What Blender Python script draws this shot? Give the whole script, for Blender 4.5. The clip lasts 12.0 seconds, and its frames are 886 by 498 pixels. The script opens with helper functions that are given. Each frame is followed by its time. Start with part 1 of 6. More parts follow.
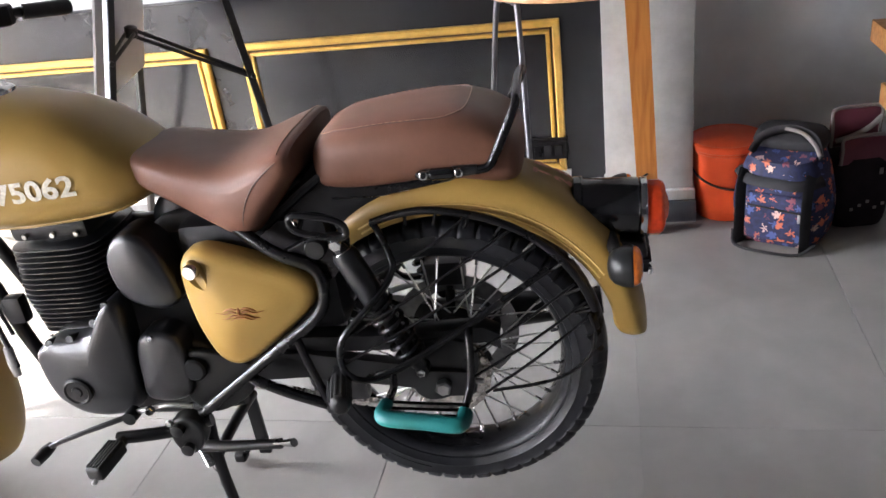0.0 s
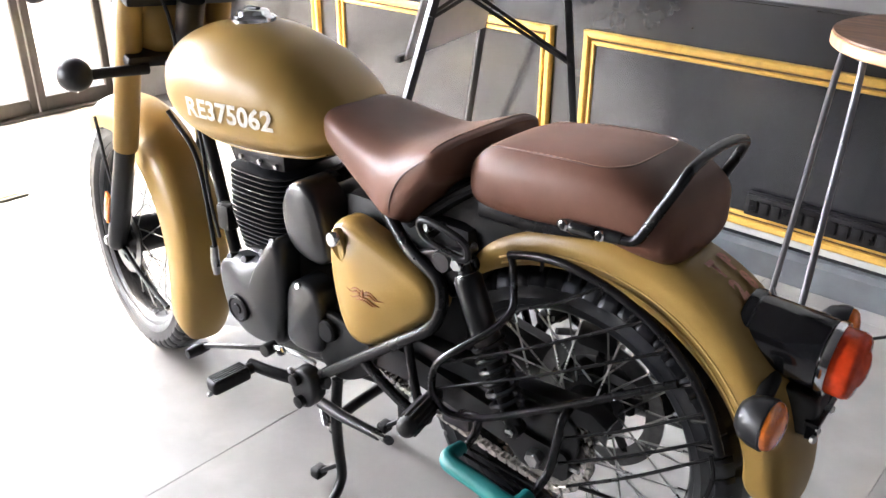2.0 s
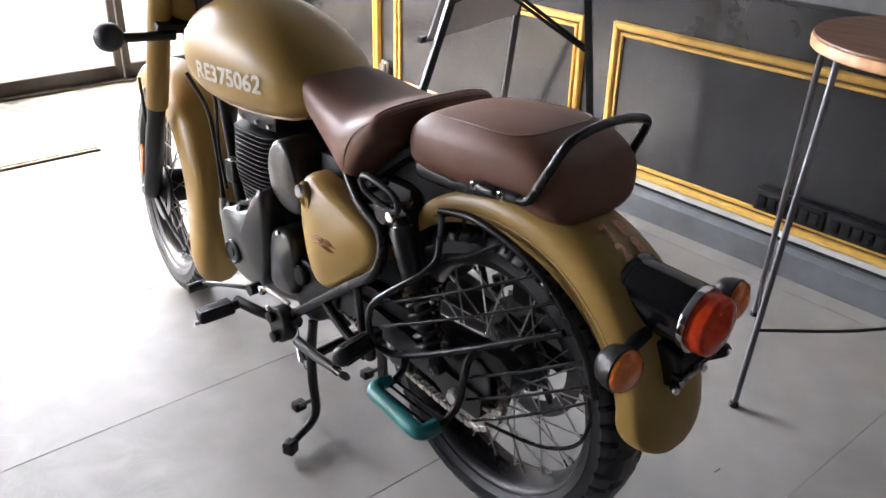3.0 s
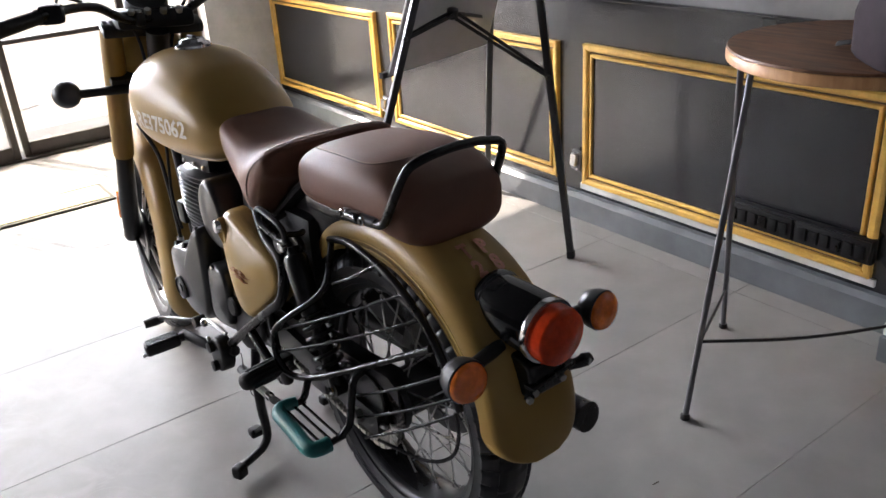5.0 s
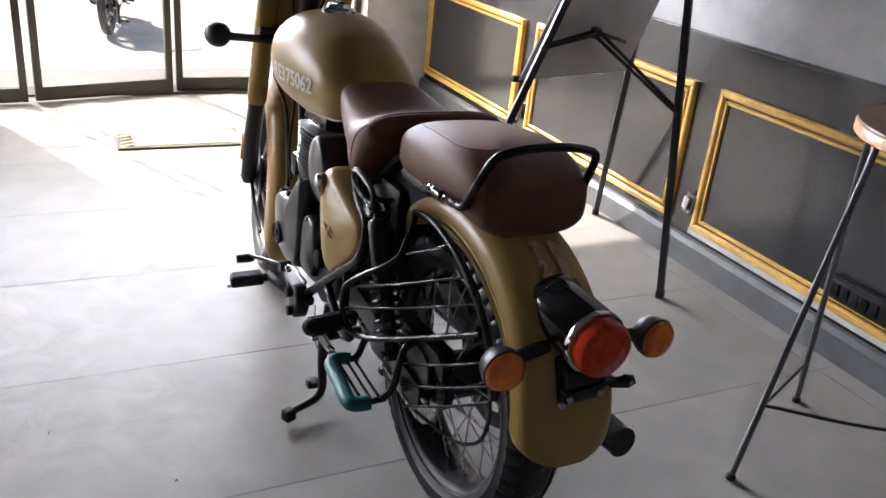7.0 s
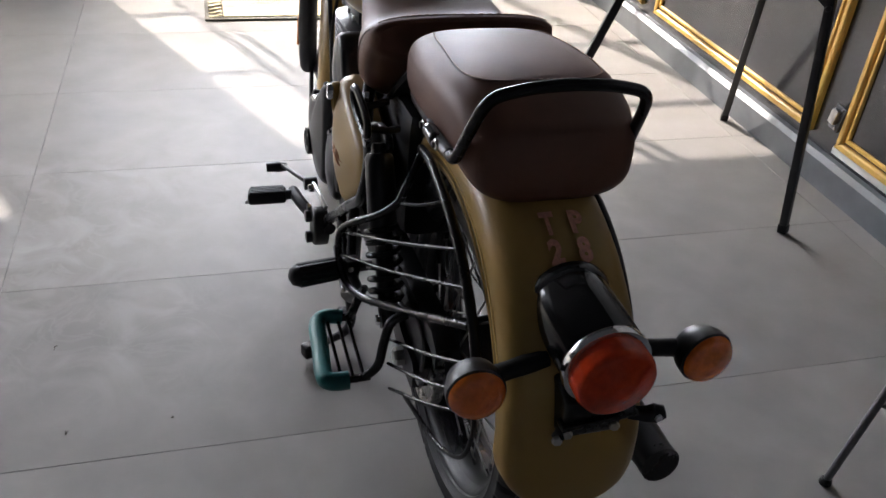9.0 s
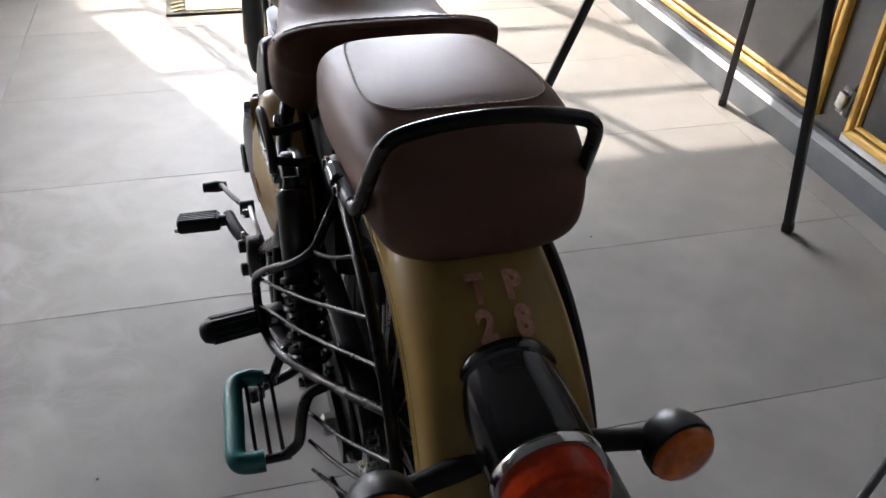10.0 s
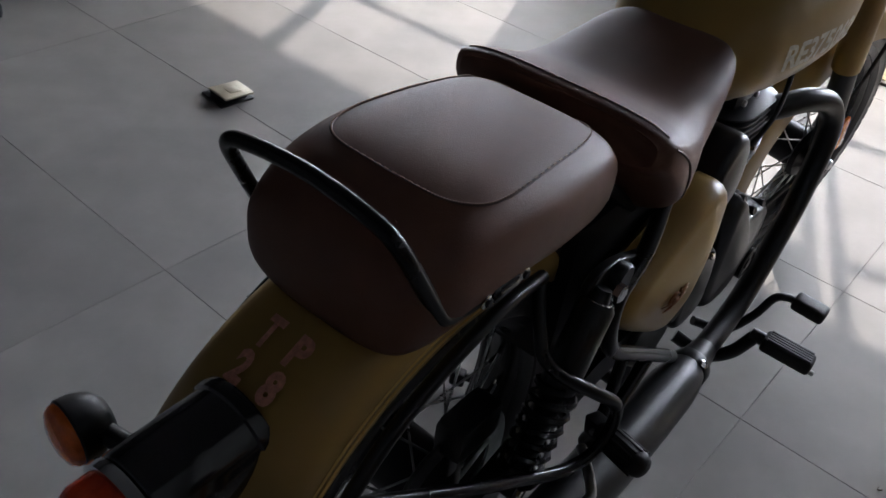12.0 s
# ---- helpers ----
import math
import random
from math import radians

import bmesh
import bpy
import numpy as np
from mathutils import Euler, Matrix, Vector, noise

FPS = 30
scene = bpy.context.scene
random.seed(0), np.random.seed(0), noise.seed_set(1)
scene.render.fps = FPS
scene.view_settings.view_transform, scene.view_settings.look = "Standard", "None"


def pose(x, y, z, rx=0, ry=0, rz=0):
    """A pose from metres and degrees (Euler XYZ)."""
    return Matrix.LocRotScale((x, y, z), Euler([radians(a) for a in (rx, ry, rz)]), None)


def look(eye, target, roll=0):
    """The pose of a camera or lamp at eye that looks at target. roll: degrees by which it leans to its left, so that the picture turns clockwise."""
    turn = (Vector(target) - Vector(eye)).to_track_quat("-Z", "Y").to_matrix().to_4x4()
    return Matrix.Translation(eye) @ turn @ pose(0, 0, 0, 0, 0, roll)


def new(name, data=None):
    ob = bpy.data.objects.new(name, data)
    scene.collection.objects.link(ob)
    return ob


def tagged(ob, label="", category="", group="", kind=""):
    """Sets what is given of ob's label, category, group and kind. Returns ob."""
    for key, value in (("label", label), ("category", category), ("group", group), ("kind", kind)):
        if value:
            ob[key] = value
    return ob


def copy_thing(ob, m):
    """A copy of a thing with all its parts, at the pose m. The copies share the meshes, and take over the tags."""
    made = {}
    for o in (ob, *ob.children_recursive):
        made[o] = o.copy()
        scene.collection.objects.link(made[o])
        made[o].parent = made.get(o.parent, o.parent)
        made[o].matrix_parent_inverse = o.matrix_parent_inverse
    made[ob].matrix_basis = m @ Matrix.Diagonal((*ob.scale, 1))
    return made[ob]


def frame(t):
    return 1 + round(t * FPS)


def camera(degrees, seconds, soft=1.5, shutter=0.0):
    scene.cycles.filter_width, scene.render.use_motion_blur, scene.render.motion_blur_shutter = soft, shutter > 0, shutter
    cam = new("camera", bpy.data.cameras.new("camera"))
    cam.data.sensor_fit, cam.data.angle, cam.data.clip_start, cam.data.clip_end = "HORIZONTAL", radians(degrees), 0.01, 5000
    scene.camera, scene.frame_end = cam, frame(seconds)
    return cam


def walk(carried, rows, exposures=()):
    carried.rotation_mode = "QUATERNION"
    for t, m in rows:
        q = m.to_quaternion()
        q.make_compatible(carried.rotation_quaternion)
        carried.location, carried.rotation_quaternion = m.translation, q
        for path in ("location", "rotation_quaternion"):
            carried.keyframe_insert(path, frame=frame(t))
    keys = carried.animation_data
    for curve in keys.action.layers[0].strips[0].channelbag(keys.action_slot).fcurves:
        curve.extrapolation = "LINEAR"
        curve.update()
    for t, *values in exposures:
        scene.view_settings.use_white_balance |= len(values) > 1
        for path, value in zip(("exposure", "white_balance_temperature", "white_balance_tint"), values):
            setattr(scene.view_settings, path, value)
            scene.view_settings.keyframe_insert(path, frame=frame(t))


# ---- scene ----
# ---- camera ----
cam = camera(55.5, 12.0)
EXPOSURES = [(0, 2.85, 6500, 15), (0.5, 3.05, 6500, 16), (1.0, 3.3, 6500, 15), (1.5, 3.25, 6500, 14), (2.0, 3.2, 6450, 13), (2.5, 2.85, 6400, 13), (3.0, 2.45, 6400, 14), (5, 2.0, 6450, 14), (6.5, 2.0, 6350, 14), (7.5, 1.7, 6300, 14), (9.5, 1.3, 6350, 13), (10.0, 1.5, 6350, 12), (10.5, 1.4, 6250, 11), (11.0, 1.25, 6200, 12), (11.5, 1.02, 6150, 12), (12, 0.68, 6050, 12)]
PATH = [
    (0, (0.313, 0.295, 1.327), (-0.097, 2.039, 0.438), -7.5),
    (0.5, (0.299, 0.389, 1.347), (-0.057, 2.132, 0.433), -1.9),
    (1, (0.385, 0.492, 1.338), (-0.246, 2.153, 0.42), -2.4),
    (1.5, (0.522, 0.636, 1.306), (-0.363, 2.182, 0.397), 2.3),
    (2, (0.601, 0.633, 1.317), (-0.593, 1.974, 0.436), 0.4),
    (2.5, (0.779, 0.638, 1.316), (-0.582, 1.809, 0.436), 3.2),
    (3, (0.919, 0.702, 1.34), (-0.423, 1.877, 0.435), 1.4),
    (3.2, (0.982, 0.762, 1.345), (-0.441, 1.848, 0.453), 1.0),
    (4.8, (1.191, 0.925, 1.35), (-0.282, 1.993, 0.519), -3.7),
    (5, (1.191, 0.928, 1.353), (-0.288, 1.984, 0.516), -3.9),
    (5.5, (1.193, 0.925, 1.346), (-0.255, 1.94, 0.411), -0.6),
    (6, (1.208, 0.931, 1.341), (-0.245, 1.916, 0.383), 0.4),
    (6.5, (1.223, 0.946, 1.34), (-0.384, 1.785, 0.495), 2.7),
    (7, (1.278, 0.952, 1.334), (-0.345, 1.789, 0.518), 5.9),
    (7.5, (1.322, 0.987, 1.326), (-0.268, 1.721, 0.36), 8.3),
    (7.7, (1.312, 1.035, 1.329), (-0.314, 1.686, 0.365), 5.2),
    (9.3, (0.941, 1.335, 1.304), (-0.639, 1.808, 0.173), 5.3),
    (9.5, (0.911, 1.346, 1.293), (-0.595, 1.914, 0.106), 8.6),
    (10, (0.804, 1.476, 1.278), (-0.76, 1.928, 0.117), 2.5),
    (10.5, (0.693, 1.712, 1.302), (-0.911, 1.773, 0.109), 2.6),
    (11, (0.607, 1.863, 1.301), (-1.034, 1.803, 0.16), 3.2),
    (11.5, (0.504, 1.967, 1.314), (-0.996, 1.476, 0.085), 9.3),
    (12, (0.529, 2.145, 1.322), (-0.715, 1.194, 0.077), 6.8),
]
walk(cam, [(t, look(eye, target, roll)) for t, eye, target, roll in PATH], EXPOSURES)


# ---- light ----
SUN_DIR = Vector((0.7256, 0.320, -0.6096))
world = bpy.data.worlds.new("world")
scene.world = world
world.use_nodes = True
sky = world.node_tree.nodes.new("ShaderNodeTexSky")
sky.sky_type = "NISHITA"
sky.sun_disc = False
sky.sun_elevation = radians(37.6)
sky.sun_rotation = radians(246.2)
background = world.node_tree.nodes["Background"]
background.inputs["Strength"].default_value = 0.05
world.node_tree.links.new(sky.outputs[0], background.inputs["Color"])
sun_data = bpy.data.lights.new("sun", "SUN")
sun_data.energy, sun_data.angle, sun_data.color = 4.0, radians(0.7), (1.0, 0.89, 0.76)
sun = new("sun", sun_data)
sun.matrix_world = look(tuple(-12 * SUN_DIR), (0, 0, 0))


def sky_window(y0, y1, z0, z1, watts, spread):
    """Sky light that enters through a bay of the glass front."""
    data = bpy.data.lights.new("sky_window", "AREA")
    data.shape, data.size, data.size_y, data.energy, data.color = "RECTANGLE", y1 - y0, z1 - z0, watts, (0.90, 0.93, 1.0)
    data.spread = radians(spread)
    lamp = new("sky_window", data)
    lamp.matrix_world = look((-4.05, (y0 + y1) / 2, (z0 + z1) / 2), (0, (y0 + y1) / 2, (z0 + z1) / 2 - 0.35))
    return lamp


sky_window(0.55, 2.80, 0.8, 2.15, 31, 90)
sky_window(-3.6, -0.45, 0.8, 2.15, 42, 150)


# ---- materials ----
def material(name, color, rough=0.5, metal=0.0, vary=0.12, scale=18.0, bump=0.0, bump_scale=120.0, coat=0.0, spec=0.5, sheen=0.0, stain=0.0, stain_scale=3.0, rough_vary=0.1):
    m = bpy.data.materials.new(name)
    m.use_nodes = True
    nt = m.node_tree
    n, l = nt.nodes, nt.links
    b = n["Principled BSDF"]
    b.inputs["Metallic"].default_value = metal
    b.inputs["Coat Weight"].default_value = coat
    b.inputs["Coat Roughness"].default_value = 0.22
    b.inputs["Specular IOR Level"].default_value = spec
    b.inputs["Sheen Weight"].default_value = sheen
    geo = n.new("ShaderNodeTexCoord")
    info = n.new("ShaderNodeObjectInfo")
    noise_a = n.new("ShaderNodeTexNoise")
    noise_a.inputs["Scale"].default_value = scale
    noise_a.inputs["Detail"].default_value = 6.0
    l.new(geo.outputs["Object"], noise_a.inputs["Vector"])
    noise_b = n.new("ShaderNodeTexNoise")
    noise_b.inputs["Scale"].default_value = stain_scale
    noise_b.inputs["Detail"].default_value = 8.0
    noise_b.inputs["Roughness"].default_value = 0.65
    l.new(geo.outputs["Object"], noise_b.inputs["Vector"])
    ramp = n.new("ShaderNodeMapRange")
    ramp.inputs["From Min"].default_value, ramp.inputs["From Max"].default_value = 0.3, 0.7
    ramp.inputs["To Min"].default_value, ramp.inputs["To Max"].default_value = 1 - vary, 1 + vary
    l.new(noise_a.outputs["Fac"], ramp.inputs["Value"])
    ramp_b = n.new("ShaderNodeMapRange")
    ramp_b.inputs["From Min"].default_value, ramp_b.inputs["From Max"].default_value = 0.35, 0.65
    ramp_b.inputs["To Min"].default_value, ramp_b.inputs["To Max"].default_value = 1 - stain, 1 + stain * 0.5
    l.new(noise_b.outputs["Fac"], ramp_b.inputs["Value"])
    mul = n.new("ShaderNodeMath")
    mul.operation = "MULTIPLY"
    l.new(ramp.outputs[0], mul.inputs[0])
    l.new(ramp_b.outputs[0], mul.inputs[1])
    mix = n.new("ShaderNodeVectorMath")
    mix.operation = "SCALE"
    mix.inputs[0].default_value = color
    l.new(mul.outputs[0], mix.inputs["Scale"])
    l.new(mix.outputs[0], b.inputs["Base Color"])
    rr = n.new("ShaderNodeMapRange")
    rr.inputs["From Min"].default_value, rr.inputs["From Max"].default_value = 0.3, 0.7
    rr.inputs["To Min"].default_value, rr.inputs["To Max"].default_value = max(0.02, rough - rough_vary), min(1, rough + rough_vary)
    l.new(noise_b.outputs["Fac"], rr.inputs["Value"])
    l.new(rr.outputs[0], b.inputs["Roughness"])
    if bump:
        noise_c = n.new("ShaderNodeTexNoise")
        noise_c.inputs["Scale"].default_value = bump_scale
        noise_c.inputs["Detail"].default_value = 4.0
        l.new(geo.outputs["Object"], noise_c.inputs["Vector"])
        bp = n.new("ShaderNodeBump")
        bp.inputs["Strength"].default_value = bump
        bp.inputs["Distance"].default_value = 0.002
        l.new(noise_c.outputs["Fac"], bp.inputs["Height"])
        l.new(bp.outputs[0], b.inputs["Normal"])
    return m


def wood_material(name, color, dark, rough=0.4, stretch=(2.0, 30.0, 30.0)):
    m = material(name, color, rough)
    n, l = m.node_tree.nodes, m.node_tree.links
    co = n.new("ShaderNodeTexCoord")
    mp = n.new("ShaderNodeMapping")
    mp.inputs["Scale"].default_value = stretch
    l.new(co.outputs["Object"], mp.inputs["Vector"])
    wv = n.new("ShaderNodeTexNoise")
    wv.inputs["Scale"].default_value, wv.inputs["Detail"].default_value, wv.inputs["Distortion"].default_value = 2.2, 8.0, 0.6
    l.new(mp.outputs[0], wv.inputs["Vector"])
    cr = n.new("ShaderNodeValToRGB")
    cr.color_ramp.elements[0].color, cr.color_ramp.elements[1].color = (*dark, 1), (*color, 1)
    cr.color_ramp.elements[0].position, cr.color_ramp.elements[1].position = 0.35, 0.62
    l.new(wv.outputs["Fac"], cr.inputs["Fac"])
    l.new(cr.outputs[0], n["Principled BSDF"].inputs["Base Color"])
    n["Principled BSDF"].inputs["Specular IOR Level"].default_value = 0.25
    return m


def tile_material(name):
    """Polished grey-beige porcelain with dusty wipe marks and fine scratches."""
    m = material(name, (0.235, 0.227, 0.218), 0.38, vary=0.05, scale=7.0, stain=0.12, stain_scale=1.6, rough_vary=0.08, spec=0.05)
    n, l = m.node_tree.nodes, m.node_tree.links
    b = n["Principled BSDF"]
    co = n.new("ShaderNodeTexCoord")
    spot = n.new("ShaderNodeNewGeometry")
    tex = n.new("ShaderNodeTexNoise")
    tex.inputs["Scale"].default_value, tex.inputs["Detail"].default_value, tex.inputs["Distortion"].default_value = 6.0, 12.0, 1.2
    l.new(spot.outputs["Position"], tex.inputs["Vector"])
    mr = n.new("ShaderNodeMapRange")
    mr.inputs["From Min"].default_value, mr.inputs["From Max"].default_value = 0.44, 0.70
    mr.inputs["To Min"].default_value, mr.inputs["To Max"].default_value = 0.0, 0.6
    l.new(tex.outputs["Fac"], mr.inputs["Value"])
    # thin curling wipe marks left by a cloth
    curl = n.new("ShaderNodeTexNoise")
    curl.inputs["Scale"].default_value, curl.inputs["Detail"].default_value, curl.inputs["Distortion"].default_value = 5.0, 6.0, 1.6
    l.new(spot.outputs["Position"], curl.inputs["Vector"])
    off = n.new("ShaderNodeMath")
    off.operation = "SUBTRACT"
    off.inputs[1].default_value = 0.5
    l.new(curl.outputs["Fac"], off.inputs[0])
    thin = n.new("ShaderNodeMath")
    thin.operation = "ABSOLUTE"
    l.new(off.outputs[0], thin.inputs[0])
    mark = n.new("ShaderNodeMapRange")
    mark.inputs["From Min"].default_value, mark.inputs["From Max"].default_value = 0.0, 0.035
    mark.inputs["To Min"].default_value, mark.inputs["To Max"].default_value = 0.20, 0.0
    l.new(thin.outputs[0], mark.inputs["Value"])
    both = n.new("ShaderNodeMath")
    both.operation = "MAXIMUM"
    l.new(mr.outputs[0], both.inputs[0])
    l.new(mark.outputs[0], both.inputs[1])
    # the dust lies in patches, thicker where people walk in
    place = n.new("ShaderNodeNewGeometry")
    patch = n.new("ShaderNodeTexNoise")
    patch.inputs["Scale"].default_value, patch.inputs["Detail"].default_value = 1.1, 3.0
    l.new(place.outputs["Position"], patch.inputs["Vector"])
    pr_ = n.new("ShaderNodeMapRange")
    pr_.inputs["From Min"].default_value, pr_.inputs["From Max"].default_value = 0.34, 0.56
    l.new(patch.outputs["Fac"], pr_.inputs["Value"])
    walkway = n.new("ShaderNodeVectorMath")
    walkway.operation = "DISTANCE"
    walkway.inputs[1].default_value = (-0.97, 1.03, 0.0)
    l.new(place.outputs["Position"], walkway.inputs[0])
    fade = n.new("ShaderNodeMapRange")
    fade.inputs["From Min"].default_value, fade.inputs["From Max"].default_value = 0.15, 0.75
    fade.inputs["To Min"].default_value, fade.inputs["To Max"].default_value = 1.0, 0.02
    l.new(walkway.outputs["Value"], fade.inputs["Value"])
    thick = n.new("ShaderNodeMath")
    thick.operation = "MULTIPLY"
    l.new(pr_.outputs[0], thick.inputs[0])
    l.new(fade.outputs[0], thick.inputs[1])
    amount = n.new("ShaderNodeMath")
    amount.operation = "MULTIPLY"
    l.new(both.outputs[0], amount.inputs[0])
    l.new(thick.outputs[0], amount.inputs[1])
    dust = n.new("ShaderNodeMixRGB")
    dust.inputs["Color2"].default_value = (0.42, 0.41, 0.40, 1)
    src = b.inputs["Base Color"].links[0].from_socket
    l.new(src, dust.inputs["Color1"])
    l.new(amount.outputs[0], dust.inputs["Fac"])
    # every tile a touch lighter or darker than the next
    info = n.new("ShaderNodeObjectInfo")
    tone = n.new("ShaderNodeMapRange")
    tone.inputs["To Min"].default_value, tone.inputs["To Max"].default_value = 0.95, 1.04
    l.new(info.outputs["Random"], tone.inputs["Value"])
    sc = n.new("ShaderNodeVectorMath")
    sc.operation = "SCALE"
    l.new(dust.outputs[0], sc.inputs[0])
    l.new(tone.outputs[0], sc.inputs["Scale"])
    l.new(sc.outputs[0], b.inputs["Base Color"])
    was = b.inputs["Roughness"].links[0].from_socket
    dull = n.new("ShaderNodeMath")
    dull.operation = "MULTIPLY_ADD"
    dull.inputs[1].default_value = 0.35
    l.new(amount.outputs[0], dull.inputs[0])
    l.new(was, dull.inputs[2])
    l.new(dull.outputs[0], b.inputs["Roughness"])
    fine = n.new("ShaderNodeTexNoise")
    fine.inputs["Scale"].default_value, fine.inputs["Detail"].default_value = 9.0, 5.0
    l.new(co.outputs["Object"], fine.inputs["Vector"])
    bp = n.new("ShaderNodeBump")
    bp.inputs["Strength"].default_value, bp.inputs["Distance"].default_value = 0.16, 0.004
    l.new(fine.outputs["Fac"], bp.inputs["Height"])
    l.new(bp.outputs[0], b.inputs["Normal"])
    return m


def floral_material(name):
    """Navy cloth printed with scattered coral and pale blossoms."""
    m = material(name, (0.010, 0.015, 0.055), 0.75, vary=0.35, scale=60, bump=0.3, bump_scale=500)
    n, l = m.node_tree.nodes, m.node_tree.links
    b = n["Principled BSDF"]
    co = n.new("ShaderNodeTexCoord")
    warp = n.new("ShaderNodeTexNoise")
    warp.inputs["Scale"].default_value, warp.inputs["Detail"].default_value = 55.0, 2.0
    l.new(co.outputs["Object"], warp.inputs["Vector"])
    add = n.new("ShaderNodeMixRGB")
    add.inputs["Fac"].default_value = 0.025
    l.new(co.outputs["Object"], add.inputs["Color1"])
    l.new(warp.outputs["Color"], add.inputs["Color2"])
    vor = n.new("ShaderNodeTexVoronoi")
    vor.inputs["Scale"].default_value = 27.0
    l.new(add.outputs[0], vor.inputs["Vector"])
    cr = n.new("ShaderNodeValToRGB")
    cr.color_ramp.interpolation = "CONSTANT"
    cr.color_ramp.elements[0].color, cr.color_ramp.elements[0].position = (1, 1, 1, 1), 0.0
    cr.color_ramp.elements[1].color, cr.color_ramp.elements[1].position = (0, 0, 0, 1), 0.37
    # petals: the edge of each blossom waves round its middle
    off = n.new("ShaderNodeVectorMath")
    off.operation = "SUBTRACT"
    l.new(add.outputs[0], off.inputs[0])
    l.new(vor.outputs["Position"], off.inputs[1])
    xyz = n.new("ShaderNodeSeparateXYZ")
    l.new(off.outputs[0], xyz.inputs[0])
    last = None
    for op, value in (("ARCTAN2", 0), ("MULTIPLY", 5.0), ("SINE", 0), ("MULTIPLY", 0.11), ("ADD", 0)):
        node = n.new("ShaderNodeMath")
        node.operation = op
        if op == "ARCTAN2":
            l.new(xyz.outputs["X"], node.inputs[0])
            l.new(xyz.outputs["Z"], node.inputs[1])
        else:
            l.new(last.outputs[0], node.inputs[0])
            node.inputs[1].default_value = value
        last = node
    l.new(vor.outputs["Distance"], last.inputs[1])
    l.new(last.outputs[0], cr.inputs["Fac"])
    hue = n.new("ShaderNodeValToRGB")
    hue.color_ramp.interpolation = "CONSTANT"
    for pos, col in ((0.0, (0.50, 0.12, 0.06, 1)), (0.42, (0.05, 0.08, 0.22, 1)), (0.70, (0.55, 0.36, 0.30, 1)), (0.86, (0.20, 0.05, 0.07, 1))):
        e = hue.color_ramp.elements.new(pos)
        e.color = col
    sep = n.new("ShaderNodeSeparateColor")
    l.new(vor.outputs["Color"], sep.inputs[0])
    l.new(sep.outputs[0], hue.inputs["Fac"])
    mx = n.new("ShaderNodeMixRGB")
    src = b.inputs["Base Color"].links[0].from_socket
    l.new(cr.outputs[0], mx.inputs["Fac"])
    l.new(src, mx.inputs["Color1"])
    l.new(hue.outputs[0], mx.inputs["Color2"])
    l.new(mx.outputs[0], b.inputs["Base Color"])
    return m


def clear_material(name, color, rough=0.0, ior=1.45):
    m = bpy.data.materials.new(name)
    m.use_nodes = True
    b = m.node_tree.nodes["Principled BSDF"]
    b.inputs["Base Color"].default_value = (*color, 1)
    b.inputs["Transmission Weight"].default_value = 1.0
    b.inputs["Roughness"].default_value = rough
    b.inputs["IOR"].default_value = ior
    return m


SAND = material("sand_paint", (0.31, 0.192, 0.050), 0.35, vary=0.04, scale=9, spec=0.34, stain=0.05, bump=0.03, bump_scale=400, rough_vary=0.06)
GOLD_LINE = material("gold_pinstripe", (0.62, 0.42, 0.14), 0.4, vary=0.05)
LEATHER = material("brown_leatherette", (0.130, 0.057, 0.035), 0.5, vary=0.08, scale=30, bump=0.2, bump_scale=650, spec=0.32, rough_vary=0.04, stain=0.08, stain_scale=5)
PIPING = material("dark_brown_piping", (0.075, 0.034, 0.023), 0.5)
THREAD = material("tan_stitching", (0.30, 0.17, 0.11), 0.7)
BLACK = material("black_enamel", (0.005, 0.005, 0.0055), 0.28, vary=0.15, stain=0.1, rough_vary=0.05, spec=0.35)
GLOSS_BLACK = material("gloss_black_lacquer", (0.005, 0.005, 0.0055), 0.10, vary=0.1, coat=0.4, rough_vary=0.03)
SATIN = material("satin_black", (0.008, 0.0083, 0.009), 0.36, vary=0.12, scale=25, bump=0.05, bump_scale=300, stain=0.15, spec=0.35)
GREY_CASE = material("dark_grey_engine_paint", (0.0085, 0.0094, 0.0112), 0.30, vary=0.06, scale=25, bump=0.04, bump_scale=350, spec=0.65, rough_vary=0.02)
RUBBER = material("tyre_rubber", (0.01, 0.01, 0.01), 0.55, vary=0.25, scale=40, bump=0.25, bump_scale=250, stain=0.3, stain_scale=9, spec=0.35)
TYRE = material("tyre_compound", (0.013, 0.014, 0.017), 0.38, vary=0.2, scale=60, bump=0.15, bump_scale=300, stain=0.35, stain_scale=14, spec=0.45)
PLASTIC = material("black_plastic", (0.010, 0.010, 0.011), 0.5, vary=0.15, bump=0.15, bump_scale=500, spec=0.2)
CHROME = material("chrome", (0.62, 0.62, 0.62), 0.14, metal=1.0, vary=0.05, rough_vary=0.05)
DISC_STEEL = material("dull_brake_disc_steel", (0.16, 0.16, 0.16), 0.38, metal=1.0, vary=0.2, scale=60)
STEEL = material("zinc_plated_steel", (0.45, 0.45, 0.44), 0.32, metal=1.0, vary=0.2, scale=60)
CHAIN = material("oiled_chain_steel", (0.42, 0.40, 0.37), 0.30, metal=1.0, vary=0.4, scale=120)
RIM = material("black_rim_paint", (0.006, 0.0062, 0.007), 0.24, vary=0.1, spec=0.5)
TEAL = material("teal_plastic_sleeve", (0.008, 0.155, 0.15), 0.42, vary=0.12, bump=0.15, bump_scale=300, stain=0.12, stain_scale=12)
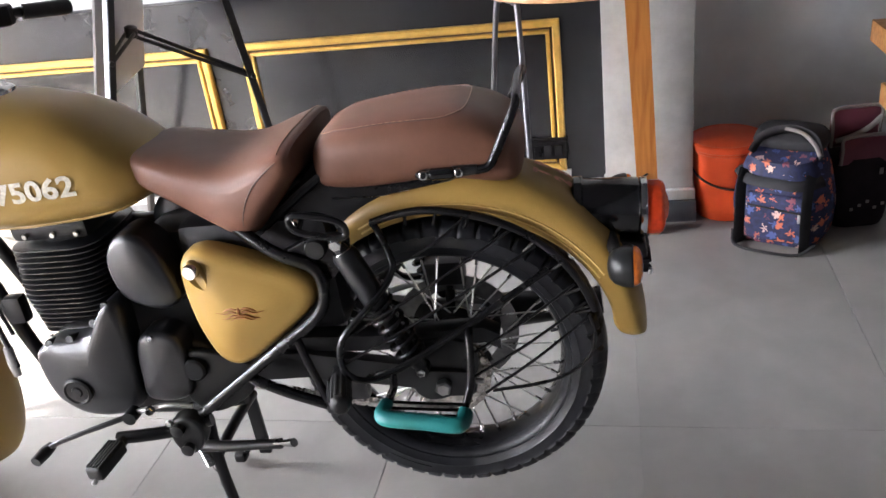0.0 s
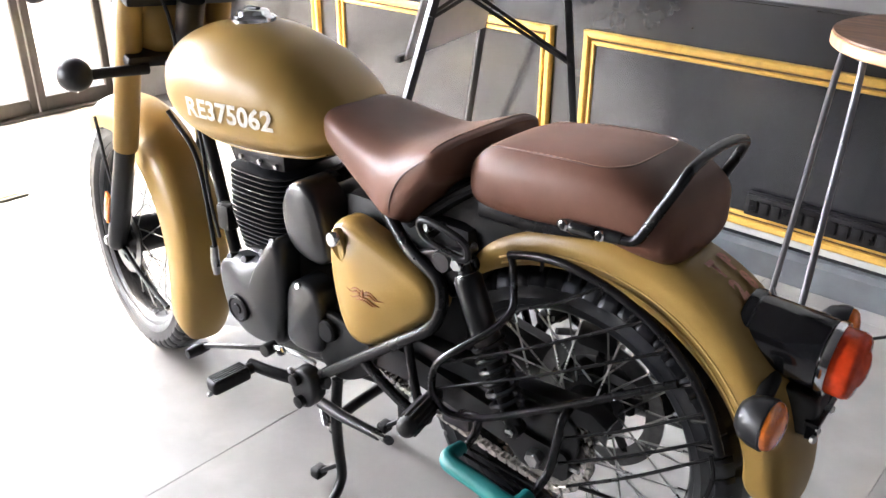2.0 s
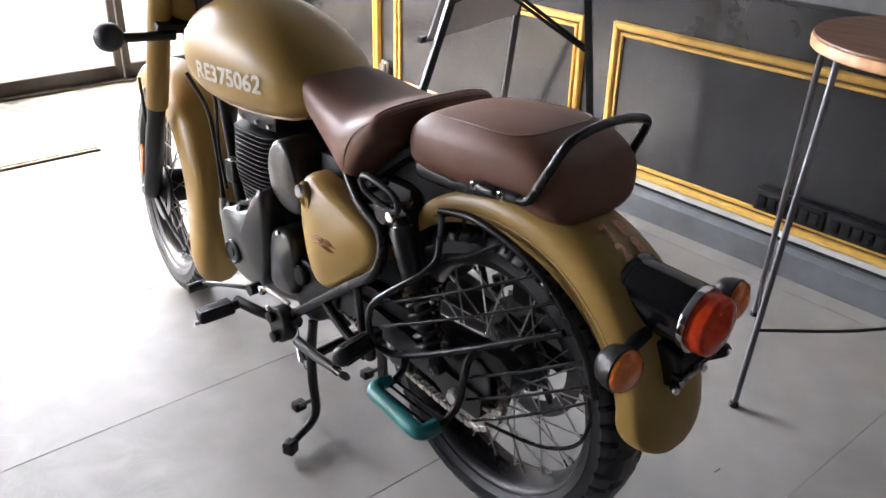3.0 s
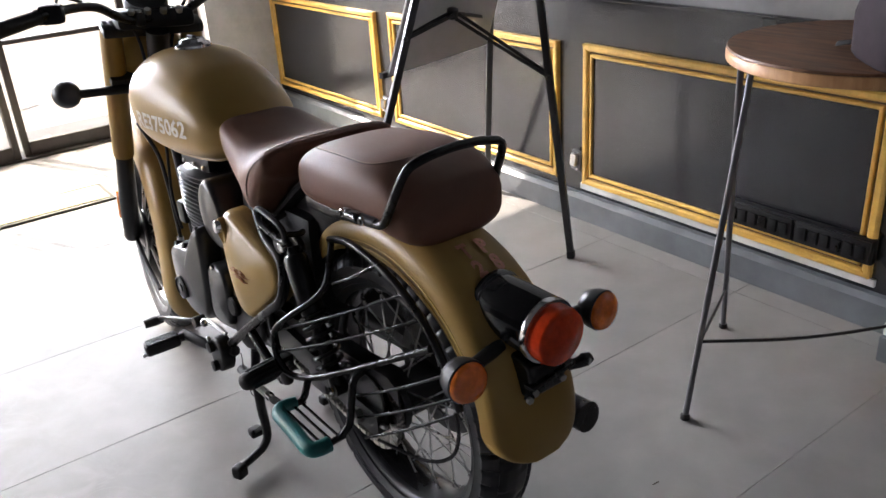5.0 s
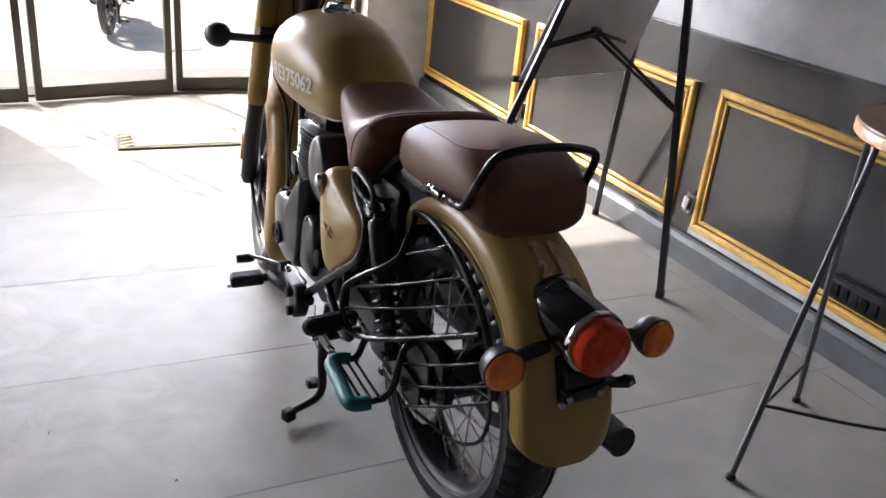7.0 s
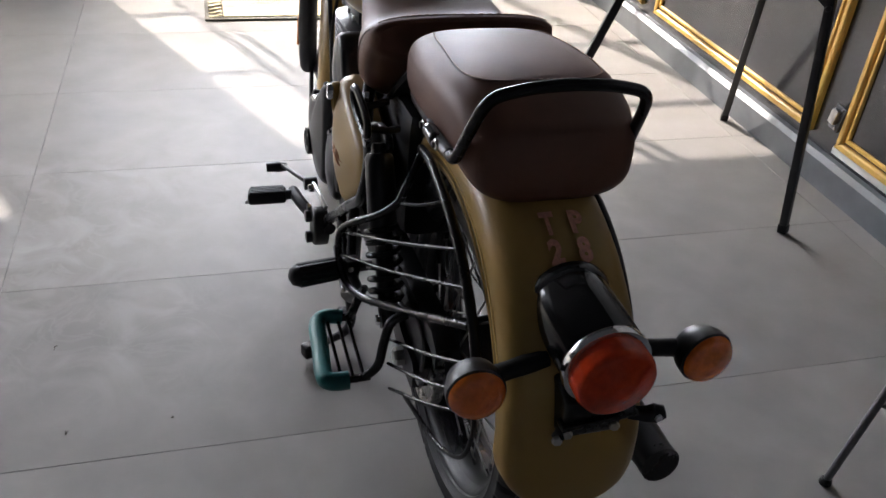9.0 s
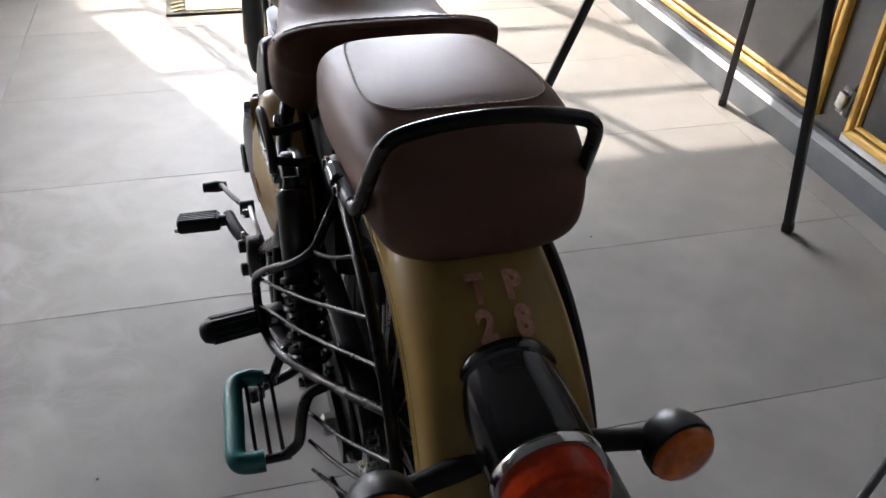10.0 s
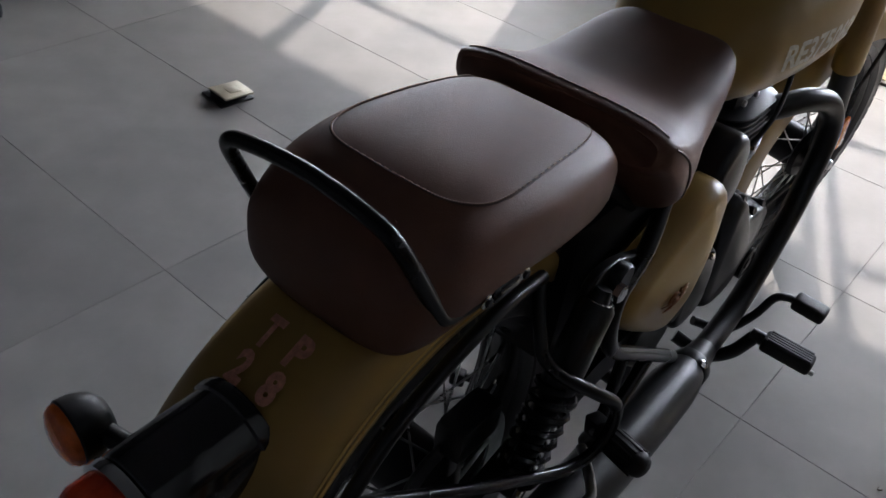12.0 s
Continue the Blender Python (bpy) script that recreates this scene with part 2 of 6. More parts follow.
RED_LENS = material("red_lamp_lens", (0.55, 0.045, 0.010), 0.14, vary=0.15, scale=90, spec=0.35, bump=0.3, bump_scale=160)
AMBER = material("amber_lens", (0.75, 0.17, 0.015), 0.12, vary=0.15, scale=90, coat=0.6, bump=0.4, bump_scale=200)
WHITE_MARK = material("worn_white_stencil", (0.62, 0.58, 0.48), 0.6, vary=0.2, scale=180, stain=0.15, stain_scale=60)
FADED_MARK = material("faded_red_stencil", (0.60, 0.27, 0.18), 0.6, vary=0.2, scale=180, stain=0.2, stain_scale=60)
EMBLEM = material("copper_emblem", (0.24, 0.085, 0.02), 0.4, vary=0.2)
TILE = tile_material("porcelain_floor_tile")
GROUT = material("grey_grout", (0.195, 0.19, 0.183), 0.8, vary=0.2)
CHARCOAL = material("charcoal_wall_paint", (0.024, 0.025, 0.028), 0.24, vary=0.03, scale=12, stain=0.03, stain_scale=2, bump=0.1, bump_scale=90, rough_vary=0.02, spec=0.85)
PANEL_FILL = material("charcoal_panel_paint", (0.017, 0.0175, 0.020), 0.19, vary=0.02, scale=12, rough_vary=0.0, spec=0.95)
GOLD = material("gold_moulding_paint", (0.66, 0.40, 0.085), 0.42, vary=0.1, scale=30, stain=0.12, stain_scale=14, bump=0.1, bump_scale=120)
# shade in the groove between the gold mouldings, given as a dark brown colour
GROOVE_SHADE = material("gold_groove_shade", (0.10, 0.055, 0.02), 0.5, vary=0.2)
PLASTER = material("off_white_plaster", (0.44, 0.44, 0.43), 0.75, vary=0.08, scale=6, stain=0.25, stain_scale=2.5, bump=0.35, bump_scale=60)
PALE_PAINT = material("pale_grey_paint", (0.55, 0.56, 0.54), 0.55, vary=0.06, scale=10, stain=0.22, stain_scale=4, bump=0.15, bump_scale=80)
GREY_WALL = material("blue_grey_wall_paint", (0.80, 0.82, 0.81), 0.6, vary=0.06, scale=7, stain=0.1, stain_scale=2, bump=0.2, bump_scale=80)
SKIRTING = material("slate_grey_skirting", (0.115, 0.125, 0.135), 0.38, vary=0.1, scale=14, stain=0.15, stain_scale=4, bump=0.1, bump_scale=70)
# ceiling stays out of view; dark to keep bounced light low
CEILING = material("unseen_ceiling_dark", (0.03, 0.03, 0.032), 0.8, vary=0.03)
DOOR_METAL = material("brown_aluminium_frame", (0.060, 0.050, 0.043), 0.42, metal=0.3, vary=0.12, stain=0.15)
GLASS = clear_material("clear_glass", (1, 1, 1))
# for unseen walls only; near black to hold down bounce and reflections
SOUTH_WALL = material("unseen_wall_dark", (0.035, 0.035, 0.037), 0.7, vary=0.06, scale=6, stain=0.12, stain_scale=2.5, bump=0.3, bump_scale=60)
# for the unseen end wall, kept dark so little light bounces back
DARK_WALL = material("unseen_end_wall_dark", (0.028, 0.029, 0.031), 0.6, vary=0.08, scale=6, stain=0.1)
STICKER = material("opaque_glass_sticker", (0.45, 0.45, 0.45), 0.6)
ROD_METAL = material("brushed_grey_rod", (0.16, 0.16, 0.17), 0.42, metal=0.6, vary=0.15, stain=0.1)
EASEL_METAL = material("black_easel_tube", (0.014, 0.014, 0.015), 0.4, vary=0.15, stain=0.1)
BOARD = material("grey_board_back", (0.42, 0.40, 0.40), 0.5, vary=0.05, stain=0.08)
TABLE_TOP = wood_material("walnut_table_top", (0.17, 0.08, 0.038), (0.09, 0.042, 0.02), 0.5, (3.0, 26.0, 26.0))
TABLE_EDGE = wood_material("beech_edge", (0.50, 0.28, 0.13), (0.38, 0.19, 0.08), 0.45, (20.0, 20.0, 3.0))
ORANGE_WOOD = wood_material("orange_varnished_wood", (0.48, 0.19, 0.045), (0.34, 0.115, 0.025), 0.35, (26.0, 26.0, 2.0))
SHELF_WOOD = wood_material("varnished_pine", (0.50, 0.24, 0.09), (0.36, 0.15, 0.05), 0.4, (2.0, 26.0, 26.0))
BUCKET = material("orange_red_plastic", (0.72, 0.085, 0.02), 0.38, vary=0.06, stain=0.08)
FLORAL = floral_material("floral_navy_cloth")
STRAP = material("black_webbing", (0.015, 0.015, 0.017), 0.8, vary=0.2, bump=0.4, bump_scale=400)
MAROON = material("maroon_nylon", (0.12, 0.022, 0.04), 0.6, vary=0.15, bump=0.3, bump_scale=200)
GREY_TRIM = material("grey_bag_trim", (0.20, 0.175, 0.165), 0.7, vary=0.1)
DARK_CLOTH = material("dark_plum_cloth", (0.016, 0.010, 0.013), 0.85, vary=0.2, spec=0.2)
PINK_CLOTH = material("pink_cloth", (0.5, 0.06, 0.13), 0.7, vary=0.1)
MAT_YELLOW = material("straw_yellow_doormat", (0.48, 0.42, 0.25), 0.9, vary=0.25, scale=80, bump=0.6, bump_scale=300)
MAT_DARK = material("dark_doormat_border", (0.08, 0.075, 0.06), 0.9, vary=0.25, scale=80, bump=0.6, bump_scale=300)
BRASS = material("dull_brass_plate", (0.42, 0.38, 0.28), 0.4, metal=0.7, vary=0.15)
SOCKET = material("clear_grey_plastic", (0.12, 0.125, 0.13), 0.15, vary=0.2)
DUST = material("dry_leaf_crumbs", (0.06, 0.05, 0.04), 0.9)
YARD = material("dusty_concrete_yard", (0.46, 0.42, 0.36), 0.9, vary=0.12, scale=4, stain=0.2, stain_scale=0.6, bump=0.4, bump_scale=20)
YARD_WALL = material("cream_boundary_wall", (0.55, 0.5, 0.42), 0.85, vary=0.08, scale=4, stain=0.2)
LEAF = material("shrub_leaf", (0.07, 0.12, 0.025), 0.55, vary=0.35, scale=5)
BARK = material("shrub_bark", (0.12, 0.08, 0.05), 0.9, vary=0.3)


# ---- mesh helpers ----
def part(name, bm, mat, parent=None, label="", smooth=True):
    mesh = bpy.data.meshes.new(name)
    bmesh.ops.recalc_face_normals(bm, faces=bm.faces)
    if smooth:
        for f in bm.faces:
            f.smooth = True
        for e in bm.edges:
            if len(e.link_faces) == 2 and e.calc_face_angle(0) > 0.7:
                e.smooth = False
    bm.to_mesh(mesh)
    bm.free()
    mesh.materials.append(mat)
    ob = new(name, mesh)
    if parent is not None:
        ob.parent = parent
    if label:
        tagged(ob, label)
    return ob


def empty(name, m, label, category, group="", kind=""):
    ob = new(name)
    ob.empty_display_size = 0.1
    ob.matrix_world = m
    return tagged(ob, label, category, group, kind)


def spline(pts, n=6, closed=False):
    """Points along a Catmull-Rom curve through pts."""
    pts = [Vector(p) for p in pts]
    if len(pts) < 3:
        return pts
    out = []
    count = len(pts) if closed else len(pts) - 1
    for i in range(count):
        p1, p2 = pts[i], pts[(i + 1) % len(pts)]
        p0 = pts[i - 1] if i or closed else 2 * p1 - p2
        p3 = pts[(i + 2) % len(pts)] if closed or i + 2 < len(pts) else 2 * p2 - p1
        for k in range(n):
            t = k / n
            out.append(0.5 * (2 * p1 + (p2 - p0) * t + (2 * p0 - 5 * p1 + 4 * p2 - p3) * t * t + (3 * p1 - p0 - 3 * p2 + p3) * t ** 3))
    if not closed:
        out.append(pts[-1])
    return out


def loft(bm, rings, caps=True, closed=False):
    vs = [[bm.verts.new(p) for p in ring] for ring in rings]
    n = len(vs[0])
    for a in range(len(vs) - (0 if closed else 1)):
        r, s = vs[a], vs[(a + 1) % len(vs)]
        for i in range(n):
            j = (i + 1) % n
            bm.faces.new((r[i], r[j], s[j], s[i]))
    if caps and not closed:
        bm.faces.new(vs[0][::-1])
        bm.faces.new(vs[-1])
    return bm


def tube(bm, pts, r, seg=8, closed=False, n=5, flat=1.0):
    """A round bar along a smooth curve; r may be a list, one radius for each given point."""
    line = spline(pts, n, closed)
    if len(line) < 3:
        line = [line[0], (line[0] + line[-1]) / 2, line[-1]]
    count = len(line)
    radii = r if isinstance(r, (list, tuple)) else [r, r]
    rings, side = [], None
    for i, p in enumerate(line):
        a = line[i - 1] if i or closed else p
        b = line[(i + 1) % count] if i + 1 < count or closed else p
        d = (b - a).normalized()
        if side is None:
            side = d.orthogonal().normalized()
        side = (side - d * side.dot(d)).normalized()
        up = d.cross(side)
        u = i / max(1, count - 1) * (len(radii) - 1)
        k = min(int(u), len(radii) - 2)
        rad = radii[k] + (radii[k + 1] - radii[k]) * (u - k)
        rings.append([p + rad * (math.cos(2 * math.pi * j / seg) * side + flat * math.sin(2 * math.pi * j / seg) * up) for j in range(seg)])
    return loft(bm, rings, True, closed)


def turn(bm, profile, at, axis, seg=24):
    """A turned piece: profile of (radius, place along the axis)."""
    axis = Vector(axis).normalized()
    u = axis.orthogonal().normalized()
    v = axis.cross(u)
    at = Vector(at)
    rings = [[at + axis * h + max(r, 1e-4) * (math.cos(2 * math.pi * k / seg) * u + math.sin(2 * math.pi * k / seg) * v) for k in range(seg)] for r, h in profile]
    return loft(bm, rings)


def slab(bm, outline, y0, y1, soft=0.012, bulge=0.0, n=4, side=1):
    """A smooth closed outline in x and z, drawn out from y0 to y1 with rounded edges and a swelling face. side -1: on the other flank."""
    line = spline([(x, 0, z) for x, z in outline], n, True)
    c = sum(line, Vector()) / len(line)
    size = max((p - c).length for p in line)
    rings = []
    lip = min(0.4, 1.2 * soft / size)
    steps = [(y0, 1 - lip), (y0 + soft * 0.4, 1.0), (y1 - soft, 1.0)]
    steps += [(y1 - soft + soft * math.sin(q * math.pi / 2), 1 - lip * (1 - math.cos(q * math.pi / 2))) for q in (0.3, 0.55, 0.78, 1.0)]
    steps += [(y1 + bulge * (1 - (f * f)), (1 - lip) * f) for f in (0.85, 0.65, 0.45, 0.25, 0.08)]
    for y, k in steps:
        rings.append([Vector((c.x + (p.x - c.x) * k, side * y, c.z + (p.z - c.z) * k)) for p in line])
    return loft(bm, rings)


def box(bm, at, size, bevel=0.004, turned=None, seg=2):
    m = Matrix.Translation(at) @ (turned.to_matrix().to_4x4() if turned else Matrix()) @ Matrix.Diagonal((*size, 1))
    made = bmesh.ops.create_cube(bm, size=1.0, matrix=m)
    if bevel:
        edges = list({e for v in made["verts"] for e in v.link_edges})
        bmesh.ops.bevel(bm, geom=edges, offset=bevel, segments=seg, affect="EDGES", profile=0.6)
    return bm


def bar(bm, p, q, w, h, bevel=0.003):
    """A flat bar from p to q."""
    p, q = Vector(p), Vector(q)
    d = q - p
    rot = d.to_track_quat("X", "Z")
    return box(bm, (p + q) / 2, (d.length, w, h), bevel, rot)


def bolt(parent, at, axis, r=0.007, h=0.006, mat=None):
    bm = bmesh.new()
    turn(bm, [(r, 0), (r, h * 0.8), (r * 0.8, h), (0.001, h)], at, axis, 6)
    return part("bolt", bm, mat or STEEL, parent)


def ring_yz(x, hw, zt, zb, zm=None, top=2.6, low=2.6, n=32, lean=0.0):
    """A rounded cross-section at x: half-width, top, bottom and the height of the widest place."""
    zm = (zt + zb) / 2 if zm is None else zm
    out = []
    for k in range(n):
        a = 2 * math.pi * k / n
        c, s = math.cos(a), math.sin(a)
        e = top if s >= 0 else low
        y = hw * math.copysign(abs(c) ** (2 / e), c)
        z = zm + (zt - zm if s >= 0 else zm - zb) * math.copysign(abs(s) ** (2 / e), s)
        out.append(Vector((x + lean * (z - zm), y, z)))
    return out


def lettering(text, height, bold=0.0):
    """Flat letters as points and faces, their lower left corner at the origin."""
    curve = bpy.data.curves.new("letters", "FONT")
    curve.body, curve.size, curve.offset, curve.resolution_u = text, height, bold, 3
    ob = bpy.data.objects.new("letters", curve)
    mesh = bpy.data.meshes.new_from_object(ob)
    bm = bmesh.new()
    bm.from_mesh(mesh)
    bmesh.ops.triangulate(bm, faces=bm.faces)
    bpy.data.objects.remove(ob)
    bpy.data.curves.remove(curve)
    bpy.data.meshes.remove(mesh)
    x0 = min(v.co.x for v in bm.verts)
    y0 = min(v.co.y for v in bm.verts)
    for v in bm.verts:
        v.co.x -= x0
        v.co.y -= y0
    return bm


# ---- the room ----
WALL_Y, FRONT_X, RIGHT_X, BACK_Y, TOP = 3.233, -3.80, 2.2, -6.6, 3.2


def wall_box(name, lo, hi, mat, label, category="wall", bevel=0.0):
    bm = bmesh.new()
    lo, hi = Vector(lo), Vector(hi)
    box(bm, (lo + hi) / 2, hi - lo, bevel)
    return tagged(part(name, bm, mat, smooth=False), label, category, kind="structure")


# sub-floor that carries the tiles; each tile is laid on it at the end of the file
floor = wall_box("floor", (FRONT_X - 0.1, BACK_Y - 0.1, -0.12), (RIGHT_X + 0.1, 3.6, -0.004), GROUT, "grey-beige polished porcelain tile floor, dusty and scuffed", "floor")
# unseen ceiling, its dark tone chosen to limit fill from above
wall_box("ceiling", (FRONT_X - 0.15, BACK_Y - 0.15, TOP), (RIGHT_X + 0.15, 3.65, TOP + 0.15), CEILING, "unseen ceiling over the showroom, darkened to cut bounced light", "ceiling")
wall_north = wall_box("wall_north", (FRONT_X - 0.15, WALL_Y + 0.012, -0.1), (0.28, 3.65, 0.868), CHARCOAL, "charcoal painted dado wall with gold framed panels")
wall_box("wall_north_upper", (FRONT_X - 0.15, WALL_Y + 0.006, 0.868), (0.28, 3.65, TOP), PLASTER, "rough off-white plaster wall above the dark dado")
wall_box("wall_north_recess", (0.58, 3.48, -0.1), (RIGHT_X + 0.15, 3.65, TOP), GREY_WALL, "smooth blue-grey painted wall behind the bags")
# unseen wall, set close and dark to cut light bounced onto the bike's rear
wall_box("wall_east", (RIGHT_X, BACK_Y - 0.15, -0.1), (RIGHT_X + 0.15, 3.48, TOP), DARK_WALL, "unseen dark end wall, added close by to cut bounced light")
# closes the room out of view; dark so it returns little light
wall_box("wall_south", (FRONT_X - 0.15, BACK_Y - 0.15, -0.1), (RIGHT_X, BACK_Y, TOP), SOUTH_WALL, "unseen wall behind the camera, darkened to cut bounced light")
wall_box("wall_west_head", (FRONT_X - 0.1, 0.0, 2.20), (FRONT_X + 0.1, WALL_Y, TOP), PLASTER, "plaster wall above the glass door")
wall_box("wall_west_lintel", (FRONT_X - 0.1, BACK_Y, 2.27), (FRONT_X + 0.1, 0.0, TOP), PLASTER, "plaster wall above the glass shop front")
# unseen, added so the glossy wall panels mirror something dark here
wall_box("wall_west_south", (FRONT_X - 0.05, BACK_Y, -0.1), (FRONT_X + 0.12, -3.595, 2.27), SOUTH_WALL, "unseen dark wall beyond the glass bays, added to darken reflections")
wall_box("wall_west_pier", (FRONT_X - 0.05, -0.375, -0.1), (FRONT_X + 0.12, 0.51, 2.20), PLASTER, "plaster pier between two bays of the shop front")
wall_box("wall_west_corner", (FRONT_X - 0.1, 2.82, -0.1), (FRONT_X + 0.13, WALL_Y + 0.006, 2.20), PLASTER, "cream plaster return beside the glass door")

# pillar with a stepped plinth
pillar = empty("pillar", pose(0.420, 3.2, 0), "pale grey painted square pillar with a dark plinth", "pillar", kind="structure")


def pillar_piece(name, y_front, half, z0, z1, mat, label=""):
    bm = bmesh.new()
    box(bm, (0, (y_front + 3.6) / 2 - 3.2, (z0 + z1) / 2), (2 * half, 3.6 - y_front, z1 - z0), 0.006)
    return part(name, bm, mat, pillar, label)


pillar_piece("shaft", 3.085, 0.147, 0.118, TOP, PALE_PAINT)
pillar_piece("ledge", 3.07, 0.155, 0.078, 0.118, PALE_PAINT)
pillar_piece("plinth", 3.06, 0.158, -0.01, 0.078, SKIRTING, "slate grey plinth block")

# skirting along the dado wall, with a bevelled top
skirting = empty("baseboard", pose(0, 0, 0), "slate grey skirting along the charcoal wall", "skirting", kind="structure")
bm = bmesh.new()
prof = [(WALL_Y + 0.02, -0.01), (WALL_Y - 0.028, -0.01), (WALL_Y - 0.028, 0.088), (WALL_Y - 0.012, 0.104), (WALL_Y + 0.02, 0.104)]
loft(bm, [[Vector((x, y, z)) for y, z in prof] for x in (FRONT_X + 0.13, 0.28)])
part("board", bm, SKIRTING, skirting, smooth=False)
bm = bmesh.new()
box(bm, ((FRONT_X + 0.13 + 0.28) / 2, WALL_Y, 0.871), (0.28 - FRONT_X - 0.13, 0.03, 0.012), 0.003)
tagged(part("dado_cap", bm, CHARCOAL, smooth=False), "thin charcoal capping strip on the dado", "trim", kind="structure")


def gold_panel(x0, x1, z0, z1, strip):
    """A panel framed by a broad and a narrow gold moulding, the groove between painted dark as its shade."""
    w, h = x1 - x0, z1 - z0
    ob = empty("wall_panel", pose((x0 + x1) / 2, WALL_Y + 0.012, (z0 + z1) / 2), "charcoal wall panel in a double gold moulding", "wall panel", "gold framed wall panels", kind="structure")
    bm = bmesh.new()
    box(bm, (0, -0.002, 0), (w - 0.08, 0.012, h - 0.08), 0.0)
    part("panel_field", bm, PANEL_FILL, ob, smooth=False)
    for inset, wide, deep, mat, nm in ((0.0, 0.026, 0.022, GOLD, "outer_moulding"), (0.026, 0.009, 0.008, GROOVE_SHADE, "groove"), (0.035, 0.014, 0.018, GOLD, "inner_moulding")):
        a, b = w / 2 - inset, h / 2 - inset
        for k in range(4):
            bm = bmesh.new()
            corner = [(-a, -b), (a, -b), (a, b), (-a, b)]
            (px, pz), (qx, qz) = corner[k], corner[(k + 1) % 4]
            inner = [(-a + wide, -b + wide), (a - wide, -b + wide), (a - wide, b - wide), (-a + wide, b - wide)]
            (rx, rz), (sx, sz) = inner[(k + 1) % 4], inner[k]
            quad = [(px, pz), (qx, qz), (rx, rz), (sx, sz)]
            c = (sum(q[0] for q in quad) / 4, sum(q[1] for q in quad) / 4)
            back = [Vector((x, 0.0, z)) for x, z in quad]
            mid = [Vector((x, -deep * 0.75, z)) for x, z in quad]
            along = Vector((qx - px, qz - pz)).normalized()
            across = Vector((-along.y, along.x)) * wide * 0.22
            front = [Vector((x + s * across.x, -deep, z + s * across.y)) for (x, z), s in zip(quad, (1, 1, -1, -1))]
            loft(bm, [back, mid, front])
            part(nm, bm, mat, ob, smooth=False)
    if strip:
        bm = bmesh.new()
        box(bm, (0.0, -0.004, -h / 2 - 0.0135), (w + 0.03, 0.012, 0.025), 0.002)
        part("white_strip", bm, PALE_PAINT, ob, "chipped white strip under the moulding", smooth=False)
    return ob


gold_panel(-3.66, -2.497, 0.14, 0.685, False)
gold_panel(-2.37, -1.182, 0.141, 0.694, False)
gold_panel(-1.045, 0.131, 0.146, 0.702, True)


def hatch_lock(x, z):
    """A small clear plastic catch screwed to the panel edge."""
    ob = empty("panel_catch", pose(x, WALL_Y - 0.008, z, 0, 8, 0), "small clear grey plastic catch beside the gold moulding", "catch", "panel catches")
    bm = bmesh.new()
    box(bm, (0, 0, 0), (0.052, 0.012, 0.085), 0.005)
    part("plate", bm, SOCKET, ob)
    bm = bmesh.new()
    box(bm, (-0.004, -0.013, 0.004), (0.03, 0.018, 0.05), 0.005)
    part("lever", bm, STEEL, ob)
    for dz in (-0.033, 0.034):
        bolt(ob, (0.012, -0.006, dz), (0, -1, 0), 0.005, 0.004)
    return ob


hatch_lock(-1.07, 0.240)
hatch_lock(-2.445, 0.222)

# switch and socket boards above the lower moulding
board = empty("socket_board", pose(-0.11, WALL_Y - 0.012, 0.238), "long black wall board with rows of switch and socket modules", "socket board")
bm = bmesh.new()
box(bm, (0, 0, 0), (0.50, 0.03, 0.078), 0.005)
part("back_box", bm, PLASTIC, board)
for k in range(2):
    bm = bmesh.new()
    box(bm, (-0.125 + 0.25 * k, -0.018, 0), (0.24, 0.01, 0.07), 0.004)
    frame_ob = part("cover_plate", bm, SATIN, board)
    for j in range(6):
        bm = bmesh.new()
        box(bm, (-0.125 + 0.25 * k - 0.092 + 0.0368 * j, -0.026, 0), (0.029, 0.008, 0.042), 0.003, Euler((0.08 * (j % 2), 0, 0)))
        part("rocker" if j % 3 else "socket_outlet", bm, PLASTIC if j % 3 else BLACK, frame_ob)

# ---- glass shop front and door ----
BAYS_Z = (0.0, 0.64, 1.21, 1.76, 2.20)


def glazed_leaf(name, p, q, z_lines, label, category, stile=0.038, depth=0.034, kind="structure"):
    """An aluminium frame from p to q on the plan, with a bottom rail, cross rails and panes."""
    p, q = Vector((*p, 0)), Vector((*q, 0))
    d = q - p
    ang = math.degrees(math.atan2(d.y, d.x))
    w = d.length
    ob = empty(name, pose(p.x, p.y, 0, 0, 0, ang), label, category, kind=kind)
    for x in (stile / 2, w - stile / 2):
        bm = bmesh.new()
        box(bm, (x, 0, (z_lines[-1] + 0.012) / 2), (stile, depth, z_lines[-1] - 0.012), 0.004)
        part("stile", bm, DOOR_METAL, ob)
    for k, z in enumerate(z_lines):
        h = 0.075 if k == 0 else 0.05 if k == len(z_lines) - 1 else 0.026
        zc = 0.012 + h / 2 if k == 0 else z - h / 2
        bm = bmesh.new()
        box(bm, (w / 2, 0, zc), (w - 2 * stile, depth * 0.9, h), 0.004)
        part("bottom_rail" if k == 0 else "cross_rail", bm, DOOR_METAL, ob)
        if k + 1 < len(z_lines):
            lo = 0.012 + h if k == 0 else z
            hi = z_lines[k + 1] - (0.05 if k + 2 == len(z_lines) else 0.026)
            bm = bmesh.new()
            box(bm, (w / 2, 0, (lo + hi) / 2), (w - 2 * stile + 0.01, 0.006, hi - lo + 0.01), 0)
            pane = part("pane", bm, GLASS, ob, smooth=False)
            pane.visible_shadow = False
    return ob


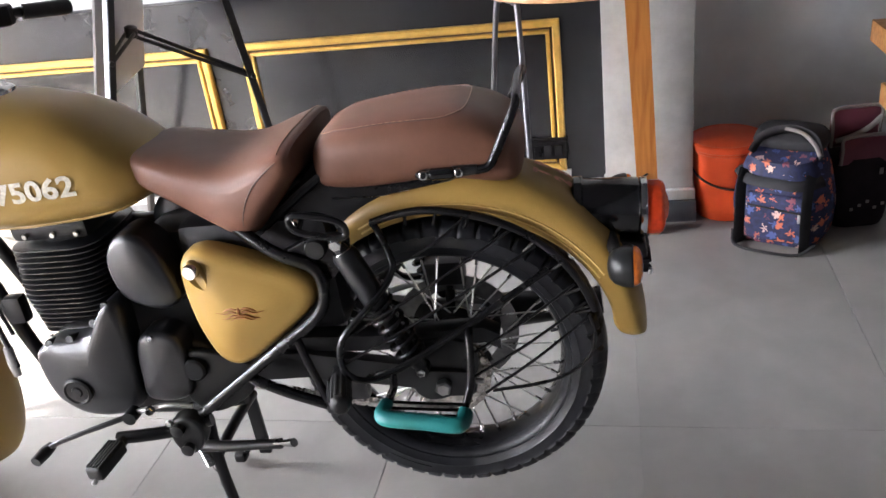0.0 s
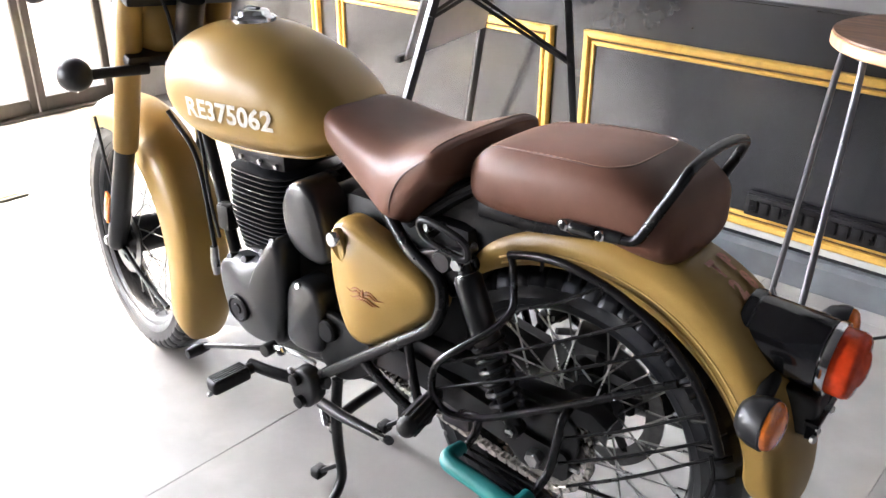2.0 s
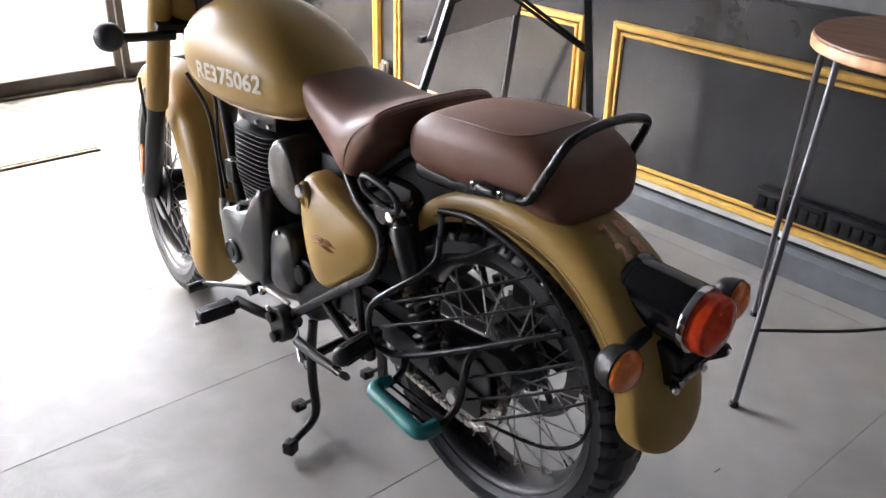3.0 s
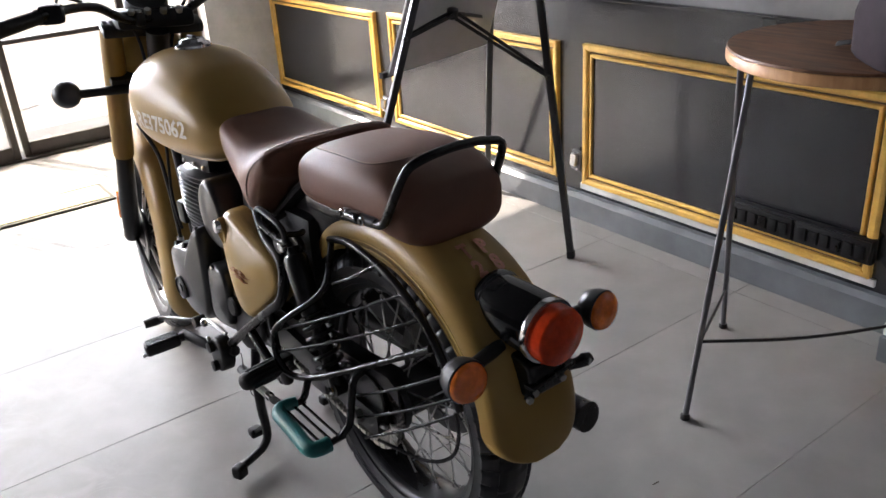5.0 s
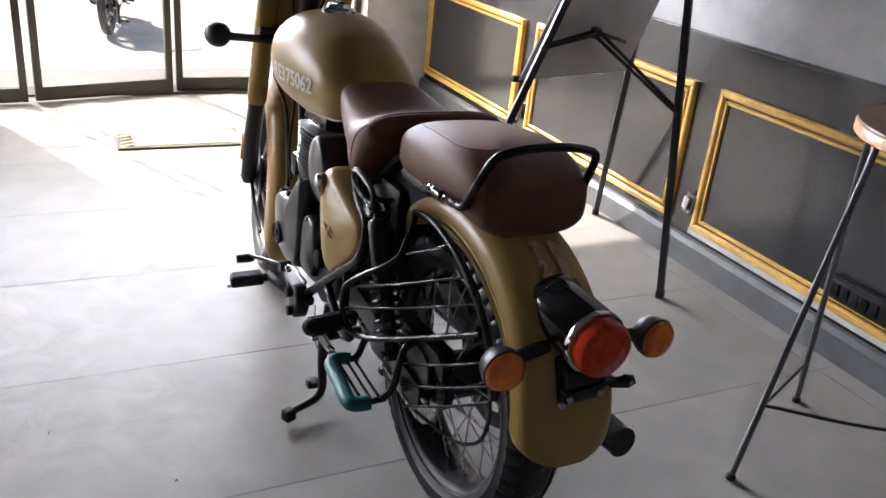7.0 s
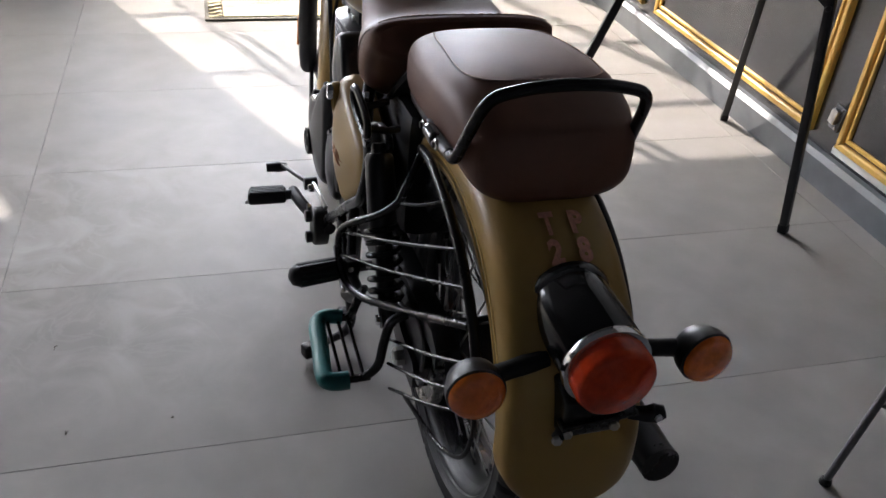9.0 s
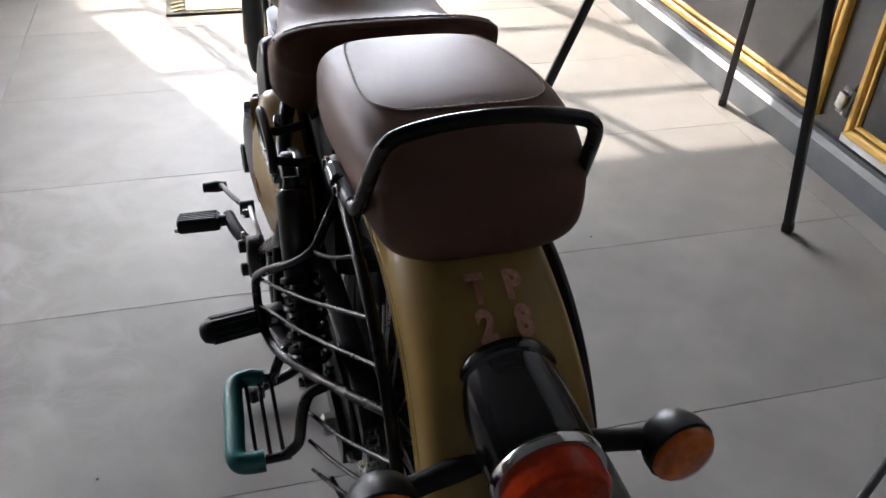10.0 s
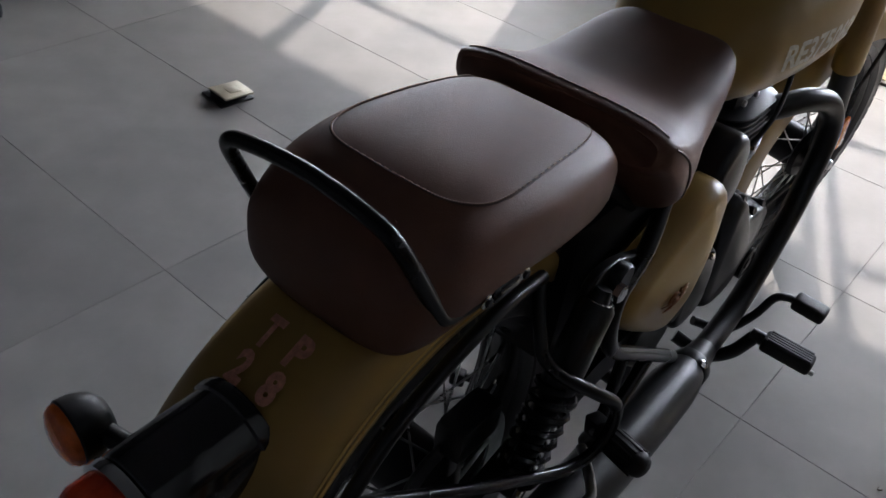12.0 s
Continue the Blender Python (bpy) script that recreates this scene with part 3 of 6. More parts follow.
door_a = glazed_leaf("door_1", (-3.775, 1.675), (-3.615, 0.945), BAYS_Z, "brown aluminium glass door leaf standing slightly ajar", "door")
door_b = glazed_leaf("door_2", (-3.60, 0.91), (-3.57, 0.54), BAYS_Z, "brown aluminium glass door leaf beside its pair", "door")
glazed_leaf("window_1", (FRONT_X, 2.40), (FRONT_X, 1.70), BAYS_Z, "brown aluminium framed fixed glass bay", "window")
glazed_leaf("window_2", (FRONT_X, 2.82), (FRONT_X, 2.41), BAYS_Z, "narrow brown aluminium framed glass bay", "window")
for k in range(4):
    glazed_leaf("window_%d" % (k + 3), (FRONT_X, -0.38 - 0.8 * k), (FRONT_X, -1.18 - 0.8 * k), BAYS_Z[:-1] + (2.27,), "brown aluminium framed glass bay of the shop front", "window")
wall_box("threshold", (FRONT_X - 0.12, 0.2, -0.06), (FRONT_X + 0.06, 2.86, 0.012), DOOR_METAL, "dark metal door threshold set in the floor", "threshold", 0.003)

# a round and two square notices stuck on the glass
for y, z, kind_ in ((1.52, 1.125, 0), (1.457, 1.355, 1), (1.80, 1.40, 1)):
    bm = bmesh.new()
    if kind_ == 0:
        turn(bm, [(0.105, 0), (0.105, 0.002)], (0, 0, 0), (1, 0, 0), 40)
    else:
        box(bm, (0.001, 0, 0), (0.002, 0.075, 0.075), 0)
    m = pose(FRONT_X + 0.008, y, z)
    if y < 1.675:
        m = pose(-3.775 + 0.2192 * (1.675 - y) + 0.012, y, z, 0, 0, 12.4)
    st = part("glass_sticker", bm, STICKER, smooth=False)
    st.matrix_world = m
    tagged(st, "round pale sticker on the door glass" if kind_ == 0 else "small square pale sticker on the glass", "sticker", "glass stickers")

# ---- outside ----
bm = bmesh.new()
v = [bm.verts.new(p) for p in ((-3.97, -400, -1.0), (-3.97, 400, -1.0), (-500, 400, -1.0), (-500, -400, -1.0))]
bm.faces.new(v)
tagged(part("ground", bm, YARD, smooth=False), "sunlit dusty concrete yard outside the door", "ground", kind="structure")
wall_box("boundary_wall", (-24.3, -24, -1.05), (-24.0, 24, 0.9), YARD_WALL, "cream boundary wall across the yard", "wall")


def shrub(x, y, height, seed):
    rnd = random.Random(seed)
    ob = empty("shrub", pose(x, y, -1.0), "leafy green shrub in the sunny yard", "shrub", "yard shrubs")
    trunk = bmesh.new()
    leaves = bmesh.new()
    for k in range(9):
        a, lean = rnd.uniform(0, 6.28), rnd.uniform(0.15, 0.5)
        tip = Vector((math.cos(a) * lean * height, math.sin(a) * lean * height, height * rnd.uniform(0.7, 1.0)))
        tube(trunk, [(0, 0, 0), tip * 0.5 + Vector((0, 0, 0.08)), tip], [0.018, 0.012, 0.005], 5)
        for j in range(90):
            c = tip * rnd.uniform(0.4, 1.05) + Vector((rnd.gauss(0, 0.1), rnd.gauss(0, 0.1), rnd.gauss(0, 0.09)))
            d = Vector((rnd.gauss(0, 1), rnd.gauss(0, 1), rnd.gauss(0, 0.7))).normalized() * rnd.uniform(0.03, 0.06)
            s = d.orthogonal().normalized() * d.length * 0.28
            q = [leaves.verts.new(p) for p in (c, c + d * 0.5 + s, c + d, c + d * 0.5 - s)]
            leaves.faces.new(q)
    part("trunk", trunk, BARK, ob)
    part("crown", leaves, LEAF, ob, smooth=False)
    return ob


wall_box("plinth", (-4.6, -4, -1.05), (-3.97, 3.6, -0.03), YARD_WALL, "cream plinth and step under the shop front", "step")
shrub(-8.6, 6.2, 2.3, 3)
shrub(-9.8, 7.0, 2.6, 5)


# ---- the motorcycle: x ahead, y to its left, z up, origin on the floor under the rear axle ----
BIKE = pose(0.0199, 1.6908, 0.0186, 0.85, 1.14, 182.07)
bike = empty("motorcycle", BIKE, "sand-coloured retro motorcycle with brown seats, parked on its centre stand", "motorcycle")


def wheel(name, at, radius, width, rim_r, spokes, label):
    """Wire wheel: hub, rim, tyre with tread blocks, spokes."""
    ax, az = at
    hub = bmesh.new()
    turn(hub, [(0.012, -0.085), (0.026, -0.08), (0.062, -0.062), (0.066, -0.05), (0.05, -0.042), (0.05, 0.042), (0.066, 0.05), (0.062, 0.062), (0.026, 0.08), (0.012, 0.085)], (0, 0, 0), (0, 1, 0), 28)
    root = part(name, hub, SATIN, bike, label)
    root.location = (ax, 0, az)
    rim = bmesh.new()
    prof = [(rim_r + 0.012, -0.042), (rim_r + 0.014, -0.036), (rim_r - 0.002, -0.032), (rim_r - 0.008, -0.022), (rim_r - 0.012, 0.0), (rim_r - 0.008, 0.022), (rim_r - 0.002, 0.032), (rim_r + 0.014, 0.036), (rim_r + 0.012, 0.042), (rim_r + 0.002, 0.03), (rim_r - 0.002, 0.0), (rim_r + 0.002, -0.03)]
    seg = 72
    loft(rim, [[Vector((r * math.cos(a), y, r * math.sin(a))) for r, y in prof] for a in (2 * math.pi * k / seg for k in range(seg))], closed=True)
    part("rim", rim, RIM, root, "black enamelled steel rim")
    # tyre: ridged sidewall, block shoulders and a grooved tread
    tyre = bmesh.new()
    blocks, half = 52, width / 2
    seg = blocks * 6
    depth = radius - rim_r
    # half profile from the bead to the crown: (share of depth, share of half-width)
    half_prof = [(0.0, 0.66), (0.08, 0.78), (0.13, 0.80), (0.15, 0.86), (0.30, 0.955), (0.33, 0.985), (0.36, 0.965), (0.52, 0.995), (0.60, 0.99), (0.62, 1.01), (0.74, 0.955), (0.84, 0.85), (0.92, 0.68), (0.925, 0.60), (0.968, 0.42), (0.972, 0.34), (1.0, 0.10)]
    base = [(rim_r + depth * r, -half * y) for r, y in half_prof] + [(rim_r + depth * r, half * y) for r, y in reversed(half_prof)]
    last = len(base) - 1
    rings = []
    for i in range(seg):
        a = 2 * math.pi * i / seg
        ring = []
        for k, (r, y) in enumerate(base):
            deep = min(k, last - k)
            shift = 3 if k > last / 2 else 0
            step = (i + shift) % 6
            cut = 0.0
            if 9 <= deep <= 12 and step == 0:
                cut = 0.007
            if 13 <= deep <= 15 and (i + shift) % 12 in (4, 5):
                cut = 0.006
            if deep == 13:
                cut += 0.004
            ring.append(Vector(((r - cut) * math.cos(a), y * (0.975 if 9 <= deep <= 11 and step == 0 else 1.0), (r - cut) * math.sin(a))))
        ring += [Vector(((rim_r - 0.004) * math.cos(a), q * 0.028, (rim_r - 0.004) * math.sin(a))) for q in (1, -1)]
        rings.append(ring)
    loft(tyre, rings, closed=True)
    ty = part("tyre", tyre, TYRE, root, "black road tyre with grooved tread")
    # maker's lettering on the sidewall, as plain raised bars
    for side in (1, -1):
        for a0 in (-1.25, 1.9):
            for k in range(4):
                marks = bmesh.new()
                a = a0 + 0.085 * k * side
                r = rim_r + depth * 0.55
                c = Vector((r * math.cos(a), side * (half * 0.992), r * math.sin(a)))
                box(marks, c, (0.026, 0.002, 0.016), 0.0, Euler((0, -a + math.pi / 2, 0)))
                part("sidewall_mark", marks, TYRE, ty)
    # spokes: one mesh shared by all
    sp = bmesh.new()
    tube(sp, [(0, 0, 0), (0, 0, 0.5), (0, 0, 1.0)], 0.0019, 5, n=1)
    mesh = bpy.data.meshes.new("spoke")
    sp.to_mesh(mesh)
    sp.free()
    mesh.materials.append(STEEL)
    ni = bmesh.new()
    turn(ni, [(0.0036, 0), (0.0036, 0.016), (0.0028, 0.018)], (0, 0, 0), (0, 0, 1), 6)
    nip = bpy.data.meshes.new("nipple")
    ni.to_mesh(nip)
    ni.free()
    nip.materials.append(CHROME)
    for k in range(spokes):
        side = 1 if k % 2 else -1
        swing = 0.62 if (k // 2) % 2 else -0.62
        a = 2 * math.pi * k / spokes
        p = Vector((0.046 * math.cos(a + swing), side * 0.05, 0.046 * math.sin(a + swing)))
        q = Vector(((rim_r - 0.01) * math.cos(a), side * 0.006, (rim_r - 0.01) * math.sin(a)))
        d = q - p
        for nm, me, start, ln in (("spoke", mesh, p, d.length), ("nipple", nip, q - d.normalized() * 0.016, 1.0)):
            s = new(nm, me)
            s.parent = root
            s.matrix_local = Matrix.Translation(start) @ d.to_track_quat("Z", "X").to_matrix().to_4x4() @ Matrix.Diagonal((1, 1, ln, 1))
    return root


REAR, FRONT = (0.0, 0.384), (1.42, 0.342)
AXLE = (0.035, 0.370)
rear_wheel = wheel("rear_wheel", AXLE, 0.309, 0.118, 0.229, 36, "spoked rear wheel")
front_wheel = wheel("front_wheel", FRONT, 0.3325, 0.102, 0.246, 36, "spoked front wheel")


def disc(parent, y, r, hub_r, label):
    bm = bmesh.new()
    seg = 48
    prof = [(hub_r, y - 0.002), (r, y - 0.002), (r, y + 0.002), (hub_r, y + 0.002)]
    loft(bm, [[Vector((q * math.cos(a), h, q * math.sin(a))) for q, h in prof] for a in (2 * math.pi * k / seg for k in range(seg))], closed=True)
    ob = part("brake_disc", bm, DISC_STEEL, parent, label)
    bm = bmesh.new()
    for k in range(5):
        a = 2 * math.pi * k / 5
        bar(bm, (0.03 * math.cos(a), y, 0.03 * math.sin(a)), ((hub_r + 0.012) * math.cos(a + 0.3), y, (hub_r + 0.012) * math.sin(a + 0.3)), 0.004, 0.02)
    part("disc_carrier", bm, SATIN, parent)
    return ob


disc(front_wheel, 0.066, 0.10, 0.072, "steel front brake disc")
disc(rear_wheel, -0.075, 0.13, 0.095, "steel rear brake disc")

# rear sprocket, teeth and all
bm = bmesh.new()
teeth, ring_a = 40, []
for k in range(teeth * 4):
    a = 2 * math.pi * k / (teeth * 4)
    r = 0.084 if k % 4 in (0, 1) else 0.078
    ring_a.append((r * math.cos(a), r * math.sin(a)))
loft(bm, [[Vector((x * s, y, z * s)) for x, z in ring_a] for y, s in ((0.088, 0.62), (0.088, 1), (0.094, 1), (0.094, 0.62))], caps=False)
part("sprocket", bm, CHAIN, rear_wheel, "dark steel rear sprocket")
bm = bmesh.new()
turn(bm, [(0.055, 0.05), (0.058, 0.075), (0.05, 0.088), (0.03, 0.096), (0.012, 0.12)], (0, 0, 0), (0, 1, 0), 24)
part("sprocket_hub", bm, SATIN, rear_wheel)


# ---- fenders ----
def fender(name, at, stations, half, skirt, label, crown=0.5, tip_round=0.0):
    """A valanced mudguard swept round the axle: stations of (degrees, crown radius, skirt radius, half-width)."""
    ax, az = at
    line = spline([(Vector((d, rc, rs))) for d, rc, rs, _ in stations], 6)
    halfs = spline([Vector((h, 0, 0)) for *_, h in stations], 6)
    bm = bmesh.new()
    rings = []
    for p, hv in zip(line, halfs):
        d, rc, rs = p
        h = hv.x
        a = math.radians(d)
        cross = []
        for k in range(21):
            u = -1 + 2 * k / 20
            ang = u * math.pi / 2
            y = h * math.copysign(abs(math.sin(ang)) ** 0.78, u)
            r = rs + (rc - rs) * abs(math.cos(ang)) ** crown
            cross.append((y, r))
        outer = [Vector((ax + r * math.cos(a), y, az + r * math.sin(a))) for y, r in cross]
        inner = [Vector((ax + (r - 0.004) * math.cos(a), y * 0.965, az + (r - 0.004) * math.sin(a))) for y, r in reversed(cross)]
        rings.append(outer + inner)
    loft(bm, rings)
    return part(name, bm, SAND, bike, label)


REAR_ST = [(48, 0.372, 0.325, 0.070), (65, 0.384, 0.322, 0.080), (90, 0.391, 0.320, 0.085), (118, 0.395, 0.318, 0.089), (140, 0.384, 0.318, 0.093), (156, 0.366, 0.312, 0.096), (163, 0.360, 0.304, 0.096), (168, 0.356, 0.308, 0.090), (171.5, 0.353, 0.322, 0.076), (173.5, 0.351, 0.336, 0.056), (175, 0.350, 0.345, 0.03)]
rear_fender = fender("rear_fender", REAR, REAR_ST, 0.09, 0.32, "sand-painted rear mudguard")
FRONT_ST = [(46, 0.372, 0.335, 0.042), (52, 0.376, 0.318, 0.060), (75, 0.38, 0.30, 0.067), (105, 0.38, 0.285, 0.070), (140, 0.378, 0.278, 0.070), (175, 0.376, 0.278, 0.070), (198, 0.376, 0.288, 0.069), (207, 0.374, 0.305, 0.062), (211, 0.372, 0.335, 0.045)]
front_fender = fender("front_fender", FRONT, FRONT_ST, 0.078, 0.28, "sand-painted deep front mudguard")

# twin pinstripes along the skirt of the rear mudguard
for side in (1, -1):
    for dr, w in ((0.007, 0.0032), (0.017, 0.0032)):
        pts = []
        for d in range(62, 150, 6):
            rs = 0.320 + (0.312 - 0.320) * max(0, (d - 118) / 40)
            a = math.radians(d)
            h = 0.0795 + (0.0965 - 0.0795) * (d - 62) / 100
            pts.append((REAR[0] + (rs + dr) * math.cos(a), side * (h * 1.004 - 0.0006 * dr / 0.01), REAR[1] + (rs + dr) * math.sin(a)))
        bm = bmesh.new()
        tube(bm, pts, w * 0.62, 6, n=3)
        part("pinstripe", bm, GOLD_LINE, rear_fender)

# stencilled marks on the crown of the rear mudguard
for text, d, y in (("T", 116.6, 0.025), ("P", 116.6, -0.014), ("2", 122.4, 0.025), ("8", 122.4, -0.014)):
    bm = lettering(text, 0.044, 0.0022)
    wide = max(v.co.x for v in bm.verts)
    for v in bm.verts:
        u, h = v.co.x / max(wide, 1e-6) * 0.019, v.co.y
        yy = y - u
        uu = min(0.999, abs(yy) / 0.089)
        ang = math.asin(uu ** (1 / 0.78))
        rs, rc = 0.318, 0.395
        a = math.radians(d) - (h - 0.016) / 0.395
        r = rs + (rc - rs) * math.cos(ang) ** 0.5 + 0.0045
        v.co = Vector((REAR[0] + r * math.cos(a), yy, REAR[1] + r * math.sin(a)))
    part("stencil_mark", bm, FADED_MARK, rear_fender, "faded stencil letter", smooth=False)

# ---- fuel tank ----
TANK = [(0.518, 0.030, 0.845, 0.800, 2.2), (0.528, 0.062, 0.853, 0.784, 2.3), (0.552, 0.095, 0.870, 0.768, 2.4), (0.60, 0.122, 0.905, 0.748, 2.5), (0.65, 0.133, 0.936, 0.738, 2.5), (0.70, 0.141, 0.956, 0.732, 2.5), (0.80, 0.150, 0.978, 0.725, 2.5), (0.90, 0.150, 0.976, 0.728, 2.5), (0.97, 0.138, 0.957, 0.747, 2.4), (1.02, 0.110, 0.93, 0.78, 2.3), (1.042, 0.072, 0.905, 0.812, 2.2), (1.05, 0.035, 0.885, 0.84, 2.1)]


def tank_section(x):
    for s, t in zip(TANK, TANK[1:]):
        if s[0] <= x <= t[0]:
            k = (x - s[0]) / (t[0] - s[0])
            return [s[i] + (t[i] - s[i]) * k for i in range(5)]
    return TANK[0] if x < TANK[0][0] else TANK[-1]


bm = bmesh.new()
fine = spline([Vector((s[0], s[1], s[2])) for s in TANK], 5)
fine2 = spline([Vector((s[3], s[4], 0)) for s in TANK], 5)
loft(bm, [ring_yz(p.x, p.y, p.z, q.x, q.x + (p.z - q.x) * 0.44, q.y, q.y, 48) for p, q in zip(fine, fine2)])
tank = part("fuel_tank", bm, SAND, bike, "matt sand teardrop fuel tank")
bm = bmesh.new()
turn(bm, [(0.046, -0.012), (0.046, 0.004), (0.041, 0.009), (0.034, 0.011), (0.032, 0.018), (0.026, 0.021), (0.004, 0.021)], (0.845, 0, 0.978), (0.06, 0, 1), 32)
cap = part("filler_cap", bm, CHROME, tank, "chrome filler cap")
bm = bmesh.new()
box(bm, (0.845, 0, 1.002), (0.034, 0.012, 0.006), 0.002)
part("cap_lock", bm, SATIN, cap)
for side in (1, -1):
    # round maker's badge, as a plain disc with an inner ring
    s = tank_section(1.0)
    badge = bmesh.new()
    turn(badge, [(0.026, 0), (0.026, 0.003), (0.022, 0.005), (0.018, 0.003), (0.002, 0.004)], (0.995, side * 0.117, 0.868), (0.45, side * 0.9, 0.1), 28)
    part("badge", badge, SATIN, tank, "round dark tank badge")
    # pressed seam along the lower edge
    lip = []
    for k in range(15):
        x = 0.575 + 0.43 * k / 14
        sx, hw, zt, zb, e = tank_section(x)
        zm = zb + (zt - zb) * 0.44
        lip.append((x, side * (hw * (1 - 0.86 ** e) ** (1 / e) + 0.001), zm - (zm - zb) * 0.86))
    bm = bmesh.new()
    tube(bm, lip, 0.0042, 8, n=3)
    part("seam", bm, SAND, tank)
    # stencilled number
    bm = lettering("RE375062", 0.052, 0.0016)
    wide = max(v.co.x for v in bm.verts)
    for v in bm.verts:
        u, h = v.co.x / wide * 0.245, v.co.y / 0.0375 * 0.0385
        x = 0.890 - u if side > 0 else 0.645 + u
        slope = 0.014 + 0.006 * ((0.890 - x) / 0.245)
        z = 0.789 + slope + h
        sx, hw, zt, zb, e = tank_section(x)
        zm = zb + (zt - zb) * 0.44
        k = abs(z - zm) / (zt - zm if z >= zm else zm - zb)
        v.co = Vector((x, side * (hw * max(0.0, 1 - min(k, 0.999) ** e) ** (1 / e) + 0.003), z))
    part("stencil_number", bm, WHITE_MARK, tank, "worn white stencilled number", smooth=False)


# ---- seats ----
def seat_shell(name, stations, label, low=3.0, top=3.4, up=0.62):
    bm = bmesh.new()
    a = spline([Vector((s[0], s[1], s[2])) for s in stations], 6)
    b = spline([Vector((s[3], s[4] if len(s) > 4 else 0, 0)) for s in stations], 6)
    loft(bm, [ring_yz(p.x, p.y, p.z, q.x, q.x + (p.z - q.x) * up, top, low, 44, lean=q.y) for p, q in zip(a, b)])
    return part(name, bm, LEATHER, bike, label)


RIDER = [(0.570, 0.045, 0.852, 0.812), (0.561, 0.080, 0.861, 0.797), (0.535, 0.103, 0.863, 0.780), (0.472, 0.120, 0.851, 0.744), (0.41, 0.133, 0.841, 0.704), (0.368, 0.147, 0.838, 0.687), (0.332, 0.154, 0.845, 0.697), (0.293, 0.158, 0.857, 0.742), (0.262, 0.156, 0.865, 0.780), (0.246, 0.150, 0.866, 0.795), (0.238, 0.138, 0.861, 0.806)]
rider_seat = seat_shell("rider_seat", RIDER, "brown leatherette sprung rider seat", up=0.55)
PILLION = [(0.218, 0.060, 0.826, 0.786), (0.214, 0.089, 0.844, 0.774), (0.202, 0.108, 0.858, 0.761), (0.166, 0.120, 0.874, 0.754), (0.09, 0.127, 0.884, 0.757), (0.01, 0.127, 0.889, 0.763), (-0.045, 0.124, 0.887, 0.757), (-0.085, 0.120, 0.878, 0.749), (-0.116, 0.113, 0.862, 0.745), (-0.135, 0.103, 0.846, 0.748), (-0.144, 0.082, 0.820, 0.757), (-0.147, 0.055, 0.803, 0.768)]
pillion_seat = seat_shell("pillion_seat", PILLION, "brown leatherette pillion seat pad", up=0.5)


def seat_top(stations, x, y, top=3.4, up=0.5):
    st = sorted(stations)
    s = st[0]
    for s0, s1 in zip(st, st[1:]):
        if s0[0] <= x <= s1[0]:
            k = (x - s0[0]) / (s1[0] - s0[0])
            s = [s0[i] + (s1[i] - s0[i]) * k for i in range(4)]
            break
    zm = s[3] + (s[2] - s[3]) * up
    return zm + (s[2] - zm) * max(0.0, 1 - min(0.999, abs(y) / s[1]) ** top) ** (1 / top)


def stitch(parent, pts, closed):
    bm = bmesh.new()
    tube(bm, pts, 0.0016, 6, closed, n=3)
    part("piping", bm, PIPING, parent)
    st = bmesh.new()
    line = spline(pts, 10, closed)
    for i in range(0, len(line) - 1, 2):
        tube(st, [line[i] + Vector((0, 0, 0.0016)), line[i + 1] + Vector((0, 0, 0.0016))], 0.0009, 4, n=1)
    part("stitching", st, THREAD, parent)


loop_pts = []
for k in range(36):
    a = 2 * math.pi * k / 36
    c, q = math.cos(a), math.sin(a)
    x = 0.073 + 0.135 * math.copysign(abs(c) ** 0.5, c)
    y = (0.096 - 0.011 * (x - 0.073) / 0.135) * math.copysign(abs(q) ** 0.5, q)
    loop_pts.append((x, y, seat_top(PILLION, x, y) + 0.0004))
stitch(pillion_seat, loop_pts, True)
pillion_seat.location.y = -0.007
# seams down the flanks and along the rear edge of the rider seat
edge = [(0.256, y, seat_top(RIDER, 0.256, y, up=0.55) + 0.0006) for y in (-0.140, -0.115, -0.072, 0.0, 0.072, 0.115, 0.140)]
stitch(rider_seat, edge, False)


def seat_side(stations, x, z, top=3.4, low=3.0, up=0.55):
    st = sorted(stations)
    for s0, s1 in zip(st, st[1:]):
        if s0[0] <= x <= s1[0]:
            k = (x - s0[0]) / (s1[0] - s0[0])
            s = [s0[i] + (s1[i] - s0[i]) * k for i in range(4)]
            break
    zm = s[3] + (s[2] - s[3]) * up
    e = top if z >= zm else low
    q = abs(z - zm) / (s[2] - zm if z >= zm else zm - s[3])
    return s[1] * max(0.0, 1 - min(q, 0.995) ** e) ** (1 / e)


for side in (1, -1):
    pts = [(x, side * (seat_side(RIDER, x, z) + 0.0006), z) for x, z in ((0.257, 0.845), (0.276, 0.832), (0.304, 0.808), (0.328, 0.772), (0.343, 0.732), (0.347, 0.706))]
    stitch(rider_seat, pts, False)
rider_seat.location.y = -0.001
# black seat pan and springs beneath
bm = bmesh.new()
loft(bm, [ring_yz(x, hw, zt, zb, None, 3, 3, 20) for x, hw, zt, zb in ((0.50, 0.07, 0.79, 0.752), (0.40, 0.09, 0.73, 0.692), (0.34, 0.10, 0.715, 0.68), (0.24, 0.10, 0.79, 0.755), (0.19, 0.10, 0.82, 0.79))])
part("seat_pan", bm, PLASTIC, bike)
bm = bmesh.new()
loft(bm, [ring_yz(x, hw, zt, zb, None, 3, 3, 20) for x, hw, zt, zb in ((0.19, 0.10, 0.79, 0.738), (0.10, 0.10, 0.78, 0.740), (-0.02, 0.085, 0.79, 0.754), (-0.09, 0.07, 0.81, 0.782))])
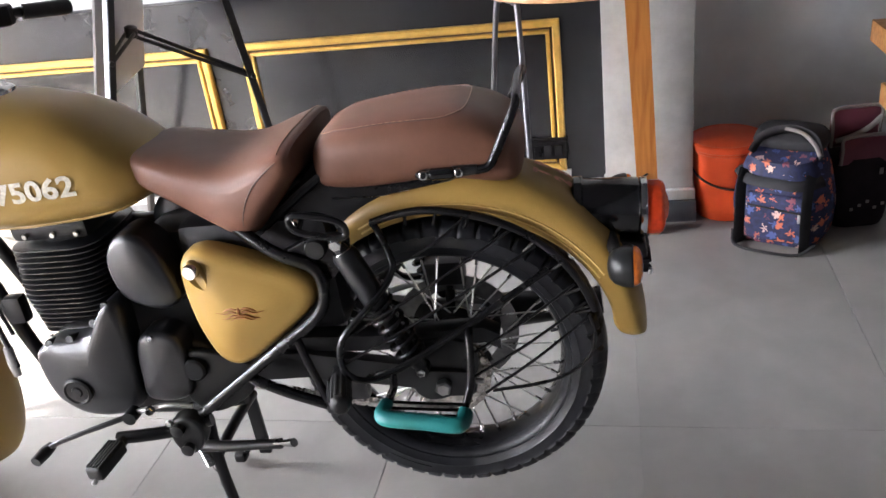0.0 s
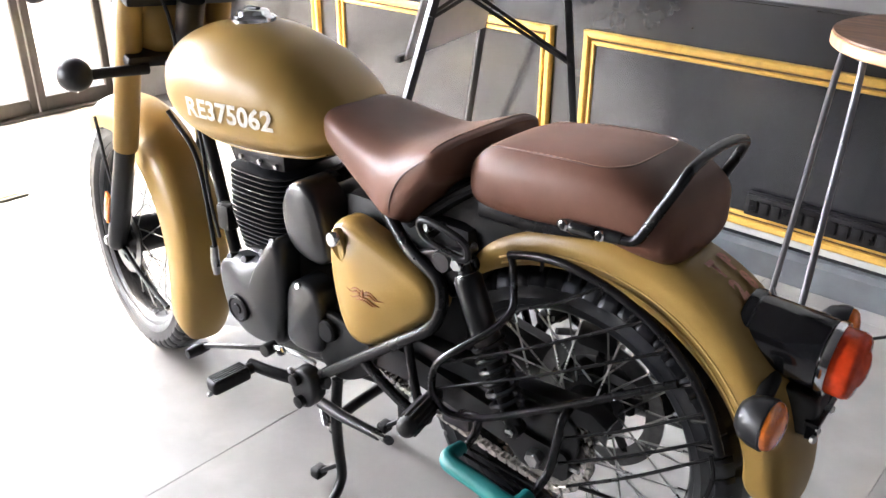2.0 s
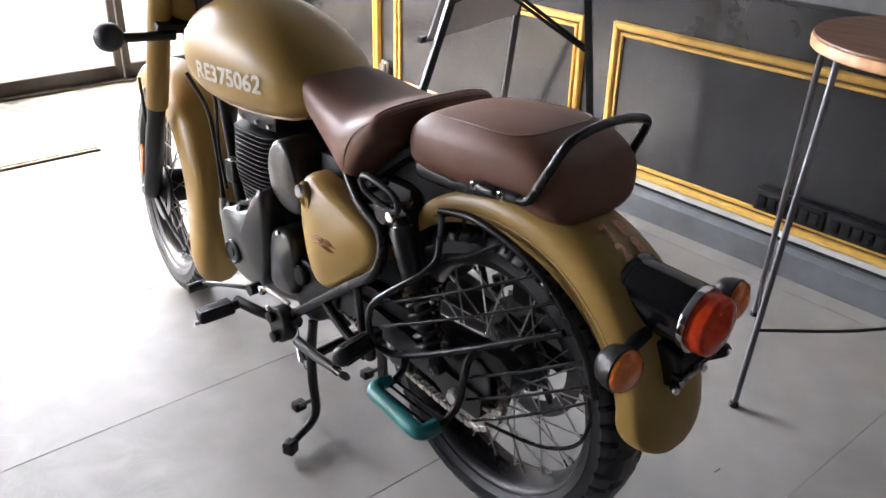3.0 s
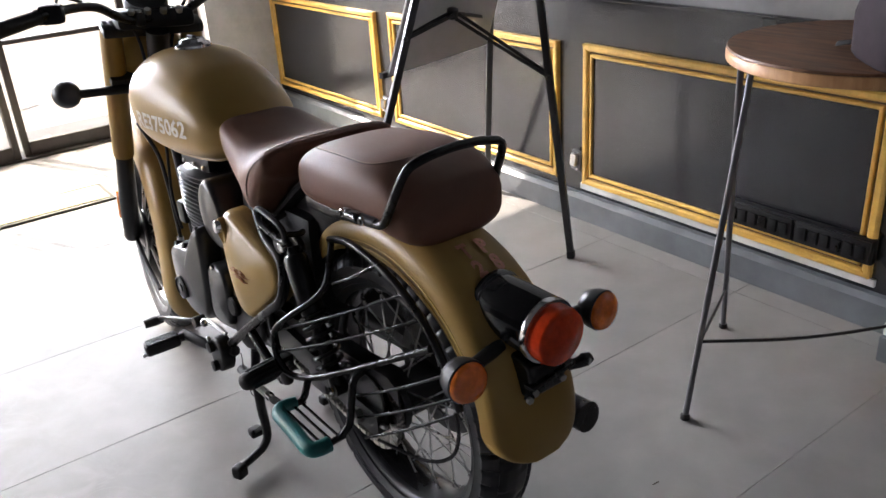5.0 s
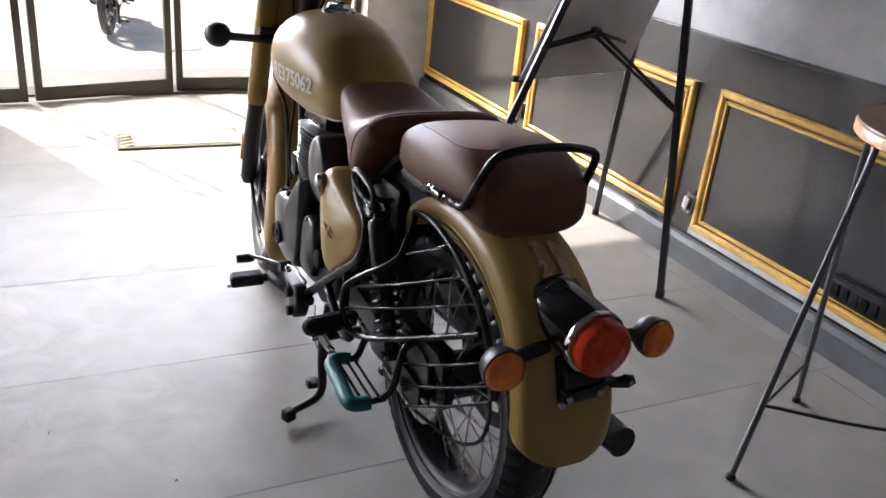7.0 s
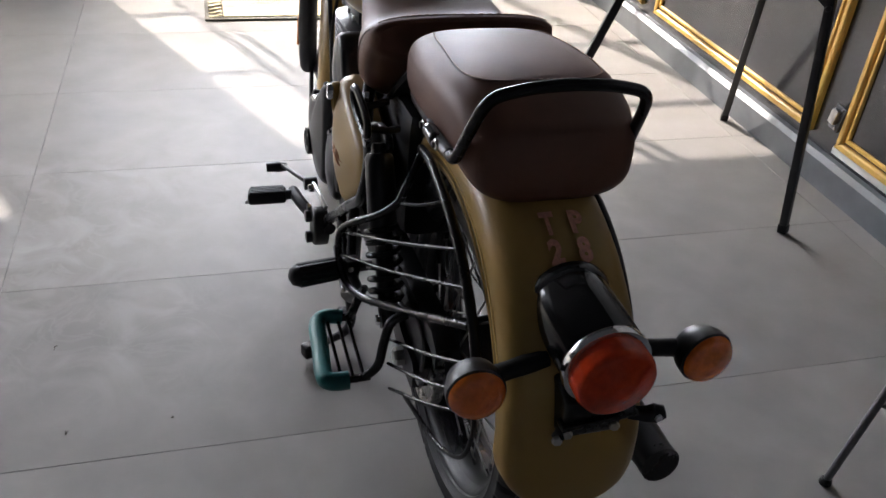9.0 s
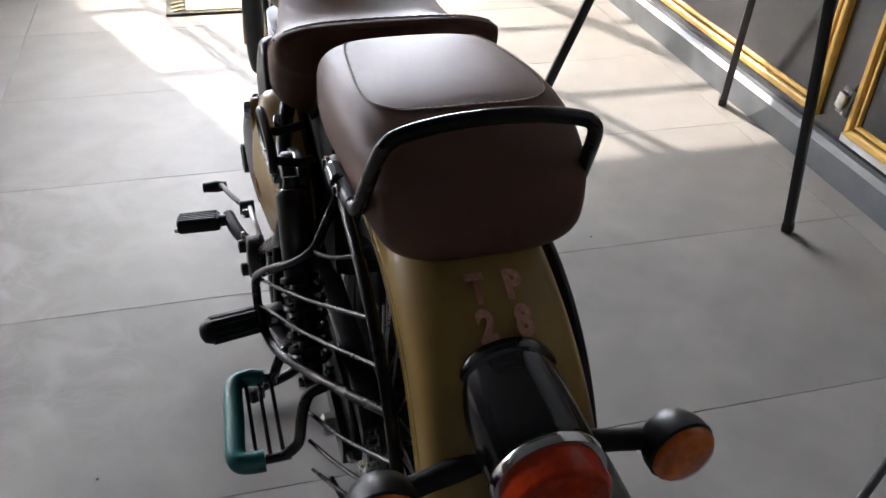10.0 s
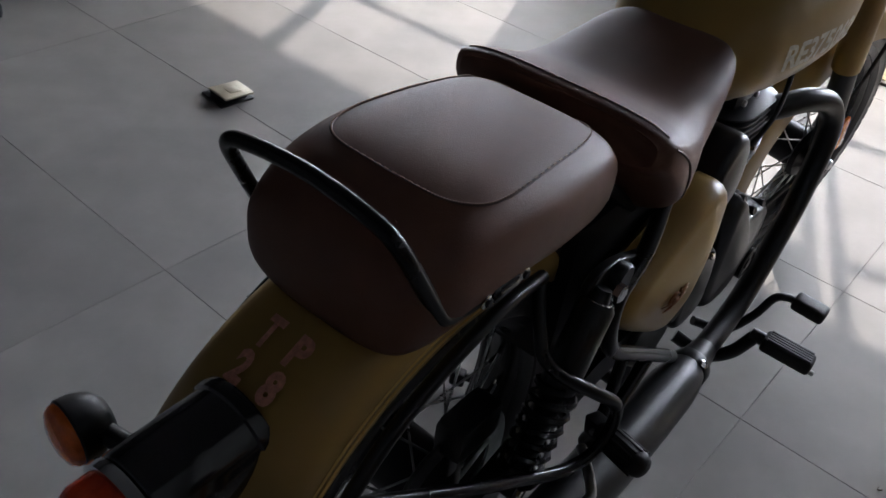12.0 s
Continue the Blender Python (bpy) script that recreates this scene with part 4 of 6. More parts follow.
part("pillion_bracket", bm, BLACK, bike)

# ---- grab rail ----
rail = bmesh.new()
HALF_RAIL = [(-0.045, 0.117, 0.794), (-0.080, 0.119, 0.794), (-0.098, 0.1185, 0.799), (-0.110, 0.116, 0.818), (-0.135, 0.110, 0.866), (-0.146, 0.105, 0.888), (-0.150, 0.097, 0.899), (-0.150, 0.083, 0.9045), (-0.150, 0.050, 0.9105), (-0.149, 0.016, 0.9125)]
tube(rail, HALF_RAIL + [(-0.1488, 0, 0.9127)] + [(x, -y, z) for x, y, z in reversed(HALF_RAIL)], 0.0078, 14)
grab = part("grab_rail", rail, BLACK, bike, "black tubular grab rail")
for side in (1, -1):
    bm = bmesh.new()
    tube(bm, [(0.028, side * 0.118, 0.791), (0.012, side * 0.119, 0.792), (-0.06, side * 0.119, 0.794), (-0.078, side * 0.119, 0.795)], [0.004, 0.0095, 0.0095, 0.008], 10)
    part("rail_foot", bm, SATIN, grab)
    bm = bmesh.new()
    tube(bm, [(0.003, side * 0.1235, 0.7935), (-0.001, side * 0.124, 0.7935), (-0.034, side * 0.1245, 0.794), (-0.038, side * 0.1245, 0.794)], [0.006, 0.0105, 0.0105, 0.006], 14)
    part("spacer", bm, GLOSS_BLACK, grab, "gloss black rail spacer")
    for x in (0.013, -0.047):
        bolt(grab, (x, side * 0.126, 0.794), (0, side, 0), 0.0085, 0.005, CHROME)
        bolt(grab, (x, side * 0.130, 0.794), (0, side, 0), 0.005, 0.004, SATIN)

# ---- tail lamp, plate bracket and indicators ----
bm = bmesh.new()
turn(bm, [(0.046, -0.004), (0.0555, 0.0), (0.057, 0.008), (0.0555, 0.014), (0.0525, 0.016), (0.0525, 0.112), (0.050, 0.115)], (-0.227, 0, 0.663), (-1, 0, -0.06), 40)
tail = part("tail_lamp", bm, GLOSS_BLACK, bike, "glossy black tail lamp housing")
bm = bmesh.new()
turn(bm, [(0.050, 0), (0.0545, 0.001), (0.0555, 0.006), (0.0545, 0.012), (0.050, 0.013)], (-0.343, 0, 0.654), (-1, 0, -0.06), 36)
part("bezel", bm, CHROME, tail, "chrome lamp bezel")
bm = bmesh.new()
turn(bm, [(0.049, 0), (0.049, 0.024), (0.046, 0.031), (0.041, 0.034), (0.027, 0.036), (0.023, 0.039), (0.013, 0.042), (0.002, 0.0425)], (-0.353, 0, 0.6535), (-1, 0, -0.06), 40)
lens = part("lens", bm, RED_LENS, tail, "red ribbed lamp lens")
bm = bmesh.new()
slab(bm, [(-0.235, 0.615), (-0.335, 0.604), (-0.352, 0.59), (-0.352, 0.556), (-0.342, 0.54), (-0.30, 0.548), (-0.262, 0.58)], -0.039, 0.039, 0.010)
bar(bm, (-0.350, -0.056, 0.576), (-0.350, 0.044, 0.566), 0.020, 0.008, 0.003)
bar(bm, (-0.348, 0.030, 0.572), (-0.352, 0.046, 0.545), 0.016, 0.006, 0.002)
plate = part("plate_bracket", bm, BLACK, bike, "black plastic plate bracket under the lamp")
bm = bmesh.new()
tube(bm, [(-0.345, -0.05, 0.565), (-0.355, -0.068, 0.569), (-0.359, -0.078, 0.572), (-0.361, -0.09, 0.574)], [0.008, 0.010, 0.012, 0.008], 8, flat=0.5)
part("bracket_ear", bm, BLACK, plate)
bolt(plate, (-0.367, -0.078, 0.572), (-1, 0, 0), 0.005, 0.004)
for y, z in ((0.034, 0.556), (-0.028, 0.558), (0.046, 0.548)):
    bolt(plate, (-0.354, y, z), (-1, 0.3, 0), 0.0065, 0.006, STEEL)
# small side bracket with three studs below the housing
bm = bmesh.new()
box(bm, (-0.262, 0.056, 0.607), (0.075, 0.012, 0.030), 0.004, Euler((0, 0.05, 0)))
lug = part("lamp_lug", bm, SATIN, bike)
for x in (-0.235, -0.262, -0.288):
    bolt(lug, (x, 0.062, 0.612), (0, 1, 0.3), 0.0045, 0.006)


def indicator(side, base, at, facing, label):
    bm = bmesh.new()
    f = Vector(facing).normalized()
    turn(bm, [(0.006, -0.036), (0.020, -0.033), (0.030, -0.024), (0.0355, -0.008), (0.0365, 0.006), (0.035, 0.008)], at, f, 24)
    body = part("indicator", bm, SATIN, bike, label)
    bm = bmesh.new()
    turn(bm, [(0.0345, 0.006), (0.0335, 0.013), (0.029, 0.018), (0.018, 0.022), (0.002, 0.0235)], at, f, 24)
    part("lens", bm, AMBER, body, "amber indicator lens")
    bm = bmesh.new()
    tube(bm, [base, (Vector(base) + Vector(at) - f * 0.014) / 2, Vector(at) - f * 0.014], [0.013, 0.0115, 0.0125], 10)
    part("stalk", bm, RUBBER, body, "rubber indicator stalk")
    return body


indicator(1, (-0.288, 0.045, 0.620), (-0.316, 0.143, 0.610), (-1, 0.08, 0), "rear indicator with amber lens")
indicator(-1, (-0.288, -0.045, 0.622), (-0.322, -0.154, 0.622), (-1, -0.08, 0), "rear indicator with amber lens")

# ---- side covers, air box, engine ----
COVER = [(0.486, 0.648), (0.476, 0.679), (0.450, 0.694), (0.412, 0.691), (0.33, 0.663), (0.255, 0.634), (0.233, 0.602), (0.244, 0.568), (0.303, 0.516), (0.375, 0.463), (0.418, 0.447), (0.452, 0.464), (0.475, 0.522), (0.486, 0.59)]
for side in (1, -1):
    bm = bmesh.new()
    slab(bm, COVER if side > 0 else [(x * 1.12 - 0.012, z) for x, z in COVER], 0.10, 0.166, 0.03, 0.017, 4, side)
    cover = part("side_cover", bm, SAND, bike, "sand-painted triangular side cover")
    if side > 0:
        bm = bmesh.new()
        slab(bm, [(0.463, 0.662), (0.455, 0.681), (0.437, 0.676), (0.424, 0.650), (0.424, 0.628), (0.434, 0.620), (0.449, 0.630), (0.460, 0.645)], 0.160, 0.1765, 0.006, -0.008, 4)
        part("lock_recess", bm, SAND, cover)
        bm = bmesh.new()
        turn(bm, [(0.0145, 0), (0.0145, 0.009), (0.0125, 0.012), (0.002, 0.012)], (0.448, 0.173, 0.664), (0.12, 1, 0.05), 22)
        part("cover_lock", bm, CHROME, cover, "round chrome cover lock")
    # winged emblem as plain coppery shapes
    em = bmesh.new()
    face = lambda dx, dz: Vector((0.376 + dx, side * (0.1835 - 0.0045 * (dx / 0.045) ** 2 - 0.001 * (dz / 0.01) ** 2), 0.576 + dz))
    for w in (1, -1):
        for pts, r in (([(0.004, 0.009), (0.014, 0.012), (0.024, 0.009), (0.032, 0.004)], [0.002, 0.0026, 0.0022, 0.0008]), ([(0.006, 0.004), (0.016, 0.006), (0.028, 0.001), (0.046, 0.003)], [0.002, 0.0022, 0.0014, 0.0006]), ([(0.0, -0.002), (0.012, -0.002), (0.024, -0.008), (0.036, -0.010)], [0.0018, 0.002, 0.0016, 0.0008]), ([(0.0, -0.007), (0.010, -0.008), (0.020, -0.013), (0.028, -0.012)], [0.0016, 0.0016, 0.0012, 0.0007])):
            tube(em, [face(w * x, z) for x, z in pts], r, 6, n=4)
    tube(em, [face(0, 0.016), face(0, 0.008), face(0, -0.004)], [0.001, 0.003, 0.0015], 8)
    part("emblem", em, EMBLEM, cover, "coppery winged emblem")
    # air box drum ahead of the cover
    bm = bmesh.new()
    slab(bm, [(0.635, 0.652), (0.627, 0.694), (0.603, 0.722), (0.572, 0.728), (0.54, 0.705), (0.518, 0.66), (0.507, 0.598), (0.53, 0.571), (0.577, 0.573), (0.62, 0.6)], 0.06, 0.143, 0.016, 0.008, 4, side)
    part("air_box", bm, GREY_CASE, bike, "satin grey oval air box cover")

bm = bmesh.new()
box(bm, (0.50, 0, 0.62), (0.20, 0.13, 0.16), 0.03)
part("battery_box", bm, PLASTIC, bike)

engine = bmesh.new()
slab(engine, [(0.83, 0.47), (0.80, 0.52), (0.70, 0.53), (0.60, 0.50), (0.50, 0.47), (0.47, 0.41), (0.52, 0.35), (0.65, 0.31), (0.78, 0.315), (0.835, 0.38)], -0.115, 0.115, 0.02)
engine = part("engine", engine, SATIN, bike, "black air-cooled single-cylinder engine")
CASE = [(0.842, 0.478), (0.822, 0.506), (0.787, 0.519), (0.735, 0.524), (0.700, 0.538), (0.672, 0.580), (0.645, 0.600), (0.628, 0.575), (0.630, 0.50), (0.636, 0.43), (0.648, 0.365), (0.690, 0.341), (0.754, 0.338), (0.800, 0.358), (0.832, 0.40)]
for side in (1, -1):
    bm = bmesh.new()
    slab(bm, CASE, 0.10, 0.162, 0.022, 0.012, 4, side)
    case = part("crankcase_cover", bm, GREY_CASE, engine, "dark grey rounded crankcase cover")
    bm = bmesh.new()
    turn(bm, [(0.0305, -0.004), (0.0305, 0.006), (0.026, 0.008), (0.023, 0.005), (0.012, 0.005), (0.010, 0.008), (0.002, 0.008)], (0.762, side * 0.171, 0.414), (0, side, 0), 30)
    part("case_badge", bm, SATIN, case, "round engine badge")
    for x, z in ((0.800, 0.514), (0.752, 0.522), (0.655, 0.590), (0.690, 0.556)):
        bm = bmesh.new()
        turn(bm, [(0.010, -0.03), (0.010, 0.0), (0.008, 0.003), (0.002, 0.003)], (x, side * 0.153, z), (0, side, 0.35), 12)
        part("screw_well", bm, SATIN, case)
    bm = bmesh.new()
    slab(bm, [(0.622, 0.490), (0.607, 0.518), (0.58, 0.527), (0.545, 0.520), (0.528, 0.495), (0.527, 0.43), (0.538, 0.382), (0.585, 0.367), (0.63, 0.378), (0.630, 0.43)], 0.09, 0.156, 0.014, 0.008, 4, side)
    c2 = part("sprocket_cover", bm, GREY_CASE, engine, "dark grey gearbox cover")
    bolt(c2, (0.583, side * 0.152, 0.516), (0, side, 0.4), 0.007, 0.008, CHROME)

# cylinder: one fin after another
for k in range(17):
    z = 0.502 + 0.0118 * k
    grow = min(1.0, 0.55 + 0.06 * k)
    hx, hy = 0.062 + 0.036 * grow, 0.060 + 0.045 * grow
    bm = bmesh.new()
    cx = 0.790 - 0.018 * (k / 16)
    ring = [(cx + hx * math.copysign(abs(math.cos(a)) ** 0.5, math.cos(a)), hy * math.copysign(abs(math.sin(a)) ** 0.5, math.sin(a))) for a in (2 * math.pi * j / 28 for j in range(28))]
    loft(bm, [[Vector((cx + (x - cx) * s, y * s, z + dz)) for x, y in ring] for s, dz in ((0.96, -0.0022), (1.0, -0.0012), (1.0, 0.0012), (0.96, 0.0022))])
    part("cooling_fin", bm, GREY_CASE, engine)
bm = bmesh.new()
turn(bm, [(0.055, 0), (0.06, 0.1), (0.065, 0.215)], (0.79, 0, 0.49), (-0.08, 0, 1), 24)
part("barrel", bm, SATIN, engine)
bm = bmesh.new()
box(bm, (0.772, 0, 0.722), (0.165, 0.16, 0.042), 0.014)
head = part("rocker_cover", bm, SATIN, engine, "black rocker cover")
for x in (0.71, 0.76, 0.82):
    for y in (0.082, -0.082):
        bolt(head, (x, y, 0.715), (0, math.copysign(1, y), 0), 0.006, 0.006)
for x in (0.70, 0.76, 0.835):
    bolt(engine, (x, 0.095, 0.497), (0, 1, 0.2), 0.0055, 0.006)

# ---- exhaust on the right flank ----
bm = bmesh.new()
tube(bm, [(0.79, -0.06, 0.664), (0.83, -0.10, 0.672), (0.90, -0.138, 0.680), (0.972, -0.160, 0.652), (1.0, -0.172, 0.585), (0.955, -0.178, 0.45), (0.83, -0.185, 0.345), (0.74, -0.188, 0.305), (0.62, -0.190, 0.292)], 0.0215, 16)
header = part("header_pipe", bm, SATIN, bike, "black exhaust header pipe")
bm = bmesh.new()
tube(bm, [(0.64, -0.19, 0.293), (0.58, -0.191, 0.294), (0.50, -0.193, 0.300), (0.30, -0.195, 0.316), (0.05, -0.194, 0.334), (-0.15, -0.190, 0.350), (-0.262, -0.188, 0.359)], [0.023, 0.030, 0.042, 0.045, 0.043, 0.036, 0.029], 24)
muffler = part("muffler", bm, SATIN, bike, "long tapered black muffler")
bm = bmesh.new()
tube(bm, [(-0.255, -0.188, 0.3585), (-0.268, -0.188, 0.3595)], [0.031, 0.031], 20)
part("end_cap", bm, BLACK, muffler)
bm = bmesh.new()
turn(bm, [(0.0345, -0.012), (0.0355, -0.01), (0.0355, 0.01), (0.0345, 0.012)], (0.575, -0.1915, 0.294), (1, 0.01, -0.02), 24)
part("clamp", bm, SATIN, muffler)
bolt(muffler, (0.568, -0.212, 0.322), (0, -0.6, 1), 0.009, 0.006, CHROME)
bolt(muffler, (0.12, -0.229, 0.345), (0, -1, 0.8), 0.007, 0.006)

# ---- frame ----
for side in (1, -1):
    bm = bmesh.new()
    tube(bm, [(0.525, side * 0.168, 0.342), (0.42, side * 0.168, 0.42), (0.30, side * 0.166, 0.508), (0.245, side * 0.163, 0.548), (0.222, side * 0.160, 0.580), (0.218, side * 0.155, 0.618), (0.235, side * 0.15, 0.648), (0.29, side * 0.145, 0.672), (0.34, side * 0.132, 0.702), (0.39, side * 0.112, 0.735), (0.46, side * 0.07, 0.765)], 0.0115, 10)
    sub = part("subframe_tube", bm, BLACK, bike, "black frame tube round the side cover")
    bm = bmesh.new()
    tube(bm, [(0.405, side * 0.165, 0.43), (0.33, side * 0.17, 0.395), (0.255, side * 0.172, 0.366)], 0.0105, 10)
    part("peg_stay", bm, BLACK, bike)
    bm = bmesh.new()
    tube(bm, [(0.288, side * 0.164, 0.508), (0.27, side * 0.17, 0.44), (0.25, side * 0.172, 0.372)], 0.0085, 10)
    part("peg_stay", bm, BLACK, bike)
    # shock mount plate with a big bolt
    bm = bmesh.new()
    slab(bm, [(0.302, 0.664), (0.27, 0.682), (0.222, 0.700), (0.178, 0.703), (0.160, 0.688), (0.172, 0.655), (0.196, 0.622), (0.213, 0.615), (0.226, 0.645)], 0.128, 0.142, 0.005, 0, 4, side)
    mount = part("shock_mount", bm, BLACK, bike, "black shock mount plate")
    bm = bmesh.new()
    turn(bm, [(0.020, 0), (0.020, 0.012), (0.017, 0.016), (0.003, 0.016)], (0.219, side * 0.142, 0.682), (0, side, 0), 20)
    part("mount_cap", bm, SATIN, mount)
    bolt(mount, (0.176, side * 0.165, 0.695), (0, side, 0), 0.012, 0.010, CHROME)
    # twin shocks: damper body, shroud and coil
    top, low = Vector((0.180, side * 0.150, 0.694)), Vector((0.066, side * 0.150, 0.425))
    d = low - top
    bm = bmesh.new()
    tube(bm, [top + d * 0.02, top + d * 0.08, top + d * 0.1, top + d * 0.46, top + d * 0.47], [0.010, 0.014, 0.0235, 0.0235, 0.021], 18, n=2)
    shock = part("shock_absorber", bm, SATIN, bike, "black twin shock absorber")
    bm = bmesh.new()
    tube(bm, [top + d * 0.46, top + d * 0.98], 0.015, 12)
    part("damper_rod", bm, SATIN, shock)
    bm = bmesh.new()
    u = d.normalized().orthogonal().normalized()
    w = d.normalized().cross(u)
    coil = [top + d * (0.47 + 0.47 * i / 84) + 0.026 * (math.cos(2 * math.pi * i / 12) * u + math.sin(2 * math.pi * i / 12) * w) for i in range(85)]
    tube(bm, coil, 0.0048, 6, n=1)
    part("coil_spring", bm, BLACK, shock, "black coil spring")
    for k in (0.08, 0.105):
        bm = bmesh.new()
        turn(bm, [(0.016, -0.003), (0.019, 0), (0.016, 0.003)], top + d * k, d, 16)
        part("collar", bm, CHROME, shock)
    bm = bmesh.new()
    turn(bm, [(0.015, -0.012), (0.015, 0.012)], low, (0, 1, 0), 14)
    part("lower_eye", bm, SATIN, shock)
    bolt(shock, low + Vector((0, side * 0.012, 0)), (0, side, 0), 0.009, 0.008, CHROME)
    # swing arm
    bm = bmesh.new()
    loft(bm, [[Vector((x, side * y, z)) for y, z in ((0.128, zc - h), (0.128, zc + h), (0.102, zc + h), (0.102, zc - h))] for x, zc, h in ((0.47, 0.425, 0.032), (0.3, 0.425, 0.027), (0.1, 0.392, 0.025), (0.055, 0.374, 0.028), (-0.015, 0.370, 0.026), (-0.025, 0.370, 0.018))])
    arm = part("swing_arm", bm, SATIN, bike, "black box-section swing arm", smooth=False)
    bm = bmesh.new()
    turn(bm, [(0.016, 0), (0.016, 0.014), (0.012, 0.018), (0.003, 0.018)], (0.035, side * 0.128, 0.370), (0, side, 0), 6)
    part("axle_nut", bm, STEEL, arm)
    bolt(arm, (-0.02, side * 0.118, 0.370), (-1, 0, 0), 0.006, 0.02)
    # pivot plate with a round cap
    bm = bmesh.new()
    slab(bm, [(0.545, 0.455), (0.52, 0.475), (0.44, 0.46), (0.40, 0.43), (0.42, 0.37), (0.50, 0.33), (0.55, 0.36), (0.556, 0.41)], 0.125, 0.14, 0.006, 0, 4, side)
    pp = part("pivot_plate", bm, SATIN, bike, "black pivot plate")
    bm = bmesh.new()
    turn(bm, [(0.024, 0), (0.024, 0.01), (0.02, 0.014), (0.003, 0.015)], (0.517, side * 0.14, 0.438), (0, side, 0), 24)
    part("pivot_cap", bm, PLASTIC, pp)

# backbone, cradle and engine plates hidden between the covers
bm = bmesh.new()
tube(bm, [(1.06, 0, 0.92), (0.80, 0, 0.80), (0.50, 0, 0.77), (0.20, 0, 0.76)], 0.022, 12)
part("backbone", bm, SATIN, bike)
for y in (0.05, -0.05):
    bm = bmesh.new()
    tube(bm, [(1.07, y * 0.4, 0.86), (0.99, y * 0.7, 0.66), (0.925, y, 0.46), (0.88, y, 0.36), (0.80, y, 0.30), (0.62, y, 0.285), (0.48, y, 0.30)], 0.0145, 10)
    part("down_tube", bm, SATIN, bike)
bm = bmesh.new()
box(bm, (0.36, 0, 0.60), (0.3, 0.19, 0.24), 0.03)
part("tool_box", bm, PLASTIC, bike)
bm = bmesh.new()
slab(bm, [(0.30, 0.78), (0.10, 0.745), (0.16, 0.70), (0.24, 0.62), (0.27, 0.50), (0.30, 0.50), (0.36, 0.6)], -0.07, 0.07, 0.01)
part("inner_mudguard", bm, PLASTIC, bike)

# hand loop beside the seat
bm = bmesh.new()
pts = []
for k in range(20):
    a = 2 * math.pi * k / 20
    c, s = math.cos(a), math.sin(a)
    x = 0.048 * math.copysign(abs(c) ** 0.6, c)
    z = 0.0185 * math.copysign(abs(s) ** 0.75, s)
    pts.append((0.198 + x + 0.1 * z, 0.176 + 0.03 * x, 0.735 + z + 0.22 * x))
tube(bm, pts, 0.0062, 8, True, 2)
loop = part("lifting_handle", bm, BLACK, bike, "black oval lifting handle")
bm = bmesh.new()
tube(bm, [(0.236, 0.172, 0.728), (0.24, 0.15, 0.725), (0.245, 0.12, 0.73)], 0.006, 8)
part("handle_stem", bm, SATIN, loop)
bm = bmesh.new()
tube(bm, [(0.16, 0.17, 0.724), (0.165, 0.14, 0.715), (0.18, 0.12, 0.71)], 0.006, 8)
part("handle_stem", bm, SATIN, loop)
bolt(loop, (0.247, 0.152, 0.737), (0.3, 1, 0), 0.009, 0.008, CHROME)

# ---- chain ----
def chain_path(n):
    """Places round the two sprockets."""
    c0, r0, c1, r1 = Vector((AXLE[0], 0, AXLE[1])), 0.082, Vector((0.52, 0, 0.425)), 0.036
    run = []
    for k in range(30):
        a = math.radians(97 + 171 * k / 29)
        run.append(c0 + r0 * Vector((math.cos(a), 0, math.sin(a))))
    for k in range(1, 26):
        p, q = c0 + Vector((0, 0, -r0)), c1 + Vector((0, 0, -r1))
        u = k / 26
        run.append(p.lerp(q, u) + Vector((0, 0, -0.055 * u * (1 - u))))
    for k in range(12):
        a = math.radians(-88 + 170 * k / 11)
        run.append(c1 + r1 * Vector((math.cos(a), 0, math.sin(a))))
    total = [0.0]
    run.append(run[0])
    for p, q in zip(run, run[1:]):
        total.append(total[-1] + (q - p).length)
    out, j = [], 0
    for k in range(n):
        s = total[-1] * k / n
        while total[j + 1] < s:
            j += 1
        f = (s - total[j]) / max(1e-9, total[j + 1] - total[j])
        out.append(run[j].lerp(run[j + 1], f))
    return out


links = chain_path(118)
bm = bmesh.new()
for k, p in enumerate(links):
    q = links[(k + 1) % len(links)]
    c, d = (p + q) / 2, q - p
    ang = math.atan2(d.z, d.x)
    w = 0.0075 if k % 2 else 0.0045
    for s in (1, -1):
        box(bm, (c.x, 0.091 + s * w, c.z), (d.length * 1.45, 0.0018, 0.0095), 0.0, Euler((0, -ang, 0)))
    turn(bm, [(0.004, -0.009), (0.004, 0.009)], (p.x, 0.091, p.z), (0, 1, 0), 6)
tagged(part("chain", bm, CHAIN, bike, "oily drive chain", smooth=False), kind="stuff")
bm = bmesh.new()
loft(bm, [[Vector((x, y, z)) for y, z in ((0.112, zt - 0.035), (0.112, zt - 0.004), (0.106, zt), (0.078, zt), (0.078, zt - 0.003), (0.105, zt - 0.004), (0.109, zt - 0.035))] for x, zt in ((0.42, 0.482), (0.3, 0.482), (0.16, 0.478), (0.04, 0.482), (-0.05, 0.487), (-0.08, 0.47))])
part("chain_guard", bm, SATIN, bike, "black chain guard")
bm = bmesh.new()
box(bm, (0.222, 0.10, 0.352), (0.065, 0.03, 0.045), 0.01)
part("chain_slider", bm, GREY_CASE, bike, "grey chain guide block")
bm = bmesh.new()
slab(bm, [(0.115, 0.45), (0.045, 0.465), (-0.025, 0.45), (-0.03, 0.39), (0.03, 0.335), (0.09, 0.342)], 0.112, 0.118, 0.003)
part("axle_plate", bm, SATIN, bike)

# caliper on the right
bm = bmesh.new()
box(bm, (0.045, -0.085, 0.505), (0.085, 0.045, 0.055), 0.012)
part("rear_caliper", bm, SATIN, bike)

